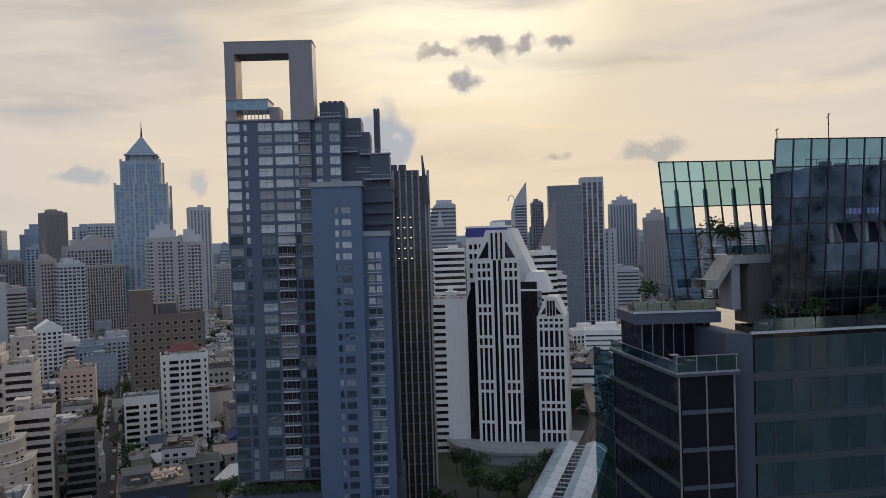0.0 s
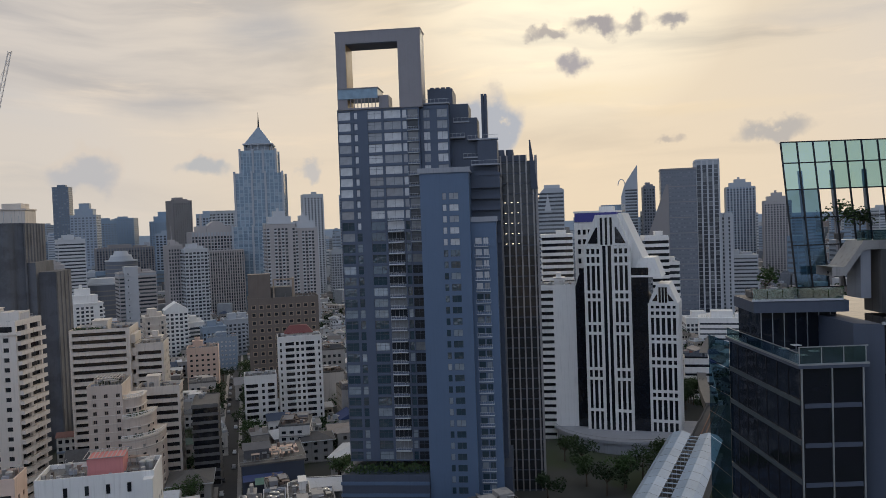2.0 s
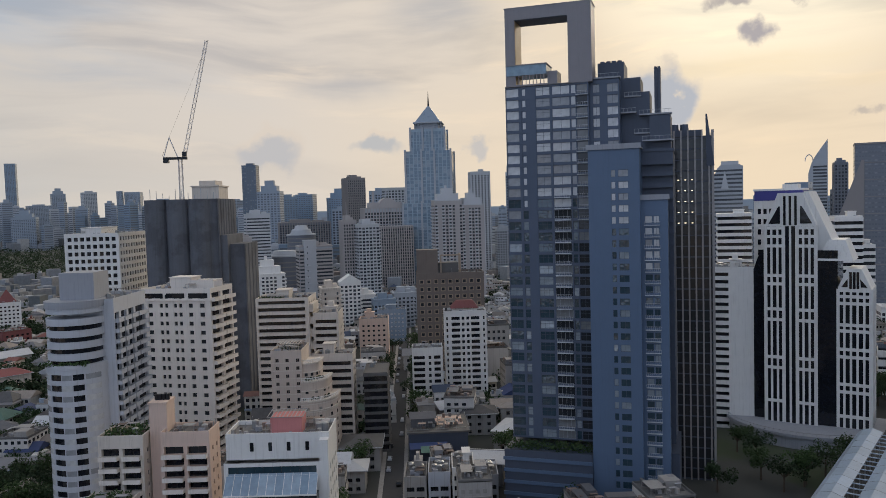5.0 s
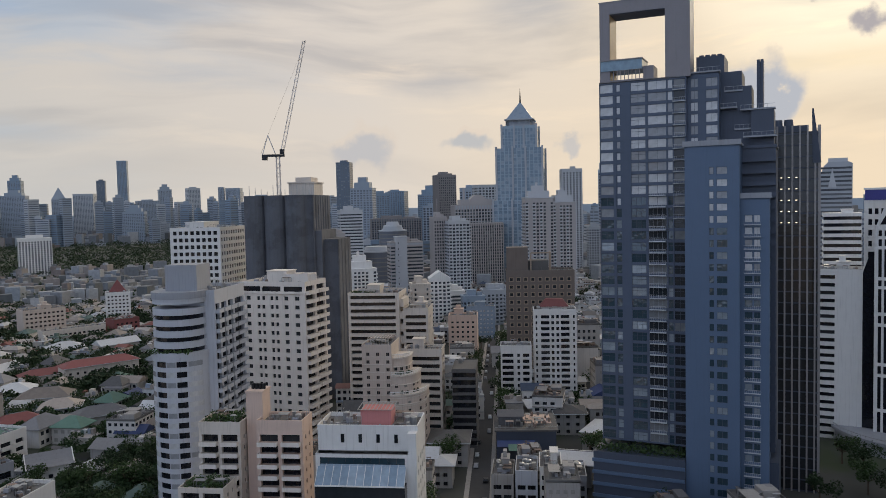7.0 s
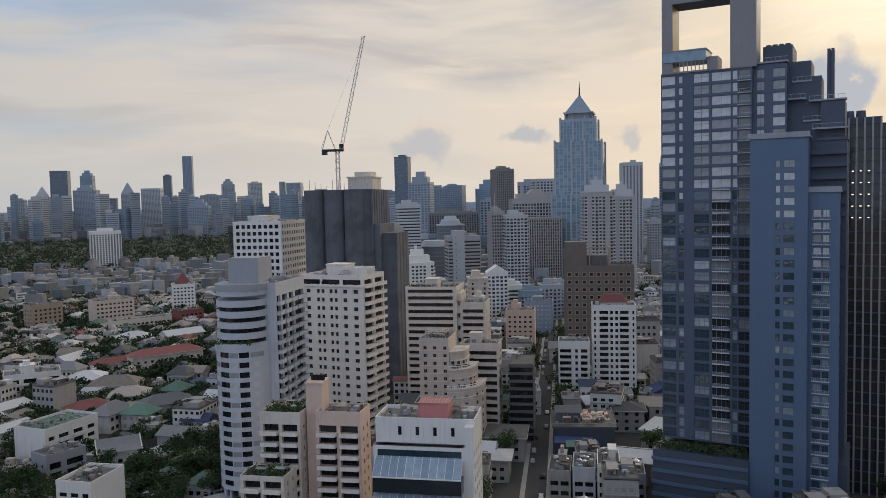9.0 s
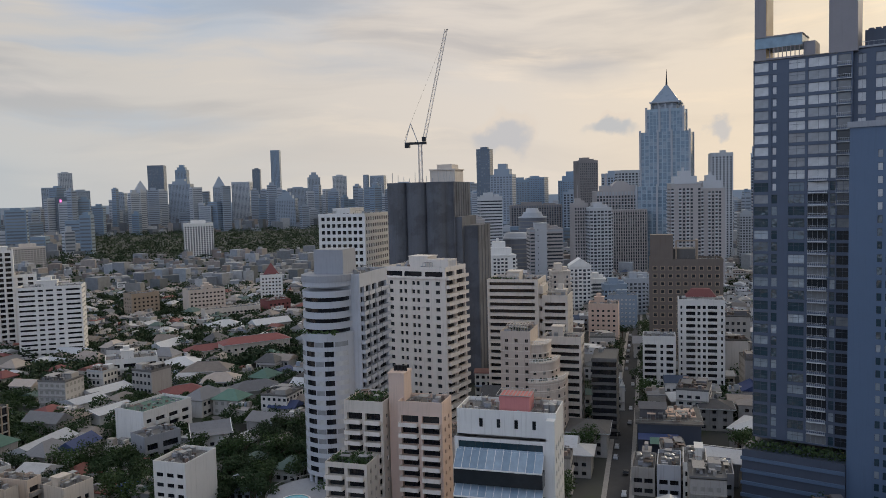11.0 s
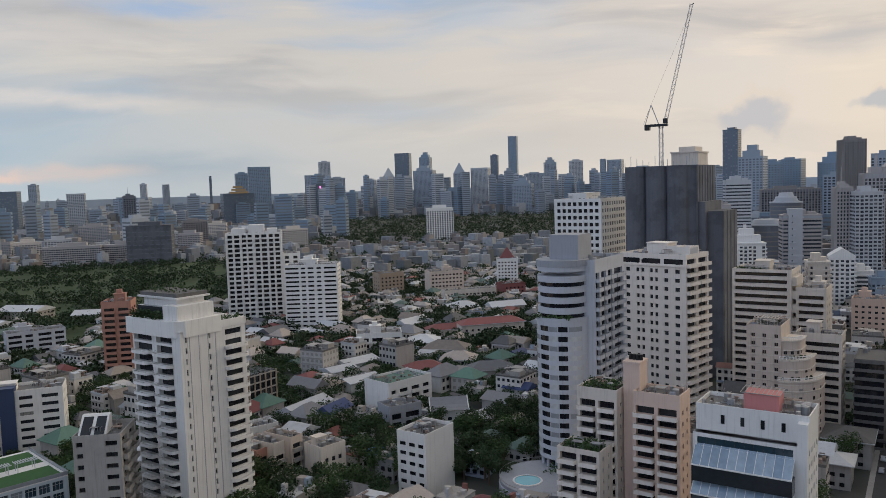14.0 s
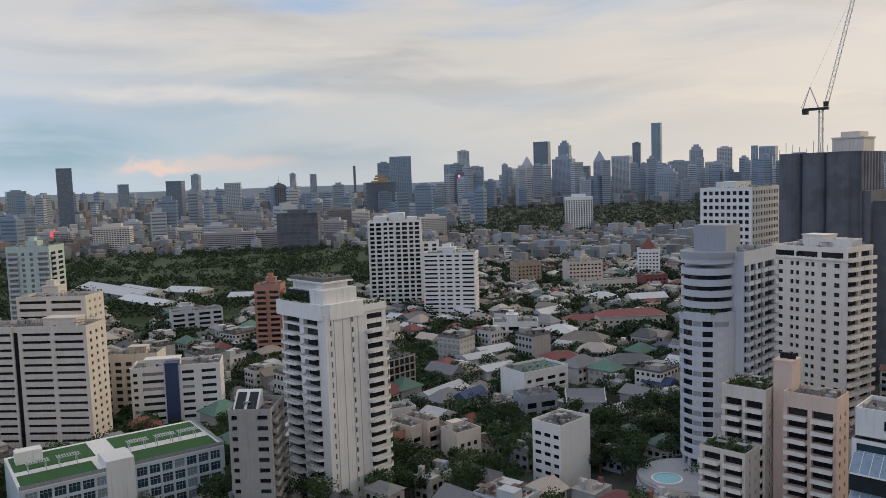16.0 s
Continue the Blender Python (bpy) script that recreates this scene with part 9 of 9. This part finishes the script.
for k, (r0, r1, n, hmax) in enumerate(((820, 1400, 2600, 14), (1400, 2400, 4200, 22), (2400, 3600, 4600, 32), (3600, 4800, 3600, 56))):
    g = Geo()
    for _ in range(n):
        az = rnd.uniform(-34, 102)
        r = math.sqrt(rnd.uniform(r0 * r0, r1 * r1))
        if in_park(az, r):
            continue
        x, y = polar(az, r)
        w, dd = rnd.uniform(7, 20) * (1 + k * 0.3), rnd.uniform(7, 18) * (1 + k * 0.25)
        h = 5 + hmax * rnd.random() ** 3.2
        yw = radians(rnd.choice((20, 60, 110)) + rnd.gauss(0, 6))
        c, s = math.cos(yw), math.sin(yw)
        pts = [(x + c * i - s * j, y + s * i + c * j) for i, j in ((0, 0), (w, 0), (w, dd), (0, dd))]
        g.hexa(pts, 0, pts, h)
        if rnd.random() < 0.4 and k < 2:
            pts2 = [(x + c * i - s * j, y + s * i + c * j) for i, j in ((w * .2, dd * .2), (w * .6, dd * .2), (w * .6, dd * .6), (w * .2, dd * .6))]
            g.hexa(pts2, h, pts2, h + 3)
    tagged(new("far_rooftops", g.mesh("far_rooftops", FARTOWN)), "dense low grey and white rooftops of the far city", "rooftops", kind="stuff")


def tower_field(label, spots, mat, seed):
    """Far mid-rise blocks with window rows, too small and many to pick apart."""
    rr = random.Random(seed)
    g = Geo()
    for x, y, w, h in spots:
        yw = radians(rr.uniform(0, 90))
        c, s = math.cos(yw), math.sin(yw)
        dd = w * rr.uniform(0.5, 0.9)

        def at(i, j):
            return (x + c * i - s * j, y + s * i + c * j)
        foot = [at(0, 0), at(w, 0), at(w, dd), at(0, dd)]
        g.hexa(foot, 0, foot, h)
        if rr.random() < 0.6:
            top = [at(w * .25, dd * .25), at(w * .75, dd * .25), at(w * .75, dd * .75), at(w * .25, dd * .75)]
            g.hexa(top, h, top, h + rr.uniform(3, 9))
        for j in range(int(h / 6.5)):
            z = 3 + j * 6.5
            out = 0.25
            lo = [at(w * .06, -out), at(w * .94, -out)]
            g.quad((*lo[0], z), (*lo[1], z), (*lo[1], z + 2.8), (*lo[0], z + 2.8), 1)
            for a0, b0 in (((w + out, dd * .06), (w + out, dd * .94)), ((-out, dd * .94), (-out, dd * .06)), ((w * .94, dd + out), (w * .06, dd + out))):
                p, q = at(*a0), at(*b0)
                g.quad((*p, z), (*q, z), (*q, z + 2.8), (*p, z + 2.8), 1)
    tagged(new("far_towers", g.mesh("far_towers", mat, HAZEPANE)), label, "towers", kind="stuff")


rnd = random.Random(8)
fields = {0: [], 1: [], 2: []}
for k in range(480):
    z = rnd.random()
    if z < 0.45:      # the dense river front
        az, r, h = rnd.uniform(30, 64), rnd.uniform(2300, 3700), rnd.uniform(50, 150)
    elif z < 0.7:     # the centre
        az, r, h = rnd.uniform(-30, 34), rnd.uniform(1000, 3000), rnd.uniform(35, 105)
    else:
        az, r, h = rnd.uniform(60, 101), rnd.uniform(1500, 4500), rnd.uniform(30, 95)
    if in_park(az, r):
        continue
    fields[k % 3].append((*polar(az, r), rnd.uniform(18, 42), h))
tower_field("distant haze-tinted grey mid-rise blocks with window rows", fields[0], SKYMATS[1], 1)
tower_field("distant haze-tinted white mid-rise blocks with window rows", fields[1], SKYMATS[2], 2)
tower_field("distant haze-blue mid-rise blocks with window rows", fields[2], SKYMATS[0], 3)

# apartment rows beyond the wooded estate
rnd = random.Random(19)
for i in range(16):
    az, r = 66 + i * 1.9 + rnd.uniform(-0.6, 0.6), 1330 + (i % 4) * 130
    x, y = polar(az, r)
    tagged(G("apartment_slab", "cream apartment slab beyond the wooded estate", x, y, 62 + rnd.uniform(-12, 20), rnd.uniform(30, 62), 14, rnd.uniform(22, 42), (CREAM, FARTAN, FARWHITE)[i % 3], 3.0, 4.0, 0.7, 0.5), group="apartment slabs")
# small lit signs and a scaffolded crown in the far skyline
GLOW = {}
for name, col, power in (("pink_sign_light", (1.0, 0.25, 0.65), 1.6), ("red_sign_light", (1.0, 0.08, 0.10), 1.2)):
    m = stuff_mat(name, (0.6, 0.2, 0.3), 0.5, 0.0)
    k = m.node_tree.nodes.new("ShaderNodeEmission")
    k.inputs[0].default_value, k.inputs[1].default_value = (*col, 1), power
    m.node_tree.links.new(k.outputs[0], [n for n in m.node_tree.nodes if n.type == "OUTPUT_MATERIAL"][0].inputs[0])
    GLOW[name] = m
e = thing("sign", "tall pink lit sign strip on a dark tower", "sign", -2255, 1140, 62)
for i in range(5):
    g = Geo()
    g.box(-2.5, 2.5, -1, 0, 60 + i * 11, 68 + i * 11)
    part("sign_panel", g, GLOW["pink_sign_light"], e)
g = Geo()
g.box(-3.5, 3.5, 0, 3, 0, 116)
part("mast", g, FARDARK, e)
e = thing("sign", "red lit rooftop sign on a low block", "sign", -1500, -35, 88)
g = Geo()
g.box(0, 20, 0, 1, 20, 30)
part("sign_panel", g, GLOW["red_sign_light"], e)
g = Geo()
g.box(-4, 24, 1, 16, 0, 22)
part("base", g, FARTAN, e)
e = thing("scaffold_crown", "ochre scaffolding crown on an unfinished tower", "building site", -2190, 845, 68)
for i in range(3):
    g = Geo()
    g.box(-26 + i * 4, 26 - i * 8, 0, 30, 96 + i * 8, 102 + i * 8)
    part("scaffold_deck", g, TIMBER, e)


# ---------- unseen towers added behind the viewpoint, for the glass fronts to mirror ---
rnd = random.Random(2)
for i in range(15):
    tagged(G("apartment_tower", "unseen pale tower added behind the viewpoint for reflections", -330 + i * 48, -180 - (i * 5 % 4) * 65, rnd.uniform(-10, 10), 24, 18, 55 + (i * 37) % 80, (WHITE, CREAM, FARGREY)[i % 3], 3.2, 3.4), group="towers behind")
